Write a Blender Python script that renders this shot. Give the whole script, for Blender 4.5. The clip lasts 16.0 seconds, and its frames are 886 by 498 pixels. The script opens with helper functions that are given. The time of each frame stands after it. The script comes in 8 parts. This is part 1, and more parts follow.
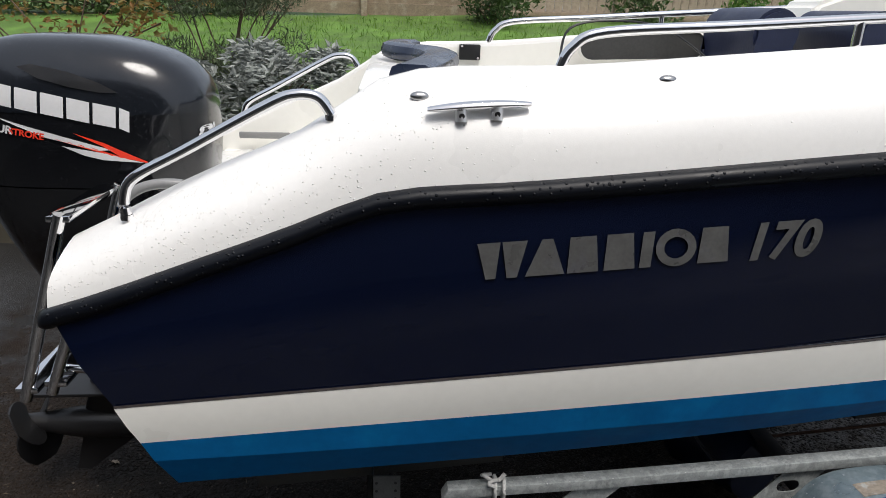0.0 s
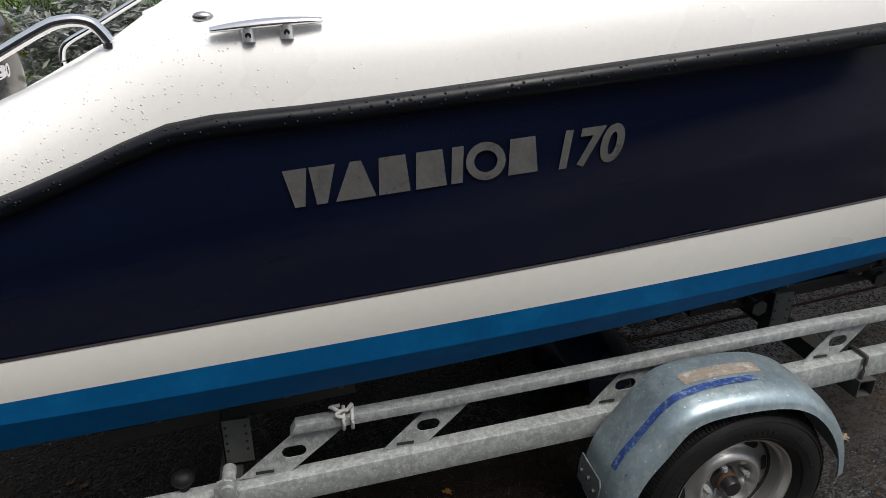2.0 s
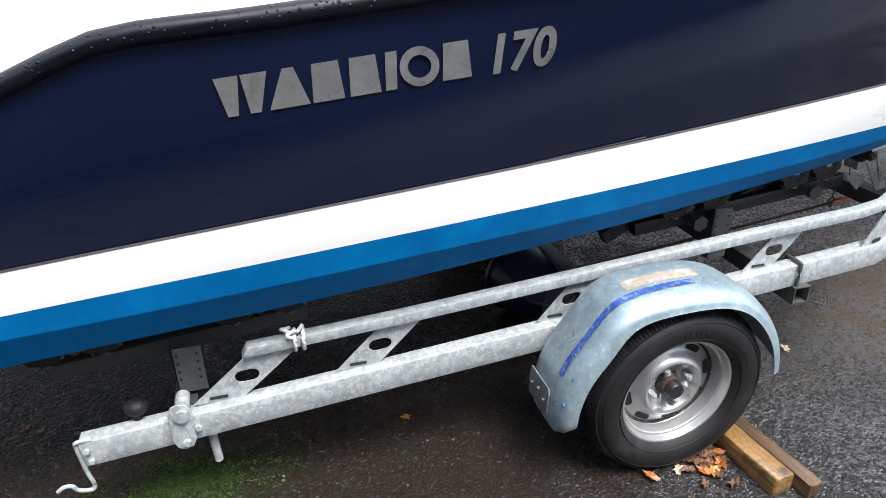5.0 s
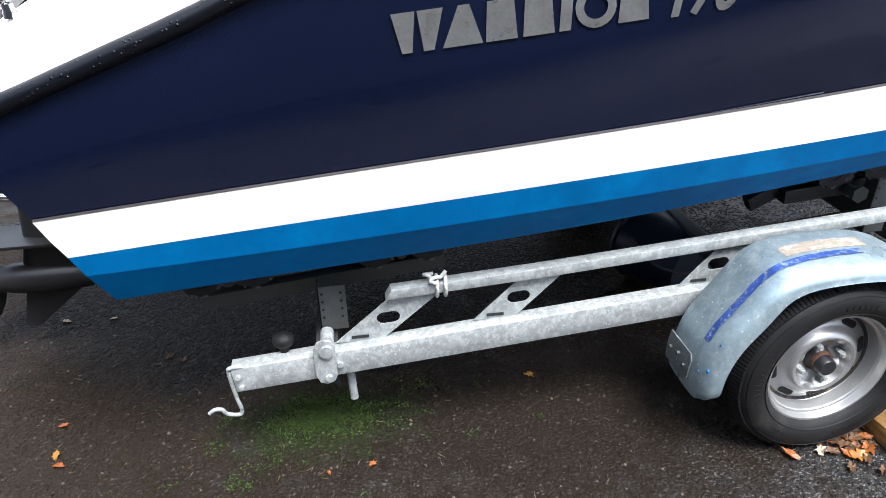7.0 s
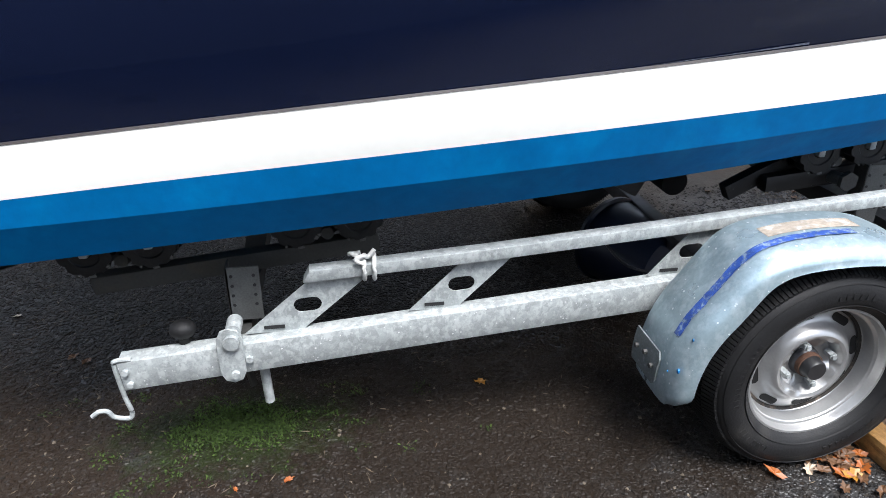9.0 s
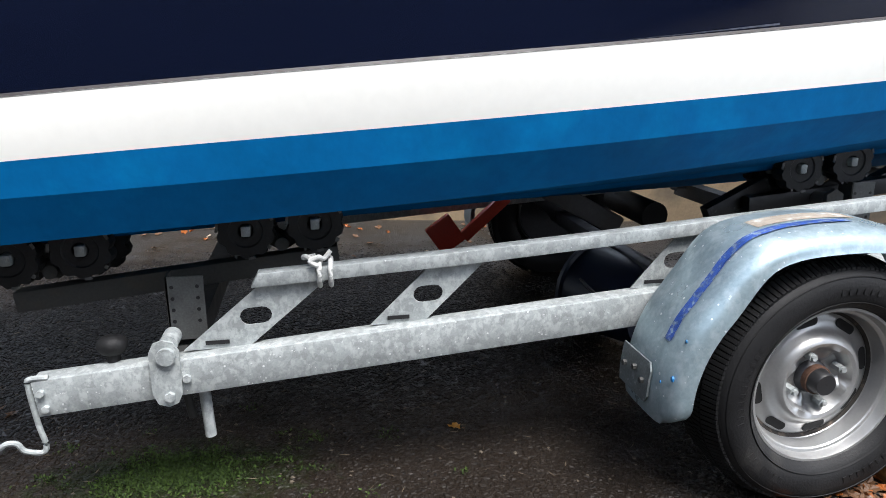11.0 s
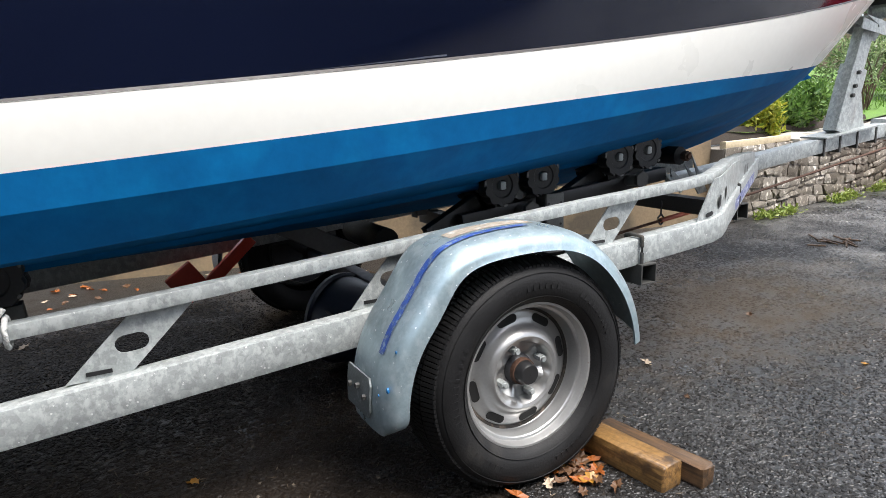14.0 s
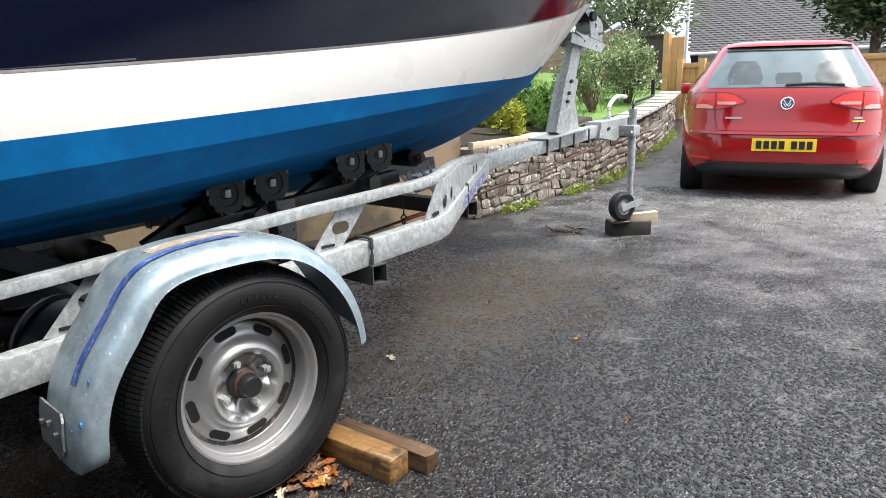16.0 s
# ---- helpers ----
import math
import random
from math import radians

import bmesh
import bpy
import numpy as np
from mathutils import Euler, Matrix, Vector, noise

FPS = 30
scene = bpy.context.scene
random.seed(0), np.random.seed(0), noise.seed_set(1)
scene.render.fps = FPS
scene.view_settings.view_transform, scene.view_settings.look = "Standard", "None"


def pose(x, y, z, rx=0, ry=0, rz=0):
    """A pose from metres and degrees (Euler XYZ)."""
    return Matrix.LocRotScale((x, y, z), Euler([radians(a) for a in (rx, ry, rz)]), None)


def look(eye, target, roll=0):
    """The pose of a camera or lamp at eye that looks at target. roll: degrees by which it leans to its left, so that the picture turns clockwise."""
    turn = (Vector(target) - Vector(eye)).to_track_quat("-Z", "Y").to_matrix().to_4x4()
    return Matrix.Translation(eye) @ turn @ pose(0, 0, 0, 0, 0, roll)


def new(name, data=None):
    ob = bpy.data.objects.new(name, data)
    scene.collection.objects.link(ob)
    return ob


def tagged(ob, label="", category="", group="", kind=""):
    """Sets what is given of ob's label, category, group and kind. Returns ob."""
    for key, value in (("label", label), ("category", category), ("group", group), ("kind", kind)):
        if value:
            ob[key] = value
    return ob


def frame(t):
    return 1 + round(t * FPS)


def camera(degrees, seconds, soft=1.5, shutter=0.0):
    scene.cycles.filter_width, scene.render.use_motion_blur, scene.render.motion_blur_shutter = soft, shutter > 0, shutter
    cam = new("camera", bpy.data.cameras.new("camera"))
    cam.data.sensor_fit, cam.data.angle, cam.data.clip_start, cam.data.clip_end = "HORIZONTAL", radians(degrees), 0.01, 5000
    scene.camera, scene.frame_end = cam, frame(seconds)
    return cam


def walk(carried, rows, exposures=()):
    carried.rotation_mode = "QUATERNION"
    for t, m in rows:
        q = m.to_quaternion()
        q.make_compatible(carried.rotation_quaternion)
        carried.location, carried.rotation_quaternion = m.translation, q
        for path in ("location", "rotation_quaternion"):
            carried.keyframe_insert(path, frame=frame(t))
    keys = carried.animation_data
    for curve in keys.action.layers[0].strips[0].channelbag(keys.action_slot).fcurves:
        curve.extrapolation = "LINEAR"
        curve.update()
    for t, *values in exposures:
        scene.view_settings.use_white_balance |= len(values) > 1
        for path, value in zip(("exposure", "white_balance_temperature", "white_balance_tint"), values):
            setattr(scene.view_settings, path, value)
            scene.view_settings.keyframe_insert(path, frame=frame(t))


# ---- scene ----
cam = camera(67.1, 16.0, soft=0.7)
PATH = [
    (0, (-1.387, -1.247, 1.772), (-1.23, 0.629, 1.097), 2.0),
    (0.5, (-1.314, -1.255, 1.76), (-1.135, 0.611, 1.062), 1.6),
    (1, (-1.246, -1.27, 1.742), (-0.964, 0.579, 1.032), 1.2),
    (1.5, (-1.203, -1.273, 1.726), (-0.856, 0.535, 0.945), 0.9),
    (2, (-1.168, -1.27, 1.718), (-0.758, 0.51, 0.902), 0.4),
    (2.5, (-1.142, -1.283, 1.71), (-0.687, 0.48, 0.882), 0.0),
    (3, (-1.113, -1.297, 1.695), (-0.617, 0.44, 0.837), 0.1),
    (5.5, (-1.144, -1.365, 1.571), (-0.661, 0.351, 0.664), -1.0),
    (6, (-1.198, -1.36, 1.552), (-0.809, 0.367, 0.62), -1.1),
    (6.5, (-1.259, -1.349, 1.541), (-0.932, 0.37, 0.572), -0.5),
    (7, (-1.307, -1.335, 1.533), (-1.055, 0.399, 0.568), -1.1),
    (7.5, (-1.278, -1.31, 1.513), (-0.968, 0.416, 0.552), -0.4),
    (8, (-1.203, -1.264, 1.458), (-0.905, 0.452, 0.473), 0.9),
    (10.5, (-1.125, -1.15, 1.026), (-0.79, 0.73, 0.434), -0.2),
    (11, (-1.1, -1.166, 0.979), (-0.731, 0.724, 0.44), 0.2),
    (11.5, (-1.082, -1.171, 0.941), (-0.666, 0.729, 0.475), 0.3),
    (12, (-1.062, -1.175, 0.932), (-0.609, 0.718, 0.473), -0.6),
    (12.5, (-1.039, -1.186, 0.938), (-0.471, 0.671, 0.462), 0.8),
    (13, (-1.004, -1.208, 0.935), (-0.313, 0.612, 0.479), -0.7),
    (13.5, (-0.964, -1.229, 0.942), (-0.155, 0.546, 0.503), -1.7),
    (14, (-0.929, -1.254, 0.943), (0.018, 0.457, 0.524), -1.8),
    (14.5, (-0.88, -1.266, 0.937), (0.178, 0.372, 0.493), -2.1),
    (15, (-0.84, -1.294, 0.943), (0.329, 0.267, 0.5), -2.2),
    (15.5, (-0.815, -1.326, 0.951), (0.51, 0.111, 0.527), -1.7),
    (16, (-0.797, -1.364, 0.958), (0.641, -0.044, 0.521), -1.2),
]
# light curve of the phone's automatic exposure
EXPO = [(0.0, 0.1, 6550, 11), (2.6, 0.2, 6700, 11), (3.4, 0.82, 6600, 11), (5.3, 1.7, 6150, 11), (8.2, 1.76, 6100, 11), (10.4, 1.47, 6200, 11), (12.5, 1.5, 6350, 11), (14.0, 1.48, 6500, 11), (16.0, 1.56, 6550, 11)]
walk(cam, [(t, look(eye, target, roll)) for t, eye, target, roll in PATH], EXPO)

# ---- world and light: bright overcast after rain ----
world = bpy.data.worlds.new("sky")
scene.world = world
world.use_nodes = True
wn = world.node_tree.nodes
sky = wn.new("ShaderNodeTexSky")
sky.sky_type = "NISHITA"
sky.sun_disc = False
sky.sun_elevation, sky.sun_rotation = radians(65), radians(156)
sky.air_density, sky.dust_density = 1.0, 4.0
cloud = wn.new("ShaderNodeMix")
cloud.data_type = "RGBA"
cloud.inputs[0].default_value = 0.6
cloud.inputs[7].default_value = (6.0, 6.5, 7.2, 1)
world.node_tree.links.new(sky.outputs[0], cloud.inputs[6])
world.node_tree.links.new(cloud.outputs[2], wn["Background"].inputs[0])
wn["Background"].inputs[1].default_value = 0.12
sun = new("sun", bpy.data.lights.new("sun", "SUN"))
sun.data.energy, sun.data.angle, sun.data.color = 2.5, radians(26), (1.0, 0.97, 0.92)
sun.matrix_world = look((1.7, -3.9, 9), (0, 0, 0))


# ---- materials ----
def mat(name, color, rough=0.5, metal=0.0, var=0.12, scale=8.0, fine=120.0, bump=0.0, bscale=None, rvar=0.1, coat=0.0, second=None, secmix=0.5, secscale=3.0, spec=0.5):
    """A surface with colour variation at two scales, uneven gloss and fine relief."""
    m = bpy.data.materials.new(name)
    m.use_nodes = True
    nt = m.node_tree
    N, L = nt.nodes, nt.links
    b = N["Principled BSDF"]
    b.inputs["Metallic"].default_value = metal
    b.inputs["Coat Weight"].default_value = coat
    b.inputs["Coat Roughness"].default_value = 0.06
    b.inputs["Specular IOR Level"].default_value = spec
    co = N.new("ShaderNodeTexCoord")
    n1, n2 = N.new("ShaderNodeTexNoise"), N.new("ShaderNodeTexNoise")
    for n, s in ((n1, scale), (n2, fine)):
        n.inputs["Scale"].default_value = s
        n.inputs["Detail"].default_value = 5
        L.new(co.outputs["Object"], n.inputs["Vector"])
    add = N.new("ShaderNodeMath")
    add.operation = "ADD"
    L.new(n1.outputs["Fac"], add.inputs[0])
    L.new(n2.outputs["Fac"], add.inputs[1])
    val = N.new("ShaderNodeMapRange")
    val.inputs[1].default_value, val.inputs[2].default_value = 0.6, 1.4
    val.inputs[3].default_value, val.inputs[4].default_value = 1 - var, 1 + var
    L.new(add.outputs[0], val.inputs[0])
    base = N.new("ShaderNodeRGB")
    base.outputs[0].default_value = (*color, 1)
    src = base.outputs[0]
    if second:
        mask = N.new("ShaderNodeTexNoise")
        mask.inputs["Scale"].default_value, mask.inputs["Detail"].default_value = secscale, 8
        L.new(co.outputs["Object"], mask.inputs["Vector"])
        ramp = N.new("ShaderNodeMapRange")
        ramp.inputs[1].default_value, ramp.inputs[2].default_value = secmix, secmix + 0.12
        L.new(mask.outputs["Fac"], ramp.inputs[0])
        mx = N.new("ShaderNodeMix")
        mx.data_type = "RGBA"
        mx.inputs[7].default_value = (*second, 1)
        L.new(src, mx.inputs[6])
        L.new(ramp.outputs[0], mx.inputs[0])
        src = mx.outputs[2]
    mul = N.new("ShaderNodeMix")
    mul.data_type, mul.blend_type = "RGBA", "MULTIPLY"
    mul.inputs[0].default_value = 1
    L.new(src, mul.inputs[6])
    L.new(val.outputs[0], mul.inputs[7])
    L.new(mul.outputs[2], b.inputs["Base Color"])
    rr = N.new("ShaderNodeMapRange")
    rr.inputs[1].default_value, rr.inputs[2].default_value = 0.3, 0.7
    rr.inputs[3].default_value, rr.inputs[4].default_value = max(0.02, rough - rvar), min(1, rough + rvar)
    L.new(n1.outputs["Fac"], rr.inputs[0])
    L.new(rr.outputs[0], b.inputs["Roughness"])
    if bump:
        nb = N.new("ShaderNodeTexNoise")
        nb.inputs["Scale"].default_value, nb.inputs["Detail"].default_value = bscale or fine, 4
        L.new(co.outputs["Object"], nb.inputs["Vector"])
        bp = N.new("ShaderNodeBump")
        bp.inputs["Strength"].default_value, bp.inputs["Distance"].default_value = bump, 0.004
        L.new(nb.outputs["Fac"], bp.inputs["Height"])
        L.new(bp.outputs[0], b.inputs["Normal"])
    return m


def wet(m, size=70.0, amount=0.33, height=0.003, sparse=False):
    """Standing rain drops: small round beads of relief, sparse and uneven."""
    N, L = m.node_tree.nodes, m.node_tree.links
    b = N["Principled BSDF"]
    co = N.new("ShaderNodeTexCoord")
    v = N.new("ShaderNodeTexVoronoi")
    v.inputs["Scale"].default_value = size
    L.new(co.outputs["Object"], v.inputs["Vector"])
    bead = N.new("ShaderNodeMapRange")
    bead.interpolation_type = "SMOOTHSTEP"
    bead.inputs[1].default_value, bead.inputs[2].default_value = amount, 0.08
    L.new(v.outputs["Distance"], bead.inputs[0])
    sep = N.new("ShaderNodeSeparateColor")
    L.new(v.outputs["Color"], sep.inputs[0])
    pick = N.new("ShaderNodeMath")
    pick.operation = "GREATER_THAN"
    pick.inputs[1].default_value = 0.6
    if sparse:
        # beads gather towards the stern and thin out forward
        sx = N.new("ShaderNodeSeparateXYZ")
        L.new(co.outputs["Object"], sx.inputs[0])
        fade = N.new("ShaderNodeMapRange")
        fade.inputs[1].default_value, fade.inputs[2].default_value = -1.9, -1.0
        fade.inputs[3].default_value, fade.inputs[4].default_value = 0.45, 0.975
        L.new(sx.outputs[0], fade.inputs[0])
        L.new(fade.outputs[0], pick.inputs[1])
    L.new(sep.outputs[0], pick.inputs[0])
    h = N.new("ShaderNodeMath")
    h.operation = "MULTIPLY"
    L.new(bead.outputs[0], h.inputs[0])
    L.new(pick.outputs[0], h.inputs[1])
    bp = N.new("ShaderNodeBump")
    bp.inputs["Strength"].default_value, bp.inputs["Distance"].default_value = 0.9, height
    L.new(h.outputs[0], bp.inputs["Height"])
    if b.inputs["Normal"].is_linked:
        L.new(b.inputs["Normal"].links[0].from_socket, bp.inputs["Normal"])
    L.new(bp.outputs[0], b.inputs["Normal"])
    return m


def spangle(m, size, depth, dots=0.0, dotcolor=(0.8, 0.83, 0.83), dotsize=150.0):
    """Zinc crystals: flat cells of slightly different brightness, and scattered pale spots."""
    N, L = m.node_tree.nodes, m.node_tree.links
    b = N["Principled BSDF"]
    co = N.new("ShaderNodeTexCoord")
    v = N.new("ShaderNodeTexVoronoi")
    v.inputs["Scale"].default_value = size
    L.new(co.outputs["Object"], v.inputs["Vector"])
    sep = N.new("ShaderNodeSeparateColor")
    L.new(v.outputs["Color"], sep.inputs[0])
    r = N.new("ShaderNodeMapRange")
    r.inputs[3].default_value, r.inputs[4].default_value = 1 - depth, 1 + depth
    L.new(sep.outputs[0], r.inputs[0])
    mx = N.new("ShaderNodeMix")
    mx.data_type, mx.blend_type = "RGBA", "MULTIPLY"
    mx.inputs[0].default_value = 1
    L.new(b.inputs["Base Color"].links[0].from_socket, mx.inputs[6])
    L.new(r.outputs[0], mx.inputs[7])
    src = mx.outputs[2]
    if dots:
        d = N.new("ShaderNodeTexVoronoi")
        d.inputs["Scale"].default_value = dotsize
        L.new(co.outputs["Object"], d.inputs["Vector"])
        s2 = N.new("ShaderNodeSeparateColor")
        L.new(d.outputs["Color"], s2.inputs[0])
        size_ = N.new("ShaderNodeMapRange")
        size_.inputs[1].default_value, size_.inputs[2].default_value = 1 - dots, 1.0
        size_.inputs[3].default_value, size_.inputs[4].default_value = 0.0, 0.38
        L.new(s2.outputs[1], size_.inputs[0])
        ls = N.new("ShaderNodeMath")
        ls.operation = "LESS_THAN"
        L.new(d.outputs["Distance"], ls.inputs[0])
        L.new(size_.outputs[0], ls.inputs[1])
        m2 = N.new("ShaderNodeMix")
        m2.data_type = "RGBA"
        m2.inputs[7].default_value = (*dotcolor, 1)
        L.new(ls.outputs[0], m2.inputs[0])
        L.new(src, m2.inputs[6])
        src = m2.outputs[2]
    L.new(src, b.inputs["Base Color"])
    return m


NAVY = mat("navy gelcoat", (0.0028, 0.005, 0.017), 0.09, var=0.2, scale=2, fine=60, rvar=0.04, spec=0.46)
WHITE = mat("white gelcoat", (0.88, 0.868, 0.81), 0.3, var=0.03, scale=3, fine=40, rvar=0.06, spec=0.35)
DECK = wet(mat("wet white gelcoat", (0.9, 0.89, 0.86), 0.3, var=0.03, scale=3, fine=80, bump=0.05, bscale=300, coat=0.2), 125, 0.3, 0.0018, True)
ANTIFOUL = mat("blue antifouling", (0.0008, 0.098, 0.27), 0.68, var=0.16, scale=5, fine=30, bump=0.1, bscale=90, second=(0.001, 0.12, 0.31), secmix=0.52, secscale=6, spec=0.1)
RUBRAIL = wet(mat("black rubber rail", (0.002, 0.003, 0.006), 0.42, var=0.3, bump=0.1, bscale=200, spec=0.3), 90, 0.36, 0.003)
RUBBER = mat("tyre rubber", (0.0085, 0.0085, 0.009), 0.62, var=0.35, scale=12, bump=0.25, bscale=180, second=(0.022, 0.021, 0.02), secmix=0.6, secscale=9, spec=0.3)
BLACK = mat("black plastic", (0.012, 0.012, 0.013), 0.4, var=0.2)
GALV = mat("galvanised steel", (0.3, 0.322, 0.32), 0.45, metal=0.18, var=0.16, scale=16, fine=260, bump=0.04, bscale=220, rvar=0.12)
GALVD = mat("dark galvanised steel", (0.06, 0.06, 0.057), 0.65, metal=0.3, var=0.25, scale=20, fine=150, bump=0.15, bscale=120, second=(0.075, 0.068, 0.056), secmix=0.58, secscale=12)
GUARD = mat("mudguard zinc", (0.32, 0.41, 0.45), 0.33, metal=0.6, var=0.12, scale=9, fine=120, bump=0.03, bscale=90, rvar=0.08)
spangle(GALV, 62, 0.12, 0.05, (0.62, 0.64, 0.63), 150)
spangle(GUARD, 110, 0.05, 0.1, (0.72, 0.77, 0.78), 120)
RIM = mat("silver wheel paint", (0.4, 0.4, 0.395), 0.36, metal=0.7, var=0.07, scale=20, fine=160, rvar=0.05, second=(0.26, 0.21, 0.17), secmix=0.69, secscale=55)
RUST = mat("rusty steel", (0.085, 0.042, 0.026), 0.75, metal=0.2, var=0.35, scale=40, bump=0.3)
CHROME = mat("polished stainless", (0.78, 0.78, 0.79), 0.06, metal=1.0, var=0.05, rvar=0.03)
BLUEPAINT = mat("blue scuff paint", (0.02, 0.055, 0.23), 0.5, var=0.6, scale=40, fine=300, second=(0.15, 0.2, 0.27), secmix=0.51, secscale=90)
TAPE = mat("worn tan tape", (0.25, 0.215, 0.175), 0.75, var=0.35, scale=30, bump=0.4, second=(0.36, 0.37, 0.36), secmix=0.55, secscale=40)
DECAL = mat("silver lettering", (0.125, 0.125, 0.122), 0.35, metal=0.3, var=0.25, scale=20, fine=120, second=(0.13, 0.13, 0.14), secmix=0.6, secscale=25)
ROPE = mat("white rope", (0.52, 0.52, 0.5), 0.8, var=0.15, scale=120, bump=0.5, bscale=300)
COWL = wet(mat("black engine paint", (0.006, 0.0065, 0.008), 0.12, var=0.2, coat=0.3), 150, 0.3, 0.001)
CUSHION = wet(mat("grey-blue vinyl", (0.025, 0.035, 0.065), 0.25, var=0.15, bump=0.08, bscale=120), 90, 0.3, 0.002)
SEAT = mat("navy vinyl", (0.012, 0.018, 0.05), 0.4, var=0.15, bump=0.15, bscale=120)
LETTER = mat("white lettering", (0.72, 0.72, 0.72), 0.4, var=0.04)
ORANGE = mat("red stripe", (0.88, 0.05, 0.02), 0.4, var=0.06)
TIMBER = mat("wet sawn timber", (0.2, 0.11, 0.036), 0.4, var=0.5, scale=10, fine=90, bump=0.5, second=(0.045, 0.027, 0.014), secmix=0.57, secscale=16)
def streaks(m, pale, amount, stretch=(60, 60, 22), low=0.5, high=0.68):
    """Uneven pale runs and patches, longer upright than across."""
    N, L = m.node_tree.nodes, m.node_tree.links
    b = N["Principled BSDF"]
    co = N.new("ShaderNodeTexCoord")
    mp = N.new("ShaderNodeMapping")
    mp.inputs["Scale"].default_value = stretch
    L.new(co.outputs["Object"], mp.inputs["Vector"])
    n = N.new("ShaderNodeTexNoise")
    n.inputs["Scale"].default_value, n.inputs["Detail"].default_value, n.inputs["Roughness"].default_value = 1.0, 6, 0.62
    L.new(mp.outputs[0], n.inputs["Vector"])
    r = N.new("ShaderNodeMapRange")
    r.inputs[1].default_value, r.inputs[2].default_value, r.inputs[4].default_value = low, high, amount
    L.new(n.outputs["Fac"], r.inputs[0])
    mx = N.new("ShaderNodeMix")
    mx.data_type = "RGBA"
    mx.inputs[7].default_value = (*pale, 1)
    L.new(r.outputs[0], mx.inputs[0])
    L.new(b.inputs["Base Color"].links[0].from_socket, mx.inputs[6])
    L.new(mx.outputs[2], b.inputs["Base Color"])
    return m


def grain(m, dark, amount=0.8):
    """Long grain along a board's length, from bright to dark bands."""
    N, L = m.node_tree.nodes, m.node_tree.links
    b = N["Principled BSDF"]
    co = N.new("ShaderNodeTexCoord")
    mp = N.new("ShaderNodeMapping")
    mp.inputs["Scale"].default_value = (5, 75, 75)
    L.new(co.outputs["Object"], mp.inputs["Vector"])
    n = N.new("ShaderNodeTexNoise")
    n.inputs["Scale"].default_value, n.inputs["Detail"].default_value, n.inputs["Distortion"].default_value = 1.0, 5, 0.6
    L.new(mp.outputs[0], n.inputs["Vector"])
    r = N.new("ShaderNodeMapRange")
    r.inputs[1].default_value, r.inputs[2].default_value, r.inputs[4].default_value = 0.42, 0.62, amount
    L.new(n.outputs["Fac"], r.inputs[0])
    mx = N.new("ShaderNodeMix")
    mx.data_type = "RGBA"
    mx.inputs[7].default_value = (*dark, 1)
    L.new(r.outputs[0], mx.inputs[0])
    L.new(b.inputs["Base Color"].links[0].from_socket, mx.inputs[6])
    L.new(mx.outputs[2], b.inputs["Base Color"])
    return m


streaks(GALV, (0.48, 0.505, 0.5), 0.7, (62, 62, 46), 0.47, 0.6)
streaks(GALV, (0.2, 0.215, 0.215), 0.55, (120, 120, 90), 0.56, 0.68)
streaks(GUARD, (0.52, 0.6, 0.63), 0.6, (40, 40, 30), 0.48, 0.66)
streaks(GUARD, (0.2, 0.27, 0.3), 0.5, (26, 26, 14), 0.55, 0.7)
grain(TIMBER, (0.06, 0.03, 0.012))
TIMBERD = mat("dark wet timber", (0.1, 0.055, 0.025), 0.5, var=0.3, scale=14, fine=90, bump=0.3)
grain(TIMBERD, (0.016, 0.01, 0.007))
OLDWOOD = mat("pale weathered timber", (0.48, 0.4, 0.27), 0.7, var=0.25, scale=16, fine=90, bump=0.3)
REDPL = mat("red paint", (0.72, 0.06, 0.03), 0.4, var=0.12)
BLUEPL = mat("blue plastic tub", (0.004, 0.009, 0.028), 0.4, var=0.15)
DARKSTEEL = mat("dark steel", (0.05, 0.05, 0.055), 0.5, metal=0.4, var=0.25, scale=30)


# ---- mesh helpers ----
YC = 0.93  # the boat's and the trailer's centre line


def obj(name, bm, material, parent=None, smooth=True, angle=40):
    me = bpy.data.meshes.new(name)
    bmesh.ops.recalc_face_normals(bm, faces=bm.faces)
    bm.to_mesh(me)
    bm.free()
    for p in me.polygons:
        p.use_smooth = smooth
    if smooth:
        me.set_sharp_from_angle(angle=radians(angle))
    if material:
        me.materials.append(material)
    ob = new(name, me)
    if parent:
        ob.parent = parent
    return ob


def part(name, bm, material, parent, label="", smooth=True, angle=40):
    ob = obj(name, bm, material, parent, smooth, angle)
    if label:
        tagged(ob, label)
    return ob


def thing(name, label, category, group="", kind="", at=(0, 0, 0)):
    ob = new(name)
    ob.location = at
    ob.empty_display_size = 0.1
    return tagged(ob, label, category, group, kind)


def box(bm, x0, x1, y0, y1, z0, z1, bev=0.0, m=None):
    r = bmesh.ops.create_cube(bm, size=1)
    vs = r["verts"]
    bmesh.ops.transform(bm, matrix=Matrix.Translation(((x0 + x1) / 2, (y0 + y1) / 2, (z0 + z1) / 2)) @ Matrix.Diagonal((x1 - x0, y1 - y0, z1 - z0, 1)), verts=vs)
    if bev:
        es = list({e for v in vs for e in v.link_edges})
        rb = bmesh.ops.bevel(bm, geom=es, offset=bev, segments=2, affect="EDGES", profile=0.6)
        vs = list({v for f in rb["faces"] for v in f.verts} | {v for v in vs if v.is_valid})
    if m is not None:
        bmesh.ops.transform(bm, matrix=m, verts=vs)
    return vs


def B():
    return bmesh.new()


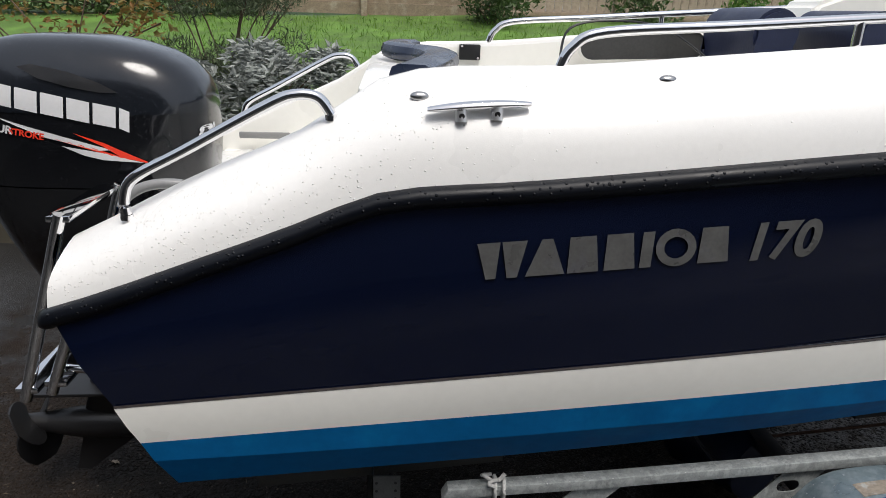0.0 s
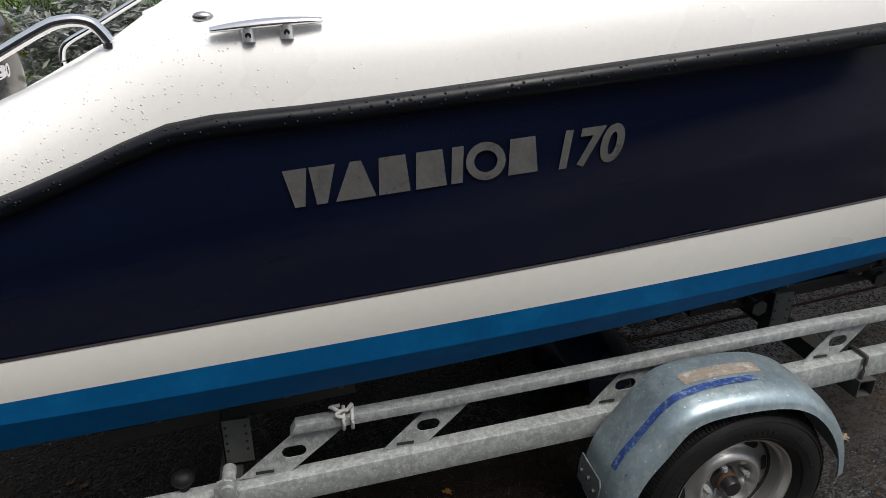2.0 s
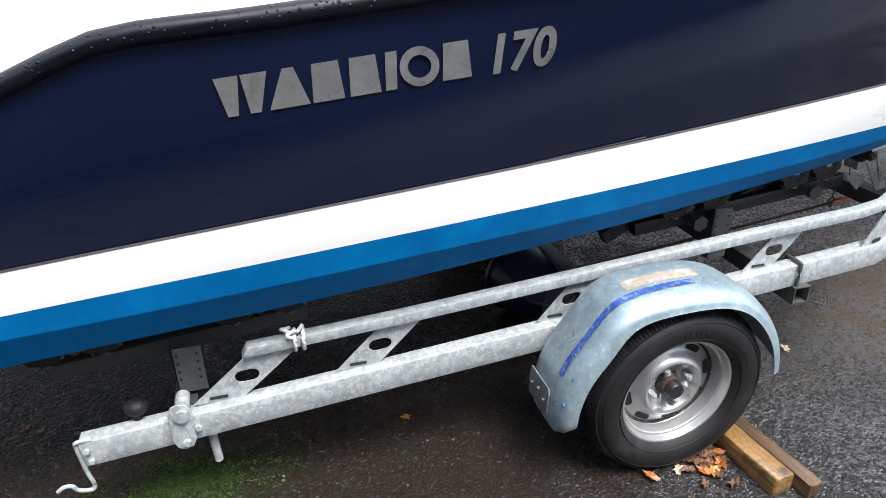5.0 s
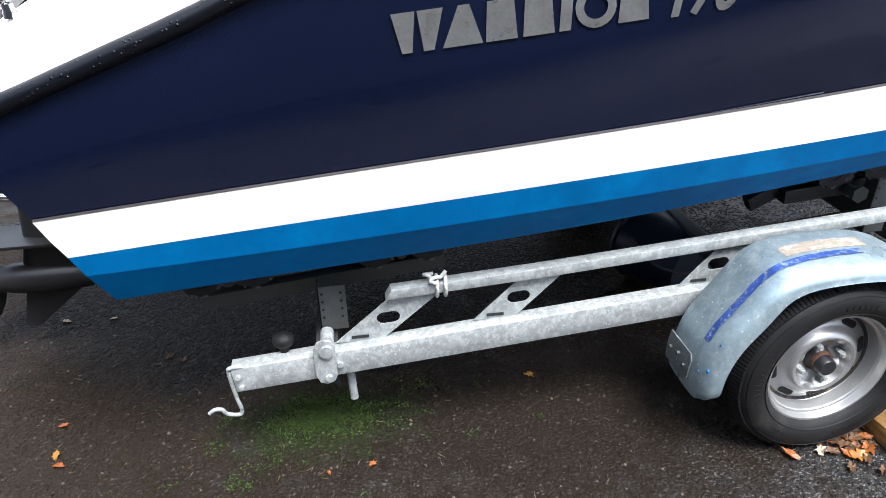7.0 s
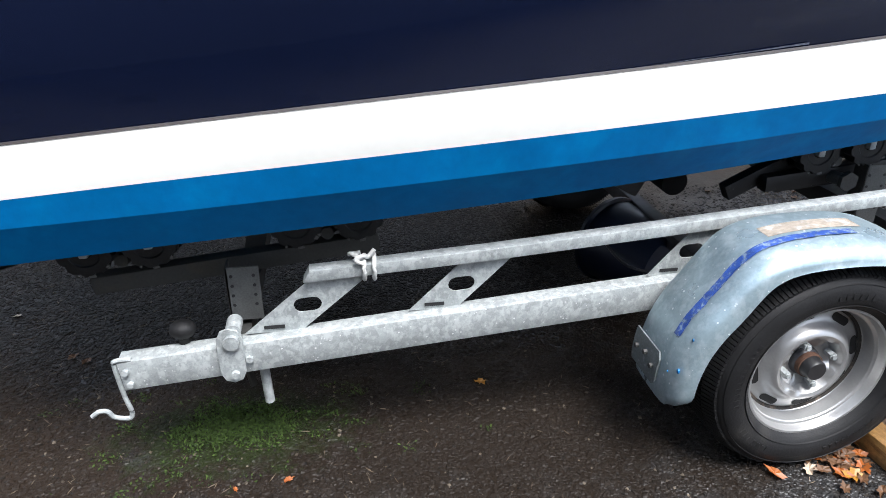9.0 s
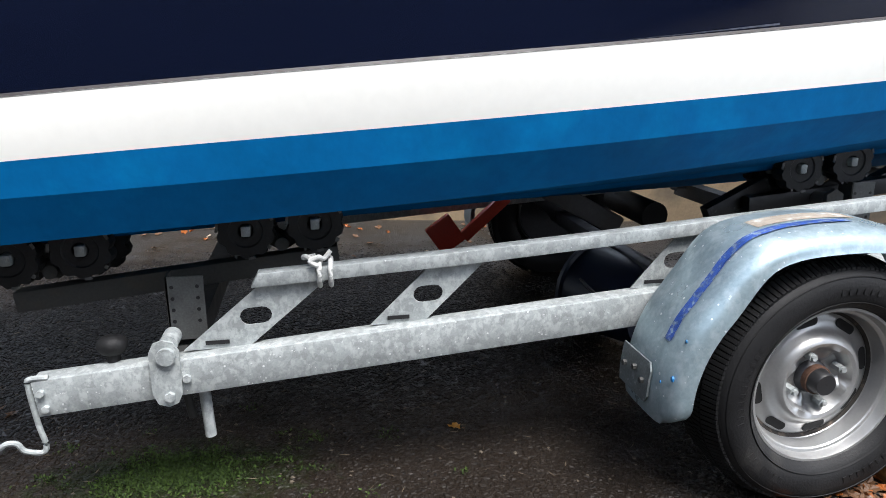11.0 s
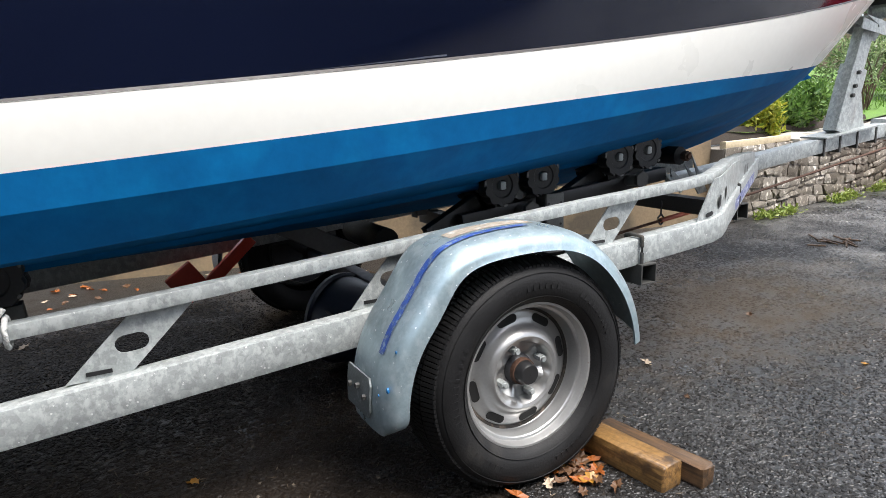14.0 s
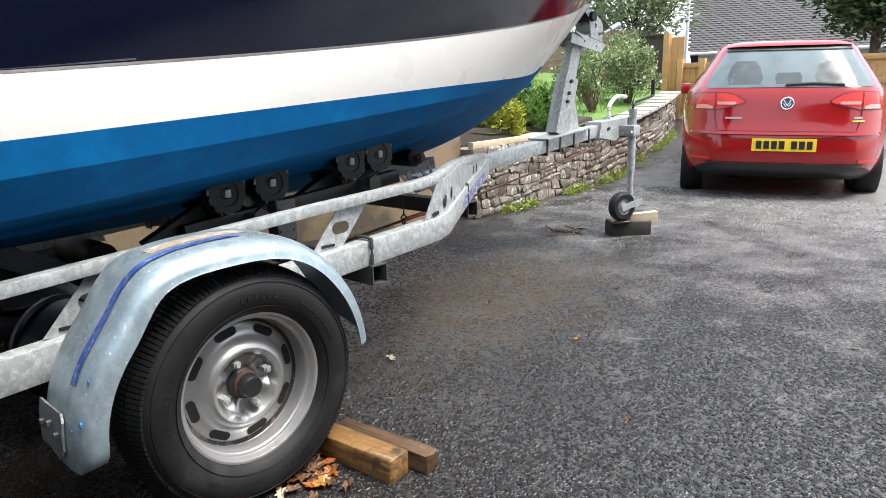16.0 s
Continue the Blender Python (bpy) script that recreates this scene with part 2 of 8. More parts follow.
def sweep(bm, pts, prof, closed_prof=True, caps=True, up=Vector((0, 0, 1))):
    """A profile of (side, up) pairs carried along a line of points."""
    pts = [Vector(p) for p in pts]
    rings = []
    for i, p in enumerate(pts):
        d = (pts[min(i + 1, len(pts) - 1)] - pts[max(i - 1, 0)]).normalized()
        s = d.cross(up)
        if s.length < 1e-4:
            s = d.cross(Vector((1, 0, 0)))
        s.normalize()
        u = s.cross(d).normalized()
        rings.append([bm.verts.new(p + s * a + u * b) for a, b in prof])
    n = len(prof)
    for a, b in zip(rings, rings[1:]):
        for k in range(n if closed_prof else n - 1):
            bm.faces.new((a[k], a[(k + 1) % n], b[(k + 1) % n], b[k]))
    if caps and closed_prof:
        bm.faces.new(rings[0])
        bm.faces.new(rings[-1][::-1])
    return rings


def circle(r, n=12, ph=0.0):
    return [(r * math.cos(ph + 2 * math.pi * k / n), r * math.sin(ph + 2 * math.pi * k / n)) for k in range(n)]


def rrect(w, h, r=0.006):
    """Rounded rectangle profile, width w and height h about the middle."""
    out = []
    for cx, cy, a in ((w / 2 - r, h / 2 - r, 0), (-w / 2 + r, h / 2 - r, 90), (-w / 2 + r, -h / 2 + r, 180), (w / 2 - r, -h / 2 + r, 270)):
        for k in (0, 45, 90):
            out.append((cx + r * math.cos(radians(a + k)), cy + r * math.sin(radians(a + k))))
    return out


def tube(bm, pts, r, n=10):
    return sweep(bm, pts, circle(r, n))


def smooth_line(pts, n=6):
    """Catmull-Rom through the points."""
    P = [Vector(p) for p in pts]
    out = []
    for i in range(len(P) - 1):
        a, b, c, d = P[max(i - 1, 0)], P[i], P[i + 1], P[min(i + 2, len(P) - 1)]
        for k in range(n):
            t = k / n
            out.append(0.5 * ((2 * b) + (c - a) * t + (2 * a - 5 * b + 4 * c - d) * t * t + (3 * b - a - 3 * c + d) * t ** 3))
    out.append(P[-1])
    return out


def cyl(bm, p0, p1, r, n=16, r2=None):
    p0, p1 = Vector(p0), Vector(p1)
    d = p1 - p0
    m = Matrix.Translation((p0 + p1) / 2) @ d.to_track_quat("Z", "Y").to_matrix().to_4x4()
    return bmesh.ops.create_cone(bm, cap_ends=True, segments=n, radius1=r, radius2=r if r2 is None else r2, depth=d.length, matrix=m)["verts"]


def lathe(bm, prof, n=48, m=None, a0=0.0, a1=360.0):
    """Profile of (radius, along) turned about the Y axis."""
    full = abs(a1 - a0) >= 360
    cnt = n if full else n + 1
    rings = []
    for i in range(cnt):
        a = radians(a0 + (a1 - a0) * i / n)
        c, s = math.cos(a), math.sin(a)
        rings.append([bm.verts.new((r * c, y, r * s)) for r, y in prof])
    for i in range(n if full else n):
        a, b = rings[i], rings[(i + 1) % cnt]
        for k in range(len(prof) - 1):
            bm.faces.new((a[k], a[k + 1], b[k + 1], b[k]))
    if m is not None:
        bmesh.ops.transform(bm, matrix=m, verts=[v for r in rings for v in r])
    return rings


def plate(bm, outline, y0, y1, holes=(), axis="y"):
    """A flat plate in the x-z plane between y0 and y1, with round-ended holes (cx, cz, half length, radius, tilt)."""
    vs = []
    geom_edges = []

    def loop(pts):
        r = [bm.verts.new((x, y0, z)) for x, z in pts]
        e = [bm.edges.new((r[i], r[(i + 1) % len(r)])) for i in range(len(r))]
        vs.extend(r)
        geom_edges.extend(e)

    loop(outline)
    for cx, cz, hl, rad, tilt in holes:
        t = radians(tilt)
        pts = []
        for s, a in ((1, -90), (-1, 90)):
            for k in range(7):
                q = radians(a + 30 * k)
                px, pz = s * hl + rad * math.cos(q), rad * math.sin(q)
                pts.append((cx + px * math.cos(t) - pz * math.sin(t), cz + px * math.sin(t) + pz * math.cos(t)))
        loop(pts)
    fill = bmesh.ops.triangle_fill(bm, edges=geom_edges, use_beauty=True, use_dissolve=False)
    faces = [g for g in fill["geom"] if isinstance(g, bmesh.types.BMFace)]
    ex = bmesh.ops.extrude_face_region(bm, geom=faces)
    nv = [g for g in ex["geom"] if isinstance(g, bmesh.types.BMVert)]
    bmesh.ops.translate(bm, verts=nv, vec=(0, y1 - y0, 0))
    return vs + nv


def spline(table):
    """A natural cubic through (x, value) rows."""
    xs, ys = np.array([r[0] for r in table], float), np.array([r[1] for r in table], float)
    n = len(xs)
    h = np.diff(xs)
    A, r = np.eye(n), np.zeros(n)
    for i in range(1, n - 1):
        A[i, i - 1], A[i, i], A[i, i + 1] = h[i - 1], 2 * (h[i - 1] + h[i]), h[i]
        r[i] = 3 * ((ys[i + 1] - ys[i]) / h[i] - (ys[i] - ys[i - 1]) / h[i - 1])
    c = np.linalg.solve(A, r)

    def f(x):
        i = int(np.clip(np.searchsorted(xs, x) - 1, 0, n - 2))
        b = (ys[i + 1] - ys[i]) / h[i] - h[i] * (2 * c[i] + c[i + 1]) / 3
        d = (c[i + 1] - c[i]) / (3 * h[i])
        t = x - xs[i]
        return float(ys[i] + b * t + c[i] * t * t + d * t ** 3)

    return f


# ---- ground ----
def rise(x):
    """The drive climbs gently beyond the trailer."""
    t = min(max(0.0, x - 6.0), 9.0)
    return 0.085 * t * t / (t + 0.5)


def ragged_patch(m, co, src, cx, cy, rx, ry, color, hard, scale, grow=1.0):
    """A ragged-edged patch of silt, moss, painted shade or sheen: gives the new colour and its mask."""
    N, L = m.node_tree.nodes, m.node_tree.links
    mp = N.new("ShaderNodeMapping")
    mp.inputs["Location"].default_value = (-cx / rx, -cy / ry, 0)
    mp.inputs["Scale"].default_value = (1 / rx, 1 / ry, 0)
    L.new(co.outputs["Object"], mp.inputs["Vector"])
    ln = N.new("ShaderNodeVectorMath")
    ln.operation = "LENGTH"
    L.new(mp.outputs[0], ln.inputs[0])
    nz = N.new("ShaderNodeTexNoise")
    nz.inputs["Scale"].default_value, nz.inputs["Detail"].default_value, nz.inputs["Roughness"].default_value = scale, 8, 0.7
    L.new(co.outputs["Object"], nz.inputs["Vector"])
    ad = N.new("ShaderNodeMath")
    ad.operation = "MULTIPLY_ADD"
    ad.inputs[1].default_value = 2.2
    L.new(nz.outputs["Fac"], ad.inputs[0])
    L.new(ln.outputs["Value"], ad.inputs[2])
    rp = N.new("ShaderNodeMapRange")
    rp.inputs[1].default_value, rp.inputs[2].default_value = 2.1, 2.1 - hard
    rp.inputs[4].default_value = grow
    L.new(ad.outputs[0], rp.inputs[0])
    mx = N.new("ShaderNodeMix")
    mx.data_type = "RGBA"
    mx.inputs[7].default_value = (*color, 1)
    L.new(rp.outputs[0], mx.inputs[0])
    L.new(src, mx.inputs[6])
    return mx.outputs[2], rp.outputs[0]


def silted_and_shaded(m, share=1.0, gloss=1.0):
    """Silt ahead of the wheel, silt and moss about the trailer's tail, silt with painted shade under the hull; they
    soak up the gloss.
    """
    N, L = m.node_tree.nodes, m.node_tree.links
    b = N["Principled BSDF"]
    co = N.new("ShaderNodeTexCoord")
    src = b.inputs["Base Color"].links[0].from_socket
    top = None
    # wet sky sheen up the drive, put into the colour as a paler patch
    src, _ = ragged_patch(m, co, src, 7.0, -0.7, 5.0, 3.8, (0.17, 0.167, 0.163), 0.7, 3, 0.9)
    # second and third patches paint the shade under hull and trailer over the silt
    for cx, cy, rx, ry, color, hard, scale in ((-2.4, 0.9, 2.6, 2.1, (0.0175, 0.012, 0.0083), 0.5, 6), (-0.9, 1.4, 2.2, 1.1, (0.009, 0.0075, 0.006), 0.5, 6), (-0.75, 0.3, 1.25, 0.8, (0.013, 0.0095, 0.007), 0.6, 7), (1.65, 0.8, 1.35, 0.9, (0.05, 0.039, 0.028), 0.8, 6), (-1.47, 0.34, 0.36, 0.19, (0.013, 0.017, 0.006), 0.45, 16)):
        src, k = ragged_patch(m, co, src, cx, cy, rx, ry, color, hard, scale, share)
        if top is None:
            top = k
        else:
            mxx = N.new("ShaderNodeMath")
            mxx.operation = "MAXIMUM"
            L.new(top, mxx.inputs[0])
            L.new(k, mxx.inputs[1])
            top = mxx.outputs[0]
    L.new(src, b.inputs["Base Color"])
    dull = N.new("ShaderNodeMapRange")
    dull.inputs[3].default_value, dull.inputs[4].default_value = gloss, 0.12
    L.new(top, dull.inputs[0])
    L.new(dull.outputs[0], b.inputs["Specular IOR Level"])
    return m


def ground_mat():
    m = mat("wet tarmac", (0.013, 0.0124, 0.012), 0.34, var=0.4, scale=2.2, fine=40, rvar=0.12, spec=0.9)
    N, L = m.node_tree.nodes, m.node_tree.links
    b = N["Principled BSDF"]
    co = N.new("ShaderNodeTexCoord")
    vo = N.new("ShaderNodeTexVoronoi")
    vo.inputs["Scale"].default_value = 125
    L.new(co.outputs["Object"], vo.inputs["Vector"])
    src = b.inputs["Base Color"].links[0].from_socket
    # pale and dark chippings
    sep = N.new("ShaderNodeSeparateColor")
    L.new(vo.outputs["Color"], sep.inputs[0])
    mr = N.new("ShaderNodeMapRange")
    mr.inputs[1].default_value, mr.inputs[2].default_value = 0.0, 1.0
    mr.inputs[3].default_value, mr.inputs[4].default_value = 0.15, 2.0
    L.new(sep.outputs[0], mr.inputs[0])
    mu = N.new("ShaderNodeMix")
    mu.data_type, mu.blend_type = "RGBA", "MULTIPLY"
    mu.inputs[0].default_value = 1
    L.new(src, mu.inputs[6])
    L.new(mr.outputs[0], mu.inputs[7])
    L.new(mu.outputs[2], b.inputs["Base Color"])
    silted_and_shaded(m)
    inv = N.new("ShaderNodeMapRange")
    inv.inputs[1].default_value, inv.inputs[2].default_value = 0.0, 0.6
    inv.inputs[3].default_value, inv.inputs[4].default_value = 1.0, 0.0
    L.new(vo.outputs["Distance"], inv.inputs[0])
    bp = N.new("ShaderNodeBump")
    bp.inputs["Strength"].default_value, bp.inputs["Distance"].default_value = 0.7, 0.004
    L.new(inv.outputs[0], bp.inputs["Height"])
    L.new(bp.outputs[0], b.inputs["Normal"])
    return m


TARMAC = ground_mat()
bm = B()
gx = [-400, -60, -20, -8, -4, -2, 0, 2, 4, 4.5, 5, 5.5, 6, 7, 8, 9, 10, 11, 12, 13, 14, 15.1, 18, 21, 25, 40, 100, 400]
gy = [-400, -80, -20, -8, -4, -2, 0, 2, 4, 6, 9, 14, 30, 100, 400]
grid = [[bm.verts.new((x, y, rise(x))) for y in gy] for x in gx]
for i in range(len(gx) - 1):
    for j in range(len(gy) - 1):
        bm.faces.new((grid[i][j], grid[i + 1][j], grid[i + 1][j + 1], grid[i][j + 1]))
tagged(obj("ground", bm, TARMAC), "wet dark tarmac drive with silt, patches of moss, and shade and sheen in its colour", "driveway", kind="structure")

# ---- the boat's lines: distance across (y) and height (z) along the near side ----
RTY = spline([(-2.3, 0.19), (-2.15, 0.168), (-1.5, 0.154), (-1, 0.138), (-0.5, 0.12), (0, 0.101), (0.5, 0.083), (1, 0.07), (1.5, 0.09), (2, 0.17), (2.5, 0.32), (3, 0.55), (3.3, 0.72), (3.55, 0.93)])
RTZ = spline([(-2.3, 1.065), (-2.1, 1.13), (-1.95, 1.185), (-1.75, 1.261), (-1.6, 1.318), (-1.5, 1.361), (-1.42, 1.391), (-1.33, 1.407), (-1.15, 1.421), (-1, 1.435), (-0.5, 1.49), (0, 1.546), (0.5, 1.608), (1, 1.67), (2, 1.79), (3, 1.9), (3.55, 1.95)])
L1Y = spline([(-2.1, 0.134), (-1.5, 0.127), (-1, 0.128), (-0.5, 0.138), (0, 0.153), (0.5, 0.17), (1, 0.195), (1.5, 0.259), (2, 0.391), (2.3, 0.514), (2.6, 0.67), (2.9, 0.82), (3.12, 0.93)])
L1Z = spline([(-2.1, 0.87), (-1.5, 0.927), (-1, 0.97), (-0.5, 1.011), (0, 1.056), (0.5, 1.107), (1, 1.167), (1.5, 1.239), (2, 1.325), (2.3, 1.385), (2.6, 1.443), (2.9, 1.493), (3.12, 1.52)])
L2Y = spline([(-2.1, 0.137), (-1.5, 0.134), (-1, 0.14), (-0.5, 0.15), (0, 0.166), (0.5, 0.192), (1, 0.24), (1.5, 0.358), (1.75, 0.454), (2, 0.575), (2.2, 0.689), (2.4, 0.817), (2.6, 0.93)])
L2Z = spline([(-2.1, 0.768), (-1.5, 0.818), (-1, 0.853), (-0.5, 0.889), (0, 0.927), (0.5, 0.966), (1, 1.003), (1.5, 1.035), (2, 1.076), (2.3, 1.113), (2.6, 1.135)])
L3Y = spline([(-2.1, 0.14), (-1.5, 0.142), (-1, 0.15), (-0.5, 0.162), (0, 0.18), (0.5, 0.207), (1, 0.26), (1.5, 0.39), (2, 0.62), (2.3, 0.79), (2.56, 0.93)])
L3Z = spline([(-2.1, 0.717), (-1.5, 0.748), (-1, 0.779), (-0.5, 0.814), (0, 0.856), (0.5, 0.903), (1, 0.952), (1.5, 0.998), (2, 1.055), (2.3, 1.085), (2.56, 1.105)])
L4Y = spline([(-2.1, 0.178), (-1.5, 0.187), (-1, 0.2), (-0.5, 0.22), (0, 0.246), (0.5, 0.282), (1, 0.345), (1.5, 0.48), (2, 0.68), (2.3, 0.83), (2.48, 0.93)])
L4Z = spline([(-2.1, 0.615), (-1.5, 0.655), (-1, 0.685), (-0.5, 0.722), (0, 0.768), (0.5, 0.82), (1, 0.875), (1.5, 0.932), (2, 0.99), (2.3, 1.03), (2.48, 1.05)])
KZ = spline([(-2.1, 0.495), (-1, 0.525), (0, 0.558), (0.8, 0.605), (1.58, 0.708), (1.97, 0.812), (2.27, 0.94), (2.45, 1.03)])
ENDS = {"RT": (-2.15, 3.55), "L1": (-2.02, 3.12), "L2": (-1.975, 2.6), "L3": (-1.95, 2.56), "L4": (-1.915, 2.48), "K": (-1.86, 2.45)}
NS = 72


def line(yf, zf, key, dy=0.0, dz=0.0):
    a, b = ENDS[key]
    out = []
    for i in range(NS + 1):
        s = i / NS
        s = s * 0.82 + 0.18 * (1 - (1 - s) ** 2)
        x = a + (b - a) * s
        out.append(Vector((x, min(yf(x) + dy, YC) if i < NS else YC, zf(x) + dz)))
    return out


def loft(bm, lines, mirror=True):
    """Strips between neighbouring lines, on the near side and, mirrored, on the far side."""
    for sgn in (0, 1) if mirror else (0,):
        cols = [[bm.verts.new((p.x, 2 * YC - p.y if sgn else p.y, p.z)) for p in ln] for ln in lines]
        for a, b in zip(cols, cols[1:]):
            for i in range(len(a) - 1):
                vs = (a[i], a[i + 1], b[i + 1], b[i])
                bm.faces.new(vs if sgn else vs[::-1])
    bmesh.ops.remove_doubles(bm, verts=bm.verts, dist=0.0004)


def between(a, b, t, bulge=0.0):
    return [p.lerp(q, t) + Vector((0, -bulge * math.sin(math.pi * t), 0)) for p, q in zip(a, b)]


boat = thing("motor_boat", "navy and white motor boat with blue bottom, resting on a trailer", "boat", at=(0, YC, 0.5))
OFF = Matrix.Translation((0, -YC, -0.5))


def onboat(name, bm, material, label="", smooth=True, angle=40, parent=None):
    if parent is None or parent is boat:
        bmesh.ops.transform(bm, matrix=OFF, verts=bm.verts)
        return part(name, bm, material, boat, label, smooth, angle)
    bmesh.ops.transform(bm, matrix=OFF, verts=bm.verts)
    return part(name, bm, material, parent, label, smooth, angle)


def side_(y, far):
    return 2 * YC - y if far else y


rt, l1, l2, l3, l4 = (line(yf, zf, k) for yf, zf, k in ((RTY, RTZ, "RT"), (L1Y, L1Z, "L1"), (L2Y, L2Z, "L2"), (L3Y, L3Z, "L3"), (L4Y, L4Z, "L4")))
keel = line(lambda x: YC, KZ, "K")
bm = B()
loft(bm, [rt, between(rt, l1, 0.25, 0.012), between(rt, l1, 0.5, 0.018), between(rt, l1, 0.75, 0.014), l1])
topside = onboat("topside", bm, NAVY, "glossy dark navy hull side")
bm = B()
lip = [p + Vector((0, -0.006, 0.001)) for p in l1]
loft(bm, [[p + Vector((0, 0.002, 0.006)) for p in l1], lip, between(lip, l2, 0.5, 0.004), l2])
onboat("boot_stripe", bm, WHITE, "white band along the waterline")
bm = B()
st = between(l4, keel, 0.36)
st2 = [p + Vector((0, 0.02, -0.018)) for p in st]
loft(bm, [l2, between(l2, l3, 0.5), l3, between(l3, l4, 0.5), l4, st, st2, between(st2, keel, 0.5), keel])
onboat("bottom", bm, ANTIFOUL, "blue antifouled hull bottom", angle=7)
# thin dark strip that paints the shadow gap between navy side and white band
bm = B()
for far in (False, True):
    a = [bm.verts.new((p.x, side_(p.y - 0.0045, far), p.z + 0.0085)) for p in l1[:-1]]
    b = [bm.verts.new((p.x, side_(p.y - 0.007, far), p.z + 0.003)) for p in l1[:-1]]
    for i in range(len(a) - 1):
        bm.faces.new((a[i], a[i + 1], b[i + 1], b[i]))
onboat("stripe_seam", bm, mat("brown gap shade", (0.03, 0.024, 0.022), 0.5, var=0.3, scale=30), "thin dark strip painted as the shadow gap above the white band")
# transom, raked
bm = B()
tl = [rt[0], l1[0], l2[0], l3[0], l4[0], keel[0]]
vs = [bm.verts.new(p + Vector((0.003, 0, 0))) for p in tl] + [bm.verts.new((p.x + 0.003, 2 * YC - p.y, p.z)) for p in tl[-2::-1]]
bm.faces.new(vs)
onboat("transom", bm, NAVY, "dark navy transom", smooth=False)
# rub rail: a half-round rubber section that dips with the sheer towards the stern
prof = [(0, 0.003), (0.014, 0.001), (0.025, -0.006), (0.03, -0.017), (0.028, -0.029), (0.019, -0.039), (0.006, -0.046), (0, -0.048)]
bm = B()
for sgn in (0, 1):
    rings = []
    rl = [Vector((-2.175, 0.2, 1.098)), Vector((-2.168, 0.18, 1.104))] + rt
    for i, p in enumerate(rl):
        k = 0.55 if i == 0 else 0.9 if i == 1 else 1
        ring = [Vector((p.x, p.y - a * k, p.z + b * k)) for a, b in prof]
        rings.append([bm.verts.new((q.x, 2 * YC - q.y if sgn else q.y, q.z)) for q in ring])
    for a, b in zip(rings, rings[1:]):
        for k in range(len(prof) - 1):
            bm.faces.new((a[k], a[k + 1], b[k + 1], b[k]))
    bm.faces.new(rings[0])
onboat("rub_rail", bm, RUBRAIL, "black rubber rub rail beaded with rain")
# deck moulding: rises from the rail, rolls over into the side deck and drops into the cockpit
DH = spline([(-2.3, 0.1), (-2.15, 0.115), (-2.0, 0.14), (-1.77, 0.168), (-1.52, 0.195), (-1.42, 0.225), (-1.33, 0.236), (-1.0, 0.226), (-0.73, 0.22), (-0.24, 0.212), (1, 0.2), (2, 0.18), (3.55, 0.1)])
sec = [(0.002, 0.0), (0.006, 0.14), (0.012, 0.3), (0.024, 0.46), (0.044, 0.6), (0.075, 0.73), (0.11, 0.845), (0.145, 0.94), (0.17, 0.99), (0.186, 0.995), (0.197, 0.96), (0.2, 0.9)]
dl = []
for a, b in sec:
    ln = []
    for p in rt:
        w = min(1.0, max(0.0, (YC - p.y) / 0.5))
        ln.append(Vector((p.x, p.y + a * w, p.z + b * DH(p.x))))
    dl.append(ln)
inner = [Vector((p.x, p.y + 0.012, max(p.z - 0.5, 1.02))) for p in dl[-1]]
ic = [i for i, p in enumerate(rt) if p.x > 0.75][0]
bm = B()
loft(bm, dl)
onboat("deck_moulding", bm, DECK, "white gelcoat deck moulding wet with raindrops")
bm = B()
loft(bm, [dl[-1][: ic + 1], inner[: ic + 1]])
onboat("cockpit_liner", bm, WHITE, "white inner side of the cockpit")
bm = B()
for i in range(ic, NS):
    a, b = dl[-1][i], dl[-1][i + 1]
    row = lambda p: [bm.verts.new((p.x, p.y + (2 * YC - 2 * p.y) * k / 6, p.z + 0.16 * math.sin(math.pi * k / 6) * min(1, (YC - p.y) / 0.4))) for k in range(7)]
    ra, rb = row(a), row(b)
    for k in range(6):
        bm.faces.new((ra[k], ra[k + 1], rb[k + 1], rb[k]))
bmesh.ops.remove_doubles(bm, verts=bm.verts, dist=0.0005)
onboat("foredeck", bm, DECK, "white cambered foredeck")
bm = B()
a, b = dl[-1][ic], inner[ic]
f = [bm.verts.new(q) for q in (a, (a.x, 2 * YC - a.y, a.z), (b.x, 2 * YC - b.y, b.z), b)]
top = [bm.verts.new((a.x, a.y + (2 * YC - 2 * a.y) * k / 6, a.z + 0.16 * math.sin(math.pi * k / 6))) for k in range(1, 6)]
bm.faces.new([f[0], *top, f[1], f[2], f[3]])
box(bm, -1.46, a.x, 0.3, 1.56, 1.0, 1.02)
onboat("cockpit_floor", bm, WHITE, "white cockpit sole and forward bulkhead", smooth=False)


# ---- the trailer ----
trailer = thing("boat_trailer", "galvanised steel boat trailer with spotted weathered zinc", "trailer", at=(0, YC, 0))
TOFF = Matrix.Translation((0, -YC, 0))


def ontrailer(name, bm, material, label="", smooth=True, angle=35, parent=None):
    bmesh.ops.transform(bm, matrix=TOFF, verts=bm.verts)
    return part(name, bm, material, parent or trailer, label, smooth, angle)


def side(y, far):
    return 2 * YC - y if far else y


def beam_top(x):
    return 0.4795 + 0.0785 * x


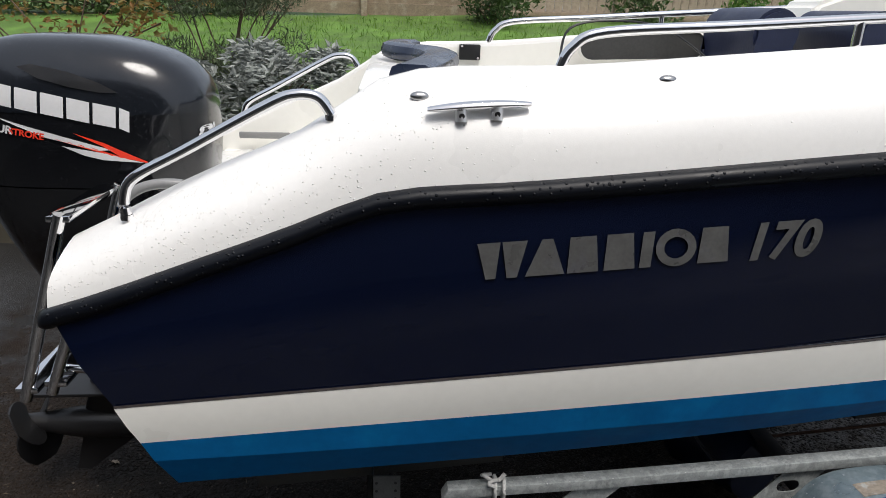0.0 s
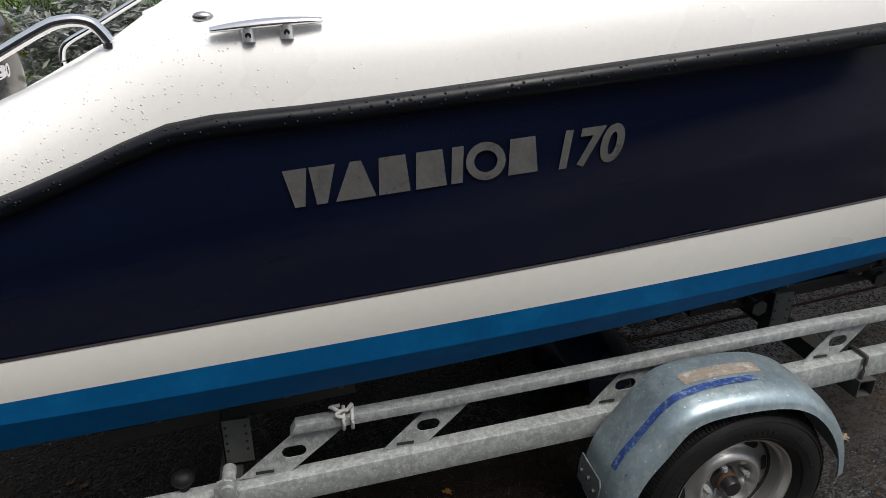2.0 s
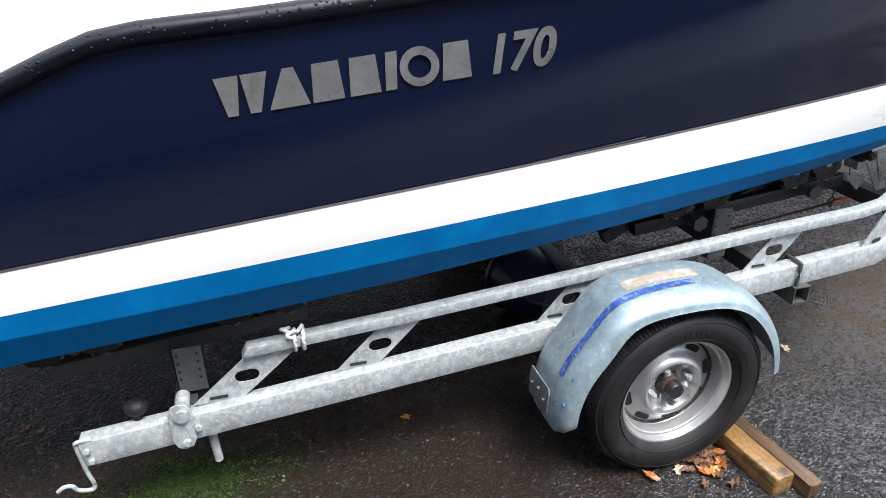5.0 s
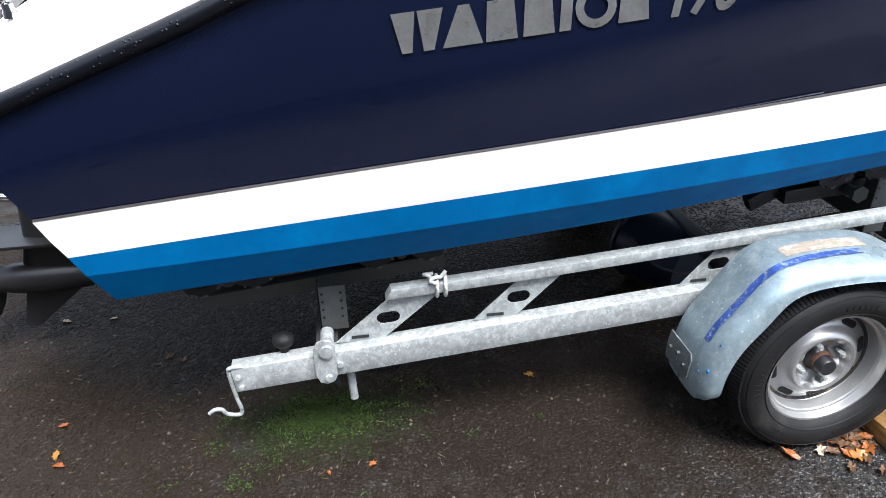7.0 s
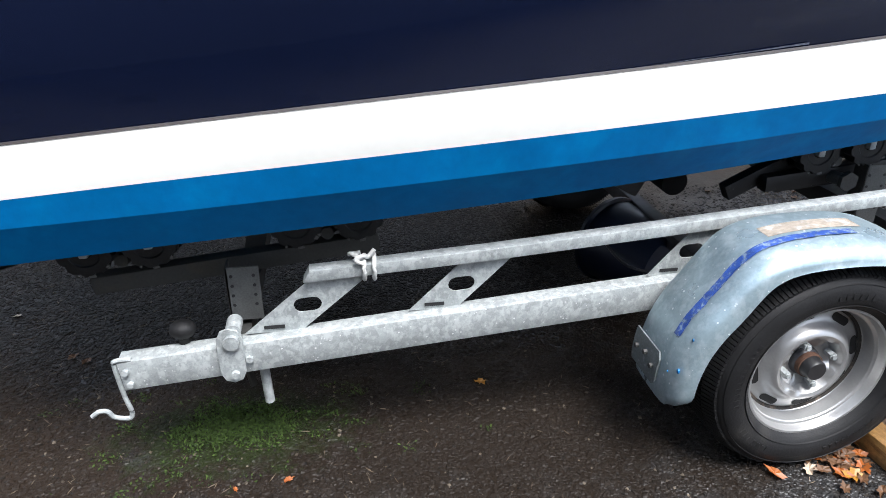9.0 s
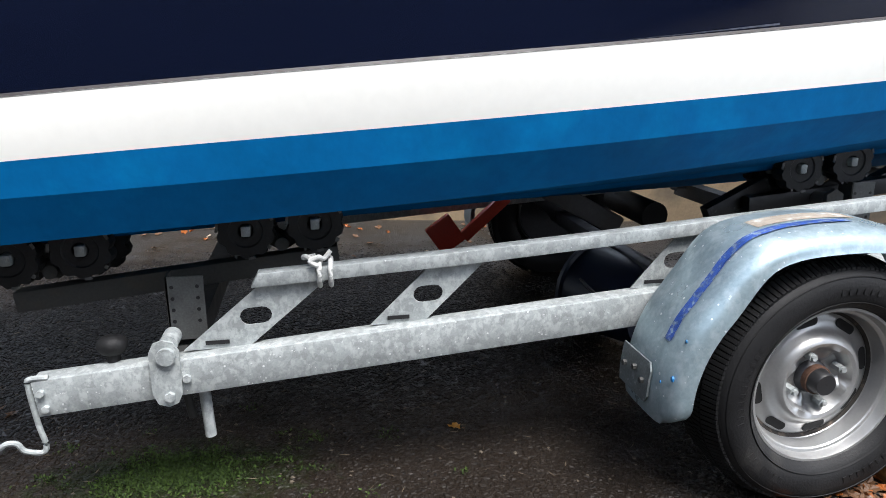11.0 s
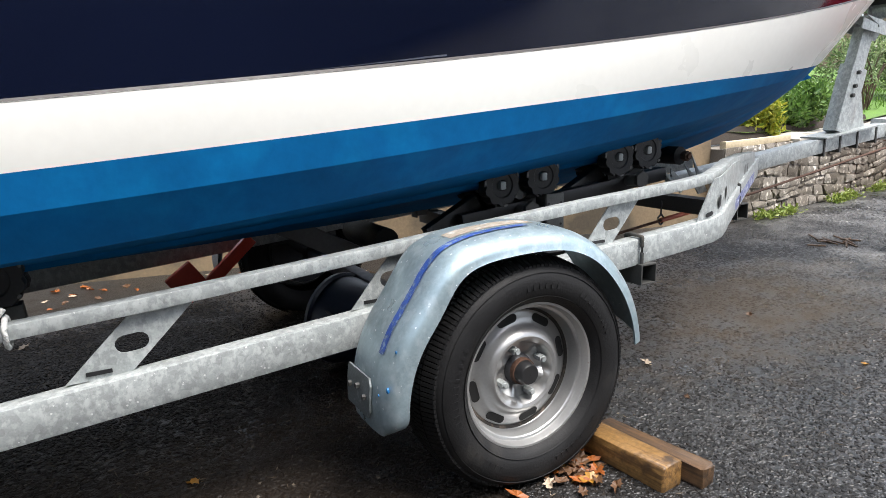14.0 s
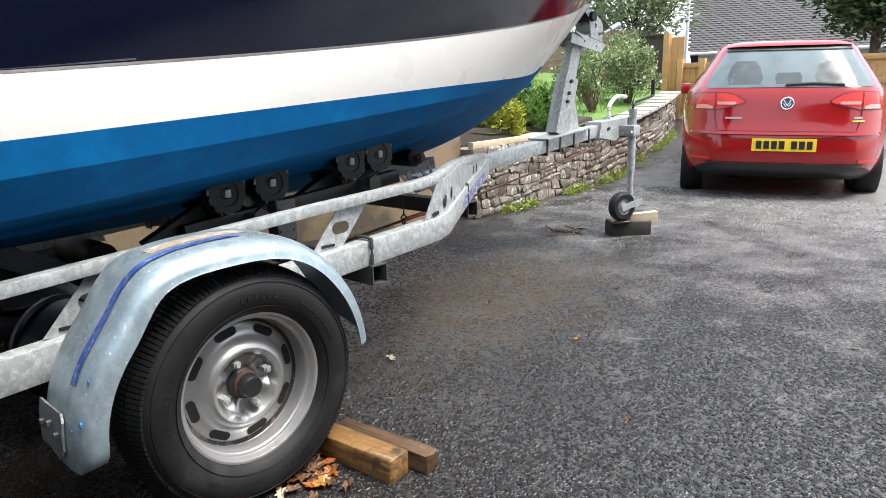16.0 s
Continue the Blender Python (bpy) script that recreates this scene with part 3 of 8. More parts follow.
UP = spline([(-1.3, 0.545), (-1.07, 0.558), (-0.4, 0.605), (0.24, 0.655), (0.5, 0.673), (0.79, 0.69), (0.93, 0.7)])
for far in (False, True):
    bm = B()
    pts = [(x, side(0.236, far), beam_top(x) - 0.0405) for x in (-1.685 if not far else -1.3, -1, -0.3, 0.4, 0.8)]
    bend = [(0.905, 0.237, 0.5115), (0.96, 0.25, 0.5195), (1.01, 0.275, 0.5295), (1.05, 0.298, 0.5375), (1.45, 0.53, 0.59), (1.83, 0.755, 0.624)]
    pts += [(x, side(y, far), z) for x, y, z in bend]
    sweep(bm, pts, rrect(0.052, 0.081, 0.003))
    ontrailer("chassis_beam", bm, GALV)
    bm = B()
    pts = [(x, side(0.248, far), UP(x) - 0.02) for x in (-1.2, -0.8, -0.4, 0, 0.4, 0.7)]
    pts += [(x, side(y, far), z) for x, y, z in ((0.82, 0.25, 0.672), (0.93, 0.264, 0.68), (1.03, 0.305, 0.693), (1.16, 0.375, 0.706), (1.4, 0.5, 0.706), (1.78, 0.73, 0.682))]
    rg = sweep(bm, pts, rrect(0.04, 0.03, 0.0012))
    for v in rg[0]:
        v.co.x += -0.035 + (v.co.z - UP(-1.2) + 0.02) * 0.6
    # mitred tail of the upper rail
    ontrailer("upper_rail", bm, GALV)
    # slanted gussets with an oval hole, between the rails
    for x, lean, w in ((-1.238, 0.17, 0.135), (-0.858, 0.14, 0.12), (-0.248, 0.115, 0.11), (0.49, 0.11, 0.11)):
        zb, zt = beam_top(x) - 0.006, UP(min(x + 0.05, 0.85)) - 0.03
        mid = (zb + zt) / 2
        h = zt - zb
        bm = B()
        out = [(x - lean / 2 - w / 2 * 1.05, zb), (x - lean / 2 + w / 2 * 1.0, zb), (x + lean / 2 + w / 2 * 1.05, zt), (x + lean / 2 - w / 2, zt)]
        plate(bm, out, side(0.246, far), side(0.25, far), [(x, mid - 0.002, 0.0145, 0.0195, 4)])
        g = ontrailer("gusset_plate", bm, GALV, smooth=False)
        # black strip laid on the gusset, painting the slot's shaded inside
        bm = B()
        box(bm, x - lean / 2 - 0.024, x - lean / 2 + 0.026, side(0.2435, far) - 0.001, side(0.2435, far) + 0.001, zb + 0.011, zb + 0.02)
        ontrailer("slot", bm, BLACK, smooth=False, parent=g).location = (0, 0, 0)
    # deep side plate between the rails, bending inwards with them
    face = lambda x: 0.222 if x < 0.9 else 0.222 + 0.58 * (x - 0.95) + 0.58 * 0.05 * math.exp(-(x - 0.9) / 0.05)
    foot = lambda x: float(np.interp(x, (0.8, 0.9, 1.05, 1.45, 1.8), (0.535, 0.549, 0.574, 0.628, 0.66)))
    head = lambda x: float(np.interp(x, (0.85, 0.95, 1.03, 1.16, 1.4, 1.78), (0.676, 0.683, 0.692, 0.706, 0.706, 0.684)))
    bm = B()
    lo, hi = [], []
    for k in range(25):
        xa, xb = 0.835 + 0.93 * k / 24, 0.915 + 0.85 * k / 24
        lo.append([bm.verts.new((xa, side(face(xa) + d, far), foot(xa))) for d in (0, 0.005)])
        hi.append([bm.verts.new((xb, side(face(xb) + d, far), head(xb))) for d in (0, 0.005)])
    for k in range(24):
        for d in (0, 1):
            bm.faces.new((lo[k][d], lo[k + 1][d], hi[k + 1][d], hi[k][d]))
        bm.faces.new((hi[k][0], hi[k + 1][0], hi[k + 1][1], hi[k][1]))
    bm.faces.new((lo[0][0], lo[0][1], hi[0][1], hi[0][0]))
    bm.faces.new((lo[-1][0], lo[-1][1], hi[-1][1], hi[-1][0]))
    npl = ontrailer("neck_plate", bm, GALV, "broad side plate with dark slots")
    # black patches laid on the plate paint the slots' shaded insides
    for xc, zc, h, rr, tl in ((0.895, 0.566, 0.012, 0.0075, 12), (0.966, 0.602, 0.012, 0.011, 80), (1.045, 0.621, 0.014, 0.009, 84), (1.09, 0.592, 0.006, 0.004, 40), (1.24, 0.61, 0.006, 0.004, 40), (1.46, 0.655, 0.012, 0.008, 85), (1.53, 0.655, 0.012, 0.008, 85)):
        bm = B()
        c, s_ = math.cos(radians(tl)), math.sin(radians(tl))
        ring = [(q * h + rr * math.cos(radians(a + k * 45)), rr * math.sin(radians(a + k * 45))) for q, a in ((1, -90), (-1, 90)) for k in range(5)]
        bm.faces.new([bm.verts.new((xc + px * c - pz * s_, side(face(xc + px * c - pz * s_) - 0.0022, far), zc + px * s_ + pz * c)) for px, pz in ring])
        ontrailer("slot", bm, BLACK, smooth=False, parent=npl)
    bm = B()
    box(bm, 0.16, 0.72, -0.0025, 0.0, -0.03, 0.01)
    m2 = Matrix.Translation((1.06, 0.277, 0.545)) @ Matrix.Rotation(radians(30), 4, "Z") @ Matrix.Rotation(radians(-5), 4, "Y")
    if far:
        m2 = Matrix.Translation((0, 2 * YC, 0)) @ Matrix.Diagonal((1, -1, 1, 1)) @ m2
    bmesh.ops.transform(bm, matrix=m2, verts=bm.verts)
    ontrailer("maker_strip", bm, mat("violet blue strip", (0.12, 0.14, 0.3), 0.5, var=0.3, scale=40, second=(0.5, 0.52, 0.55), secmix=0.52, secscale=60), "faded blue maker's strip", smooth=False)

# cross members: open square tubes clamped under the beams by U-bolts
for cx, z in ((0.594, 0.415), (1.36, 0.5), (-1.42, 0.32)):
    inset = 0.188 if cx < 1 else 0.44
    if cx < -1:
        inset = 0.26
    bm = B()
    w, t = 0.032, 0.004
    for dx0, dx1, dz0, dz1 in ((-w, w, -w, -w + t), (-w, w, w - t, w), (-w, -w + t, -w + t, w - t), (w - t, w, -w + t, w - t)):
        box(bm, cx + dx0, cx + dx1, inset, 2 * YC - inset, z + dz0, z + dz1)
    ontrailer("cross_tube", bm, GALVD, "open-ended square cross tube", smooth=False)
for cx, cy, z0, z1 in ((0.575, 0.236, 0.44, beam_top(0.575) + 0.008), (1.3, 0.45, 0.53, 0.615)):
    for far in (False, True):
        bm = B()
        y = side(cy, far)
        tube(bm, smooth_line([(cx, y - 0.034, z0), (cx, y - 0.034, z1 - 0.012), (cx, y - 0.026, z1), (cx, y + 0.026, z1), (cx, y + 0.034, z1 - 0.012), (cx, y + 0.034, z0)], 4), 0.006, 8)
        ontrailer("u_bolt", bm, GALVD)
# drawbar
bm = B()
sweep(bm, [(1.5, YC, 0.56), (2.11, YC, 0.622), (2.7, YC, 0.682), (3.3, YC, 0.742)], rrect(0.076, 0.076, 0.004))
ontrailer("drawbar", bm, GALV)
for x in (2.6, 2.74, 2.9, 3.08):
    bm = B()
    z = 0.612 + (x - 2.11) * 0.1
    box(bm, x - 0.006, x + 0.006, YC - 0.044, YC + 0.044, z - 0.046, z + 0.054)
    ontrailer("clamp_band", bm, GALVD, smooth=False)
bm = B()
box(bm, 2.56, 3.05, YC - 0.075, YC + 0.075, 0.724, 0.732, m=Matrix.Translation((2.7, 0, 0.728)) @ Matrix.Rotation(radians(-5.7), 4, "Y") @ Matrix.Translation((-2.7, 0, -0.728)))
ontrailer("post_base", bm, GALV, smooth=False)
# winch post, leaning forward, with a triangular stay
bm = B()
sweep(bm, [(2.76, YC, 0.73), (2.872, YC, 1.08)], rrect(0.078, 0.138, 0.004), up=Vector((1, 0, 0)))
ontrailer("winch_post", bm, GALV)
bm = B()
sweep(bm, [(2.86, YC, 1.04), (2.935, YC, 1.275)], rrect(0.06, 0.1, 0.004), up=Vector((1, 0, 0)))
ontrailer("post_extension", bm, GALV)
bm = B()
vs = [(2.86, 0.74), (2.99, 0.75), (2.92, 0.98)]
plate(bm, vs, YC - 0.02, YC + 0.02)
ontrailer("post_stay", bm, GALV, smooth=False)
for dz in (0.05, 0.1, 0.17):
    bm = B()
    cyl(bm, (2.79 + dz * 0.32, YC - 0.055, 0.88 + dz), (2.79 + dz * 0.32, YC - 0.036, 0.88 + dz), 0.011, 6)
    ontrailer("bolt", bm, GALVD, smooth=False)
bm = B()
for s in (-1, 1):
    plate(bm, [(2.8, 1.275), (3.16, 1.226), (3.205, 1.275), (3.2, 1.284), (2.84, 1.345), (2.815, 1.33)], YC + s * 0.062 - 0.003, YC + s * 0.062 + 0.003, [(3.1, 1.265, 0.0, 0.008, 0), (2.95, 1.29, 0.0, 0.008, 0)])
plate(bm, [(2.85, 1.334), (2.852, 1.34), (3.2, 1.281), (3.198, 1.275)], YC - 0.059, YC + 0.059)
ontrailer("winch_bracket", bm, GALV, smooth=False)
for s in (-1, 1):
    bm = B()
    plate(bm, [(3.05, 1.32), (3.19, 1.295), (3.195, 1.4), (3.15, 1.435), (3.06, 1.485), (3.0, 1.485), (2.985, 1.46), (3.03, 1.43)], YC + s * 0.05 - 0.003, YC + s * 0.05 + 0.003, [(3.1, 1.39, 0.0, 0.016, 0), (3.15, 1.34, 0.0, 0.01, 0)])
    ontrailer("winch_side_plate", bm, GALV, smooth=False)
bm = B()
cyl(bm, (3.11, YC - 0.045, 1.385), (3.11, YC + 0.045, 1.385), 0.045, 18)
for s in (-1, 1):
    cyl(bm, (3.11, YC + s * 0.046, 1.385), (3.11, YC + s * 0.042, 1.385), 0.068, 24)
ontrailer("winch_drum", bm, GALV)
bm = B()
cyl(bm, (3.05, YC - 0.075, 1.44), (3.05, YC + 0.075, 1.44), 0.03, 14)
ontrailer("bow_roller", bm, RUBBER)
bm = B()
tube(bm, [(3.15, YC - 0.05, 1.345), (3.15, YC - 0.085, 1.345), (3.27, YC - 0.09, 1.385)], 0.009, 8)
cyl(bm, (3.22, YC - 0.088, 1.37), (3.33, YC - 0.092, 1.408), 0.017, 12)
ontrailer("winch_handle", bm, GALV)
# coupling with handle, breakaway cable and plug lead
bm = B()
plate(bm, [(3.18, 0.69), (3.4, 0.66), (3.5, 0.7), (3.56, 0.75), (3.56, 0.81), (3.2, 0.79)], YC - 0.06, YC + 0.06, [(3.3, 0.74, 0.012, 0.014, 20)])
ontrailer("coupling_head", bm, GALV, angle=30)
bm = B()
tube(bm, smooth_line([(3.42, YC, 0.8), (3.4, YC, 0.88), (3.48, YC - 0.01, 0.95), (3.6, YC - 0.02, 0.95)]), 0.014, 8)
ontrailer("coupling_handle", bm, mat("worn white paint", (0.7, 0.7, 0.68), 0.45), "white coupling lever")
bm = B()
cyl(bm, (3.62, YC - 0.03, 0.74), (3.62, YC + 0.04, 0.74), 0.07, 16)
ontrailer("breakaway_bellows", bm, RUBBER, "black ribbed rubber bellows")
bm = B()
tube(bm, smooth_line([(3.55, YC - 0.03, 0.76), (3.66, YC - 0.06, 0.7), (3.7, YC - 0.05, 0.64), (3.62, YC - 0.06, 0.66), (3.76, YC - 0.06, 0.58)]), 0.008, 6)
ontrailer("breakaway_cable", bm, DARKSTEEL)
# jockey wheel: tube, clamp, fork, wheel and crank
JX, JY = 3.5, 0.8
bm = B()
cyl(bm, (JX, JY, 0.45), (JX, JY, 0.86), 0.026, 16)
cyl(bm, (JX, JY, 0.2), (JX, JY, 0.5), 0.02, 16)
cyl(bm, (JX, JY, 0.845), (JX, JY, 0.87), 0.031, 16)
ontrailer("jockey_tube", bm, GALV)
bm = B()
box(bm, JX - 0.05, JX + 0.045, JY - 0.035, YC - 0.05, 0.69, 0.76, 0.008)
cyl(bm, (JX - 0.04, JY - 0.02, 0.72), (JX - 0.085, JY - 0.03, 0.71), 0.008, 8)
ontrailer("jockey_clamp", bm, GALV)
bm = B()
tube(bm, smooth_line([(JX, JY, 0.86), (JX, JY, 0.9), (JX + 0.03, JY, 0.915), (JX + 0.16, JY - 0.05, 0.95), (JX + 0.18, JY - 0.05, 0.97)]), 0.009, 8)
cyl(bm, (JX + 0.18, JY - 0.05, 0.96), (JX + 0.18, JY - 0.05, 1.06), 0.014, 10)
ontrailer("jockey_crank", bm, BLACK)
JW = Vector((JX - 0.11, JY - 0.0, 0.215))
JA = Matrix.Translation(JW) @ Matrix.Rotation(radians(-22), 4, "Z")
bm = B()
lathe(bm, [(0.055, -0.03), (0.085, -0.032), (0.098, -0.022), (0.102, 0), (0.098, 0.022), (0.085, 0.032), (0.055, 0.03), (0.055, -0.03)], 28, JA)
jw = ontrailer("jockey_wheel", bm, RUBBER, "black rubber jockey wheel tyre")
bm = B()
lathe(bm, [(0.001, -0.026), (0.03, -0.026), (0.034, -0.014), (0.048, -0.014), (0.056, -0.03), (0.058, 0.03), (0.03, 0.02), (0.001, 0.02)], 24, JA)
ontrailer("jockey_rim", bm, GALV, parent=jw)
bm = B()
for s in (-1, 1):
    box(bm, -0.03, 0.15, s * 0.04 - 0.003, s * 0.04 + 0.003, -0.022, 0.022, m=JA @ Matrix.Rotation(radians(-12), 4, "Y"))
ontrailer("jockey_fork", bm, GALV, smooth=False)


# ---- rollers: ribbed rubber wheels in pairs on rocking arms ----
def roller_mesh(r=0.066, w=0.046):
    bm = B()
    n = 30
    rings = []
    for i in range(n):
        a = 2 * math.pi * i / n
        rr = r * (1.03 if (i // 1) % 3 else 0.92)
        c, s = math.cos(a), math.sin(a)
        rings.append([bm.verts.new((q * c, y, q * s)) for q, y in ((0.018, -w * 0.4), (r * 0.55, -w * 0.42), (r * 0.6, -w * 0.5), (rr * 0.95, -w * 0.5), (rr, -w * 0.3), (rr, w * 0.3), (rr * 0.95, w * 0.5), (0.018, w * 0.5))])
    for i in range(n):
        a, b = rings[i], rings[(i + 1) % n]
        for k in range(7):
            bm.faces.new((a[k], a[k + 1], b[k + 1], b[k]))
    return bm


bm = roller_mesh()
r0 = ontrailer("roller", bm, mat("black roller rubber", (0.007, 0.007, 0.008), 0.6, var=0.4, scale=40, bump=0.3, bscale=150, second=(0.03, 0.03, 0.03), secmix=0.63, secscale=50), "black ribbed rubber keel roller")
r0.data.transform(Matrix.Translation((0, YC, 0)))
bm = B()
box(bm, -0.0105, 0.0105, -0.029, 0.02, -0.0125, 0.0125, 0.004)
h0 = part("roller_hub", bm, GALV, r0, "pale steel spindle end")
bm = B()
for i in range(10):
    a = 2 * math.pi * (i + 0.55) / 10
    if i in (2, 6):
        continue
    wd = 0.003 + 0.0016 * ((i * 7) % 5)
    box(bm, -wd, wd, -0.0242, -0.0215, 0.06 + 0.001 * (i % 3), 0.0675, 0, Matrix.Rotation(a + 0.06 * ((i * 5) % 3), 4, "Y"))
t0 = part("roller_tooth_edge", bm, mat("scuffed rubber edge", (0.11, 0.11, 0.105), 0.7, var=0.4, scale=60), r0, "pale scuffed rib ends", smooth=False)
tagged(t0, "pale scuffed rib ends", kind="stuff")
ROLL = [(-1.762, 0.392, 0.563), (-1.612, 0.392, 0.577), (-1.259, 0.394, 0.605), (-1.103, 0.394, 0.616), (0.24, 0.486, 0.695), (0.4, 0.486, 0.711), (0.727, 0.486, 0.752), (0.862, 0.486, 0.768)]
spots = []
for x, y, z in ROLL:
    spots += [(x, y, z), (x, y + 0.13, z - 0.022), (x, 2 * YC - y, z), (x, 2 * YC - y - 0.13, z - 0.022)]
for k, (x, y, z) in enumerate(spots):
    loc = Vector((x, y - YC, z))
    if k == 0:
        r0.location = loc
    else:
        q = r0.copy()
        scene.collection.objects.link(q)
        q.location = loc
        hq = h0.copy()
        scene.collection.objects.link(hq)
        hq.parent = q
        if k % 4 == 0:
            tq = t0.copy()
            scene.collection.objects.link(tq)
            tq.parent = q
for i in range(0, len(ROLL), 2):
    (xa, ya, za), (xb, yb, zb) = ROLL[i], ROLL[i + 1]
    for far in (False, True):
        for dy in (0.045, 0.175):
            bm = B()
            y = side(ya + dy, far)
            sweep(bm, [(xa, y, za - dy * 0.17), ((xa + xb) / 2, y, (za + zb) / 2 - 0.045 - dy * 0.17), (xb, y, zb - dy * 0.17)], rrect(0.008, 0.04, 0.002))
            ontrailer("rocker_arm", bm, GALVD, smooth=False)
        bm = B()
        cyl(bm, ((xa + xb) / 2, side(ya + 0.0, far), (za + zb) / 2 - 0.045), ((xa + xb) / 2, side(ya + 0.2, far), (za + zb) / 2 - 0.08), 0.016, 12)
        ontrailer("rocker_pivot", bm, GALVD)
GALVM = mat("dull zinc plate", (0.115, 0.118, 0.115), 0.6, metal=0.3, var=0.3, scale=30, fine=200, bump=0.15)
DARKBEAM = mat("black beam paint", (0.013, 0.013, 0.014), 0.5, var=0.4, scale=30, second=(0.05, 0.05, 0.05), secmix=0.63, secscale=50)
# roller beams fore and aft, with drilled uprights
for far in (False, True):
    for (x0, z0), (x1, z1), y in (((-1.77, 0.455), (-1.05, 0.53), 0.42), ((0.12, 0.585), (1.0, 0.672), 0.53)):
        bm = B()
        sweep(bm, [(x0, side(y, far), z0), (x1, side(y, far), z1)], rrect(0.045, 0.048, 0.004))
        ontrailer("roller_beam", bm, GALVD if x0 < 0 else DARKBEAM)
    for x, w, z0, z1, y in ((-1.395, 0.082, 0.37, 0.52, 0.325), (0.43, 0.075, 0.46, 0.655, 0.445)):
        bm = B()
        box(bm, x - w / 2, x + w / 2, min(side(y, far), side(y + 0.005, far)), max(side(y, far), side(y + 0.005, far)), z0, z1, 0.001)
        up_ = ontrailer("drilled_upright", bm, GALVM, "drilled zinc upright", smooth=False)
        # black discs on the uncut plate paint the shade in the bolt holes
        for sx in (-1, 1):
            for f in (0.3, 0.48, 0.66, 0.84):
                bm = B()
                cyl(bm, (x + sx * w * 0.33, side(y - 0.0012, far), z0 + (z1 - z0) * f), (x + sx * w * 0.33, side(y + 0.001, far), z0 + (z1 - z0) * f), 0.0045, 8)
                ontrailer("bolt_hole", bm, BLACK, smooth=False, parent=up_)
        bm = B()
        box(bm, x - w / 2, x - w / 2 + 0.005, min(side(y, far), side(y + 0.05, far)), max(side(y, far), side(y + 0.05, far)), z0, z1)
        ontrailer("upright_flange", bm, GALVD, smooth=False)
# black cradle plates and spindles between the front rollers
CRADLE = mat("black painted bracket", (0.012, 0.012, 0.013), 0.5, var=0.4, scale=30, second=(0.06, 0.06, 0.06), secmix=0.62, secscale=60)
for far in (False, True):
    for x, z, w in ((0.335, 0.63, 0.2), (0.81, 0.69, 0.2)):
        for dy in (0.05, 0.155):
            bm = B()
            y = side(0.471 + dy, far)
            plate(bm, [(x - w / 2, z + 0.03), (x - w / 2 + 0.02, z - 0.03), (x - 0.05, z - 0.06), (x + 0.05, z - 0.055), (x + w / 2 - 0.02, z - 0.01), (x + w / 2, z + 0.06), (x + 0.06, z + 0.03), (x - 0.06, z + 0.015)], y - 0.004, y + 0.004, [(x, z - 0.02, 0.0, 0.012, 0)])
            ontrailer("roller_cradle", bm, CRADLE, smooth=False)
        bm = B()
        cyl(bm, (x, side(0.44, far), z - 0.02), (x, side(0.7, far), z - 0.05), 0.02, 14)
        ontrailer("cradle_spindle", bm, GALVM)
        bm = B()
        cyl(bm, (x, side(0.436, far), z - 0.02), (x, side(0.45, far), z - 0.02), 0.03, 6)
        ontrailer("cradle_nut", bm, GALVD, smooth=False)
    for x0, z0, x1, z1 in ((0.18, 0.57, 0.5, 0.6), (0.56, 0.62, 0.72, 0.7), (0.02, 0.55, 0.2, 0.64)):
        bm = B()
        sweep(bm, [(x0, side(0.56, far), z0), (x1, side(0.56, far), z1)], rrect(0.04, 0.05, 0.004))
        ontrailer("cradle_arm", bm, CRADLE)
# keel roller at the front on a pair of drilled bracket plates
bm = B()
cyl(bm, (1.2, 0.62, 0.72), (1.2, 2 * YC - 0.62, 0.72), 0.036, 20)
ontrailer("keel_roller", bm, RUBBER)
for far in (False, True):
    bm = B()
    y = side(0.6, far)
    plate(bm, [(1.165, 0.735), (1.185, 0.758), (1.215, 0.758), (1.235, 0.735), (1.34, 0.57), (1.29, 0.56), (1.2, 0.69)], y - 0.003, y + 0.003, [(1.29, 0.605, 0.0, 0.006, 0), (1.255, 0.655, 0.0, 0.006, 0)])
    ontrailer("keel_roller_bracket", bm, GALV, smooth=False)
    bm = B()
    y = side(0.612, far)
    plate(bm, [(1.1, 0.66), (1.14, 0.675), (1.23, 0.6), (1.2, 0.57)], y - 0.003, y + 0.003, [(1.14, 0.645, 0.0, 0.006, 0)])
    ontrailer("bracket_brace", bm, GALV, smooth=False)
    bm = B()
    cyl(bm, (1.2, side(0.58, far), 0.72), (1.2, side(0.604, far), 0.72), 0.02, 6)
    cyl(bm, (1.2, side(0.572, far), 0.72), (1.2, side(0.604, far), 0.72), 0.011, 12)
    ontrailer("keel_roller_nut", bm, RUST, smooth=False)

# tail of the beam: clamp plate, bolts, lamp hook, knob, prop leg
bm = B()
plate(bm, [(-1.455, 0.30), (-1.445, 0.278), (-1.425, 0.27), (-1.405, 0.278), (-1.395, 0.3), (-1.395, 0.395), (-1.405, 0.415), (-1.425, 0.422), (-1.445, 0.415), (-1.455, 0.395)], 0.199, 0.207)
ontrailer("clamp_plate", bm, GALV, "rounded galvanised clamp plate", smooth=False)
for x, z, r in ((-1.42, 0.388, 0.019), (-1.42, 0.296, 0.011), (-1.385, 0.33, 0.009)):
    bm = B()
    cyl(bm, (x, 0.188 if x < -1.4 else 0.2, z), (x, 0.215, z), r, 6 if r < 0.015 else 12)
    ontrailer("clamp_bolt", bm, GALV, smooth=False)
bm = B()
cyl(bm, (-1.415, 0.205, 0.41), (-1.415, 0.258, 0.41), 0.019, 16)
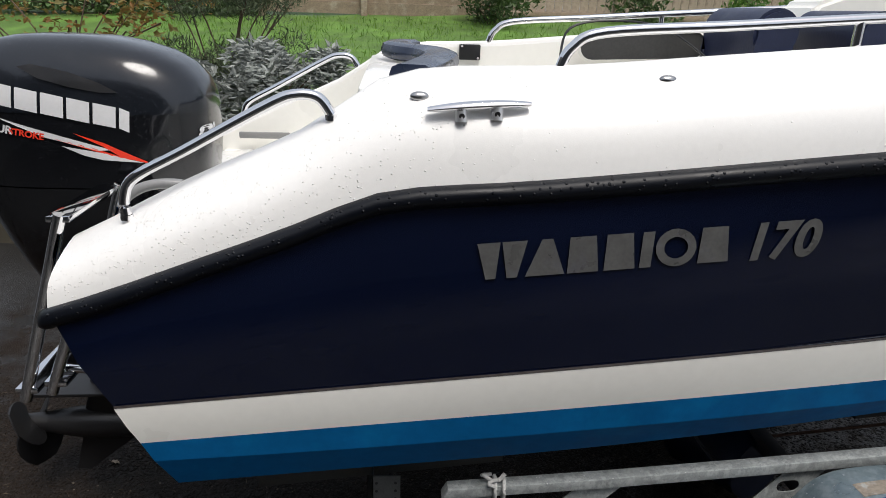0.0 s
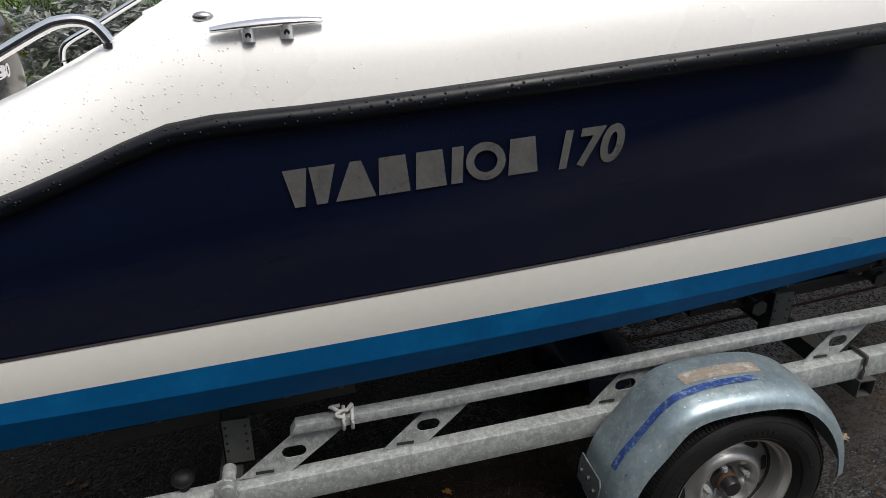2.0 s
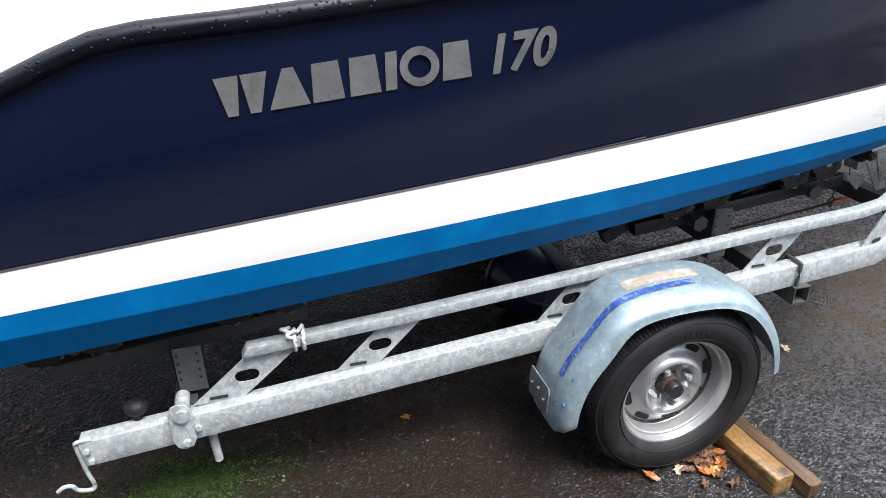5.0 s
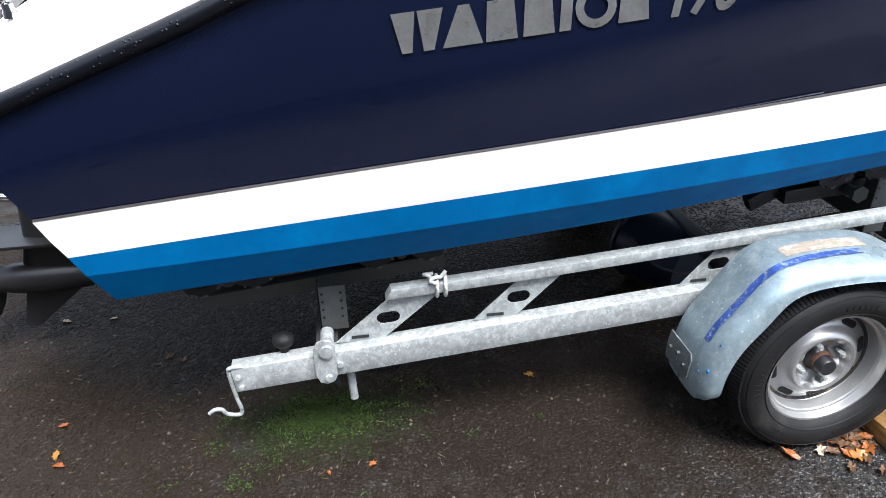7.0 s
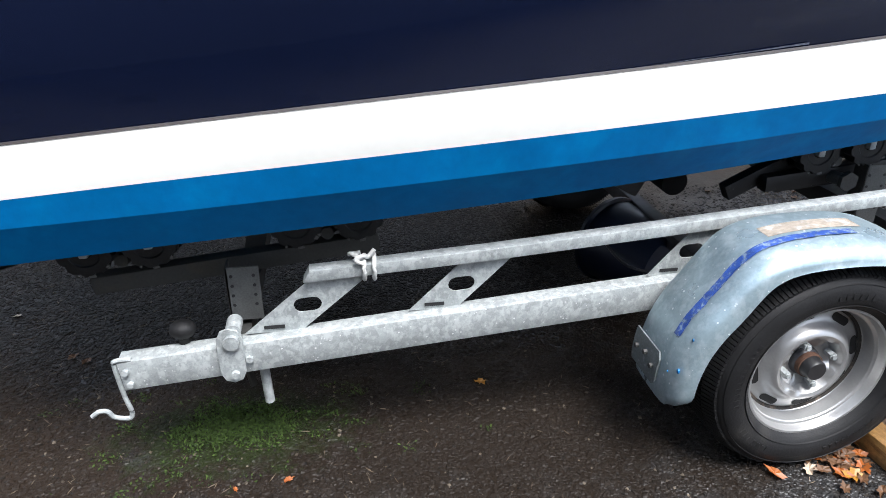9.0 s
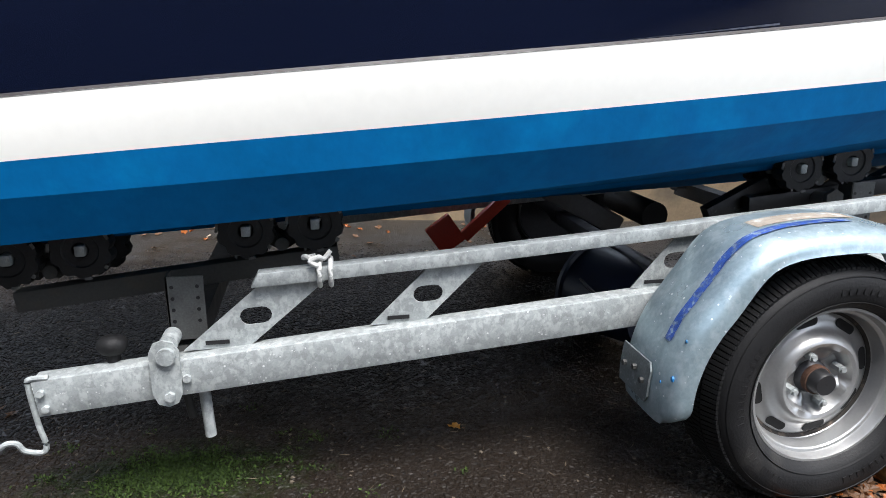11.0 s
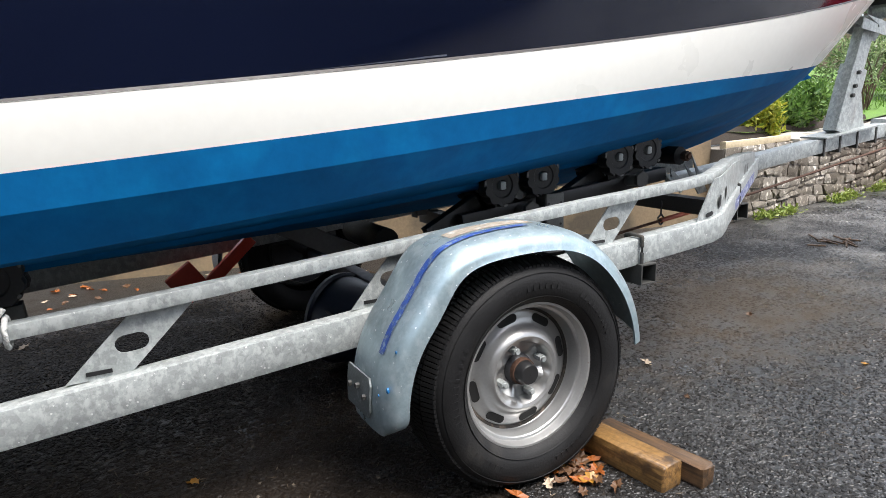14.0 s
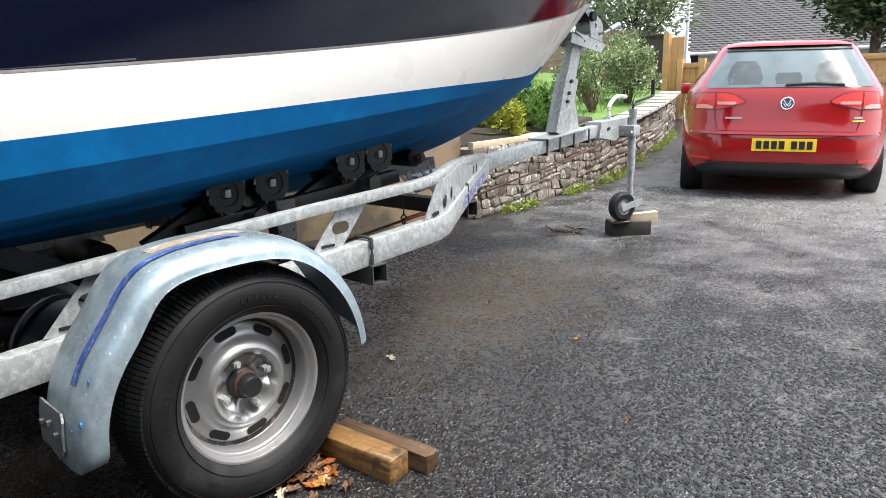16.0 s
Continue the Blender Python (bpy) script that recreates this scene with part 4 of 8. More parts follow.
ontrailer("clamp_saddle", bm, GALV)
bm = B()
cyl(bm, (-1.362, 0.25, 0.32), (-1.356, 0.252, 0.165), 0.0125, 12)
ontrailer("prop_leg", bm, GALV, "short galvanised round bar")
bm = B()
cyl(bm, (-1.41, 0.28, 0.3), (-1.396, 0.28, 0.2), 0.01, 8)
ontrailer("prop_pin", bm, GALVD)
for x, z in ((-1.672, 0.322), (-1.666, 0.286)):
    bm = B()
    cyl(bm, (x, 0.2, z), (x, 0.214, z), 0.008, 6)
    ontrailer("end_bolt", bm, GALV, smooth=False)
bm = B()
tube(bm, smooth_line([(-1.655, 0.215, 0.352), (-1.69, 0.213, 0.352), (-1.695, 0.213, 0.335), (-1.688, 0.213, 0.25), (-1.68, 0.213, 0.2), (-1.69, 0.213, 0.183), (-1.722, 0.213, 0.19), (-1.735, 0.213, 0.208), (-1.755, 0.213, 0.21), (-1.772, 0.213, 0.198)], 5), 0.006, 8)
ontrailer("lamp_hook", bm, GALV, "bent galvanised wire hook")
bm = B()
bmesh.ops.create_icosphere(bm, subdivisions=3, radius=0.028, matrix=Matrix.Translation((-1.54, 0.262, 0.395)) @ Matrix.Diagonal((1.15, 1, 0.85, 1)))
cyl(bm, (-1.54, 0.262, 0.35), (-1.54, 0.262, 0.39), 0.014, 12)
ontrailer("rubber_knob", bm, RUBBER, "dark grey rubber knob")


# ---- wheels, mudguards, axle ----
GRIME = mat("oily grime", (0.02, 0.017, 0.014), 0.8, var=0.5, scale=60, second=(0.11, 0.085, 0.065), secmix=0.56, secscale=45)


def wheel(far):
    ox, oy, oz = -0.004, 0.0, 0.289
    m = Matrix.Translation((ox, oy, oz))
    if far:
        m = Matrix.Translation((0, 2 * YC, 0)) @ Matrix.Diagonal((1, -1, 1, 1)) @ m
    bm = B()
    prof = [(0.183, -0.006), (0.194, -0.024), (0.215, -0.036), (0.242, -0.04), (0.266, -0.033), (0.277, -0.022), (0.284, 0.0), (0.289, 0.03), (0.29, 0.055), (0.289, 0.08), (0.286, 0.108), (0.275, 0.13), (0.24, 0.143), (0.2, 0.135), (0.183, 0.12)]
    lathe(bm, prof, 96)
    # the loaded tyre squats where it meets the ground
    for v in bm.verts:
        if v.co.z < -0.28:
            v.co.z = -0.28 - (v.co.z + 0.28) * -0.25
            v.co.y += -0.006 if v.co.y < 0.05 else 0.006
        v.co.z = max(v.co.z, -0.2885)
    bmesh.ops.transform(bm, matrix=m, verts=bm.verts)
    w = ontrailer("wheel", bm, RUBBER, "black radial tyre on a silver steel wheel")
    # tread blocks round the shoulder and crown
    bm = B()
    nb = 150
    for i in range(nb):
        a = 2 * math.pi * (i + 0.5) / nb
        c, s = math.cos(a), math.sin(a)
        if s < -0.93:
            continue
        for y0, y1, ra, rb in ((-0.024, 0.012, 0.281, 0.2965), (0.018, 0.045, 0.297, 0.3), (0.05, 0.075, 0.297, 0.3), (0.08, 0.1, 0.297, 0.298)):
            mm = m @ Matrix.Rotation(-a, 4, "Y")
            q = [bm.verts.new(mm @ Vector(p)) for p in ((ra - 0.006, y0, -0.0046), (ra, y0, -0.0046), (rb, y1, -0.0046), (rb - 0.006, y1, -0.0046), (ra - 0.006, y0, 0.0046), (ra, y0, 0.0046), (rb, y1, 0.0046), (rb - 0.006, y1, 0.0046))]
            for f in ((1, 2, 6, 5), (0, 1, 5, 4), (2, 3, 7, 6), (0, 3, 2, 1), (4, 5, 6, 7)):
                bm.faces.new([q[k] for k in f])
    ontrailer("tread", bm, RUBBER, parent=w, smooth=False)
    # sidewall rings
    bm = B()
    for rr, yy in ((0.206, -0.033), (0.264, -0.0345)):
        lathe(bm, [(rr - 0.0015, yy + 0.004), (rr, yy - 0.0014), (rr + 0.0015, yy + 0.004)], 80, m)
    ontrailer("sidewall_rib", bm, RUBBER, parent=w)
    bm = B()
    for a0, cnt in ((20, 9), (75, 6), (150, 11), (215, 7), (285, 9)):
        for k in range(cnt):
            box(bm, 0.226, 0.2405, -0.0402, -0.036, -0.0042, 0.0042, 0, m @ Matrix.Rotation(-radians(a0 + 4.4 * k), 4, "Y"))
    tagged(ontrailer("sidewall_writing", bm, RUBBER, "raised bars of moulded writing", parent=w, smooth=False), kind="stuff")
    # rim with well, disc, vents and raised hub
    bm = B()
    prof = [(0.183, 0.0), (0.188, -0.008), (0.186, -0.013), (0.1805, -0.0125), (0.1775, -0.005), (0.1755, 0.0065), (0.1745, 0.0085), (0.169, 0.0105), (0.1665, 0.0135), (0.164, 0.032), (0.1615, 0.046), (0.15, 0.062), (0.146, 0.064)]
    lathe(bm, prof, 72, m)
    ontrailer("rim", bm, RIM, parent=w, angle=24)
    bm = B()
    lathe(bm, [(0.1518, 0.0522), (0.1555, 0.0515), (0.1598, 0.0475)], 72, m)
    ontrailer("grime_ring", bm, GRIME, "black grime caught where disc meets rim", parent=w)
    bm = B()
    n = 96
    nv = 8
    rings = []
    dprof = [(0.16, 0.062), (0.154, 0.054), (0.147, 0.05), (0.135, 0.048), (0.124, 0.045), (0.116, 0.039), (0.109, 0.027), (0.101, 0.016), (0.093, 0.013), (0.085, 0.016), (0.078, 0.028), (0.071, 0.043), (0.055, 0.049), (0.04, 0.049), (0.03, 0.049)]
    for i in range(n):
        a = 2 * math.pi * i / n
        st = math.cos(4 * (a - radians(66)))
        row = []
        for r, y in dprof:
            yy = y
            if 0.05 < r < 0.08:
                yy -= 0.014 * max(0, st) ** 2
            row.append(bm.verts.new((r * math.cos(a), yy, r * math.sin(a))))
        rings.append(row)
    for i in range(n):
        a, b = rings[i], rings[(i + 1) % n]
        ph = (i * nv / n) % 1
        for k in range(len(dprof) - 1):
            bm.faces.new((a[k], a[k + 1], b[k + 1], b[k]))
    bmesh.ops.transform(bm, matrix=m, verts=bm.verts)
    ontrailer("wheel_disc", bm, RIM, "silver steel disc with eight vent slots", parent=w)
    # round-ended dark patches on the disc's shoulder paint the vents' shaded insides
    for k in range(8):
        bm = B()
        a0 = 2 * math.pi * (k + 0.3) / 8
        ring = []
        for sgn, st0 in ((1, -90), (-1, 90)):
            for q in range(7):
                tt = radians(st0 + 30 * q)
                ring.append((sgn * 0.0185 + 0.0108 * math.cos(tt), 0.0108 * math.sin(tt)))
        vs = []
        for u, v in ring:
            r = 0.1365 + v
            aa = a0 + u / 0.1345
            yv = float(np.interp(r, [0.116, 0.124, 0.135, 0.147], [0.039, 0.045, 0.048, 0.05])) - 0.0012
            vs.append(bm.verts.new(m @ Vector((r * math.cos(aa), yv, r * math.sin(aa)))))
        bm.faces.new(vs)
        ontrailer("vent_slot", bm, mat("dark vent", (0.006, 0.006, 0.006), 0.7, var=0.2), "dark vent slot" if k == 0 else "", parent=w, smooth=False)
    bm = B()
    lathe(bm, [(0.188, -0.0085), (0.1905, -0.0095), (0.192, -0.006)], 72, m)
    ontrailer("rim_edge", bm, RUST, "thin rusty line where tyre meets rim", parent=w)
    bm = B()
    lathe(bm, [(0.15, 0.075), (0.001, 0.075)], 32, m)
    ontrailer("brake_backing", bm, DARKSTEEL, "dark brake drum behind the slots", parent=w)
    bm = B()
    lathe(bm, [(0.04, 0.049), (0.039, 0.04), (0.034, 0.034), (0.03, 0.034)], 28, m)
    ontrailer("hub_flange", bm, DARKSTEEL, "dark hub flange", parent=w)
    bm = B()
    lathe(bm, [(0.034, 0.035), (0.0345, 0.026), (0.0335, 0.02), (0.03, 0.019)], 28, m)
    ontrailer("rust_ring", bm, RUST, "rusty ring round the grease cap", parent=w)
    bm = B()
    lathe(bm, [(0.031, 0.04), (0.031, 0.02), (0.028, 0.014), (0.0275, 0.0), (0.024, -0.006), (0.001, -0.006)], 28, m)
    ontrailer("hub_cap", bm, BLACK, "black hub grease cap", parent=w)
    for k in range(4):
        bm = B()
        a = radians(21 + 90 * k)
        c = m @ Vector((0.062 * math.cos(a), 0.021, 0.062 * math.sin(a)))
        d = -1 if not far else 1
        cyl(bm, c + Vector((0, -d * 0.024, 0)), c + Vector((0, d * 0.002, 0)), 0.0105, 6)
        cyl(bm, c, c + Vector((0, d * 0.008, 0)), 0.0065, 10)
        ontrailer("wheel_nut", bm, GALV, parent=w, smooth=False)
    return w


wheel(False)
wheel(True)


GA = [-5, 5, 20, 38, 47, 55, 60, 66, 74, 82, 90, 98, 106, 114, 120, 125, 133, 142, 160, 175, 192]
GV = [0.38, 0.38, 0.379, 0.378, 0.379, 0.38, 0.379, 0.377, 0.372, 0.367, 0.365, 0.367, 0.374, 0.384, 0.39, 0.389, 0.375, 0.366, 0.374, 0.378, 0.38]


def guard_r(a):
    """The mudguard's radius at an angle: a flat top, a knee fore and aft, straighter ends."""
    return sum(float(np.interp(a + d, GA, GV)) for d in (-4, -2, 0, 2, 4)) / 5


def mudguard(far):
    cx, cz = -0.03, 0.294
    m = Matrix.Translation((cx, 0, cz))
    if far:
        m = Matrix.Translation((0, 2 * YC, 0)) @ Matrix.Diagonal((1, -1, 1, 1)) @ m
    out = [(0.372, 0.165), (0.377, 0.152), (0.38, 0.11), (0.38, 0.04), (0.378, 0.01), (0.373, -0.015), (0.365, -0.034), (0.354, -0.046), (0.343, -0.05), (0.334, -0.052), (0.33, -0.054)]
    inn = [(0.33, -0.048), (0.334, -0.046), (0.343, -0.044), (0.352, -0.04), (0.361, -0.029), (0.368, -0.012), (0.373, 0.012), (0.375, 0.04), (0.375, 0.11), (0.372, 0.152), (0.368, 0.165)]
    bm = B()
    prof = out + inn
    n = 64
    rings = []
    for i in range(n + 1):
        t = i / n
        row = []
        for r, y in prof:
            a = radians(4.5 + 184.5 * t + 8 * max(0.0, 1 - 9 * t) * min(1.0, max(0.0, (y + 0.05) / 0.15)))
            rr = r + guard_r(4.5 + 184.5 * t) - 0.38
            w = min(1.0, max(0.0, (189.5 - (4.5 + 184.5 * t)) / 11))
            lim = -0.056 + 0.075 * (1 - math.sqrt(1 - (1 - w) ** 2))
            if y < lim:
                rr += (lim - y) * 0.12
                y = lim + (y + 0.056) * 0.02
            row.append(bm.verts.new((rr * math.cos(a), y, rr * math.sin(a))))
        rings.append(row)
    for a, b in zip(rings, rings[1:]):
        for k in range(len(prof)):
            bm.faces.new((a[k], a[(k + 1) % len(prof)], b[(k + 1) % len(prof)], b[k]))
    bm.faces.new(rings[0])
    bm.faces.new(rings[-1][::-1])
    bmesh.ops.transform(bm, matrix=m, verts=bm.verts)
    g = ontrailer("mudguard", bm, GUARD, "blue-grey zinc mudguard with pale spots", angle=50)

    def strip(name, mtl, y0, y1, a0, a1, label, lift=0.0012):
        b2 = B()
        k = 40
        ra = []
        for i in range(k + 1):
            a = radians(a0 + (a1 - a0) * i / k)
            r = guard_r(a0 + (a1 - a0) * i / k) + lift
            e = 0.0011 * math.sin(i * 1.1) + 0.0008 * math.sin(i * 2.7) if name == "blue_stripe" else 0.0
            ra.append([b2.verts.new((r * math.cos(a), y0 + e, r * math.sin(a))), b2.verts.new((r * math.cos(a), y1 + e * 0.5, r * math.sin(a)))])
        for p, q in zip(ra, ra[1:]):
            b2.faces.new((p[0], p[1], q[1], q[0]))
        bmesh.ops.transform(b2, matrix=m, verts=b2.verts)
        ontrailer(name, b2, mtl, label, parent=g)

    if not far:
        strip("blue_stripe", BLUEPAINT, 0.013, 0.037, 84, 161, "blue scuffed paint line")
        strip("grip_tape", TAPE, 0.05, 0.098, 78, 114, "worn tan grip tape")
    if not far:
        for a, yy, r_ in ((171, -0.028, 0.006), (158, -0.022, 0.0035), (174, 0.0, 0.003)):
            bm = B()
            rr_ = guard_r(a) - (0.0065 if yy < 0 else -0.0005)
            c = m @ Vector((rr_ * math.cos(radians(a)), yy, rr_ * math.sin(radians(a))))
            bmesh.ops.create_icosphere(bm, subdivisions=1, radius=1, matrix=Matrix.Translation(c) @ Matrix.Diagonal((r_ * 0.7, r_, r_ * 1.3, 1)))
            ontrailer("paint_spot", bm, mat("cyan paint spot", (0.01, 0.14, 0.35), 0.5), "small splash of blue paint", parent=g)
    bm = B()
    rows_ = []
    for q, a in enumerate((170.5, 173, 176, 179, 182, 184.5)):
        cut = 0.012 if q in (0, 5) else 0.0
        rows_.append([bm.verts.new(m @ Vector(((guard_r(a) + d) * math.cos(radians(a)), y, (guard_r(a) + d) * math.sin(radians(a))))) for d in (0.002, 0.007) for y in (0.034 + cut, 0.06, 0.165)])
    for p, q in zip(rows_, rows_[1:]):
        for k in (0, 1, 3, 4):
            bm.faces.new((p[k], p[k + 1], q[k + 1], q[k]))
        bm.faces.new((p[0], p[3], q[3], q[0]))
        bm.faces.new((p[2], p[5], q[5], q[2]))
    for p in (rows_[0], rows_[-1]):
        bm.faces.new((p[0], p[1], p[2], p[5], p[4], p[3]))
    ontrailer("guard_bracket", bm, mat("dull stained zinc", (0.16, 0.18, 0.185), 0.5, metal=0.4, var=0.4, scale=30, fine=200, second=(0.3, 0.32, 0.32), secmix=0.6, secscale=80), "small stained zinc bracket plate", smooth=False)
    return g


mudguard(False)
mudguard(True)
bm = B()
sweep(bm, [(0.0, 0.14, 0.3), (0.0, 2 * YC - 0.14, 0.3)], rrect(0.06, 0.06, 0.01))
ontrailer("axle", bm, DARKSTEEL)
for far in (False, True):
    bm = B()
    y = side(0.2, far)
    sweep(bm, [(0.0, y, 0.3), (-0.12, y, 0.4)], rrect(0.03, 0.06, 0.006))
    box(bm, -0.2, 0.12, y + 0.0, y + 0.05, 0.36, 0.44, 0.01)
    ontrailer("suspension_arm", bm, DARKSTEEL)
# brake rod and hooked strap under the frame
bm = B()
tube(bm, [(0.0, 0.78, 0.3), (0.83, 0.8, 0.37), (1.31, 0.8, 0.425), (1.88, 0.8, 0.485), (3.08, 0.8, 0.65)], 0.006, 6)
ontrailer("brake_rod", bm, RUST, "thin rusty brake rod")
bm = B()
cyl(bm, (1.3, 0.8, 0.424), (1.5, 0.8, 0.445), 0.011, 8)
ontrailer("rod_sleeve", bm, mat("red sleeve", (0.35, 0.08, 0.04), 0.6))
bm = B()
tube(bm, smooth_line([(1.3, 0.8, 0.51), (1.3, 0.8, 0.455), (1.283, 0.8, 0.435), (1.3, 0.8, 0.405), (1.317, 0.8, 0.43), (1.3, 0.8, 0.455)]), 0.004, 6)
ontrailer("rod_hanger", bm, DARKSTEEL)
# rope knot lashed round the tail of the upper rail
bm = B()
for dx in (-0.012, 0.012):
    z = UP(-1.08) - 0.02
    pts = [(-1.085 + dx + 0.002 * math.cos(t), 0.248 + 0.031 * math.cos(t) * 0.95, z + 0.03 * math.sin(t)) for t in [2 * math.pi * k / 14 for k in range(15)]]
    tube(bm, pts, 0.0055, 8)
tube(bm, smooth_line([(-1.1, 0.222, z + 0.022), (-1.118, 0.222, z + 0.032), (-1.1, 0.228, z + 0.04), (-1.088, 0.235, z + 0.034), (-1.072, 0.24, z + 0.05)]), 0.0055, 8)
tube(bm, smooth_line([(-1.1, 0.235, z + 0.026), (-1.125, 0.25, z + 0.036), (-1.13, 0.262, z + 0.03), (-1.105, 0.26, z + 0.034)]), 0.0055, 8)
kn = obj("rope_lashing", bm, ROPE)
tagged(kn, "white rope knotted round the trailer's upper rail", "rope")


# ---- fittings on the boat ----
def text_mesh(body, size, shear=0.0, extrude=0.0006):
    cu = bpy.data.curves.new("text", "FONT")
    cu.body, cu.size, cu.shear, cu.extrude, cu.resolution_u = body, size, shear, extrude, 4
    cu.offset = size * 0.034
    ob = bpy.data.objects.new("text", cu)
    scene.collection.objects.link(ob)
    bpy.context.view_layer.update()
    me = bpy.data.meshes.new_from_object(ob.evaluated_get(bpy.context.evaluated_depsgraph_get()))
    scene.collection.objects.unlink(ob)
    bpy.data.objects.remove(ob)
    bm = B()
    bm.from_mesh(me)
    return bm


def hull_y(x, z):
    """Outside of the navy side at a height."""
    t = (RTZ(x) - z) / (RTZ(x) - L1Z(x))
    return RTY(x) + (L1Y(x) - RTY(x)) * t - 0.018 * math.sin(math.pi * t)


def decal(name, pts2, mtl, label="", rings=None):
    """Plain flat shape laid on the hull side; pts2 in (x, z)."""
    bm = B()

    def up(pts):
        return [bm.verts.new((x, hull_y(x, z) - 0.0025, z)) for x, z in pts]

    if rings:
        a, b = up(rings[0]), up(rings[1])
        for i in range(len(a)):
            bm.faces.new((a[i], a[(i + 1) % len(a)], b[(i + 1) % len(a)], b[i]))
    else:
        bm.faces.new(up(pts2))
        bmesh.ops.triangulate(bm, faces=bm.faces)
    return onboat(name, bm, mtl, label, smooth=False, parent=topside)


def zb(x):
    return 1.21 + 0.0926 * (x + 1.17)


LH = 0.083


def slab(f0, f1, h0, h1):
    """A block from a foot f0..f1 on the base line to a head h0..h1."""
    return [(f0, zb(f0)), (f1, zb(f1)), (h1, zb(h1) + LH), (h0, zb(h0) + LH)]


# brand word as plain blocks of its size and colour, then the model number
for f0, f1, h0, h1 in ((-1.176, -1.154, -1.197, -1.146), (-1.129, -1.106, -1.142, -1.086), (-1.088, -1.0, -1.054, -1.03), (-0.994, -0.924, -0.992, -0.934), (-0.912, -0.842, -0.91, -0.852), (-0.832, -0.806, -0.83, -0.804), (-0.7, -0.63, -0.698, -0.64)):
    decal("letter_block", slab(f0, f1, h0, h1), DECAL)
ov = [[(-0.753 + r * math.cos(2 * math.pi * k / 20), zb(-0.753) + LH / 2 + q * math.sin(2 * math.pi * k / 20)) for k in range(20)] for r, q in ((0.046, 0.044), (0.027, 0.025))]
decal("letter_block", None, DECAL, rings=ov)
bm = text_mesh("170", 0.118, 0.14)
for v in bm.verts:
    x = -0.598 + v.co.x * 0.95
    z = zb(x) + v.co.y * 1.0
    v.co = Vector((x, hull_y(x, z) - 0.0022 + v.co.z * 0.3, z))
onboat("model_number", bm, DECAL, "silver-grey model number 170", smooth=False, parent=topside)


bm = B()
row = []
for k in range(13):
    x = -0.49 + 0.36 * k / 12
    z = L1Z(x) + 0.009 + 0.003 * k / 12
    row.append([bm.verts.new((x, hull_y(x, z) - 0.0035, z)), bm.verts.new((x, hull_y(x, z + 0.005) - 0.0035, z + 0.0008 + 0.0035 * k / 12))])
for p, q in zip(row, row[1:]):
    bm.faces.new((p[0], q[0], q[1], p[1]))
onboat("scuff_line", bm, mat("pale gelcoat line", (0.11, 0.12, 0.15), 0.25, var=0.4, scale=60), "pale thin line above the white band", parent=topside)


def mirror_tube(name, pts, r, mtl, label="", both=True):
    for far in (False, True) if both else (False,):
        bm = B()
        tube(bm, smooth_line([(x, side(y, far), z) for x, y, z in pts], 6), r, 12)
        onboat(name, bm, mtl, label)
        for p in (pts[0], pts[-1]):
            bm = B()
            cyl(bm, (p[0], side(p[1], far), p[2] - 0.012), (p[0], side(p[1], far), p[2] + 0.0), r * 1.12, 16)
            onboat("rail_foot", bm, CHROME)


mirror_tube("stern_rail", [(-1.992, 0.272, 1.305), (-1.992, 0.272, 1.345), (-1.965, 0.273, 1.392), (-1.85, 0.275, 1.455), (-1.66, 0.28, 1.56), (-1.6, 0.283, 1.583), (-1.55, 0.287, 1.577), (-1.522, 0.29, 1.54)], 0.0125, CHROME, "polished stainless stern grab rail wet with rain")
mirror_tube("hand_rail", [(-1.0, 0.32, 1.655), (-0.975, 0.32, 1.7), (-0.9, 0.32, 1.735), (-0.6, 0.32, 1.758), (-0.3, 0.32, 1.782), (0.2, 0.32, 1.82), (0.55, 0.32, 1.845), (0.62, 0.32, 1.79)], 0.0125, CHROME, "long polished stainless hand rail")
for far in (False, True):
    for x, z0, z1 in ((-0.3, 1.7, 1.78), (0.2, 1.74, 1.82)):
        bm = B()
        cyl(bm, (x, side(0.32, far), z0), (x, side(0.32, far), z1), 0.011, 12)
        onboat("rail_stanchion", bm, CHROME)
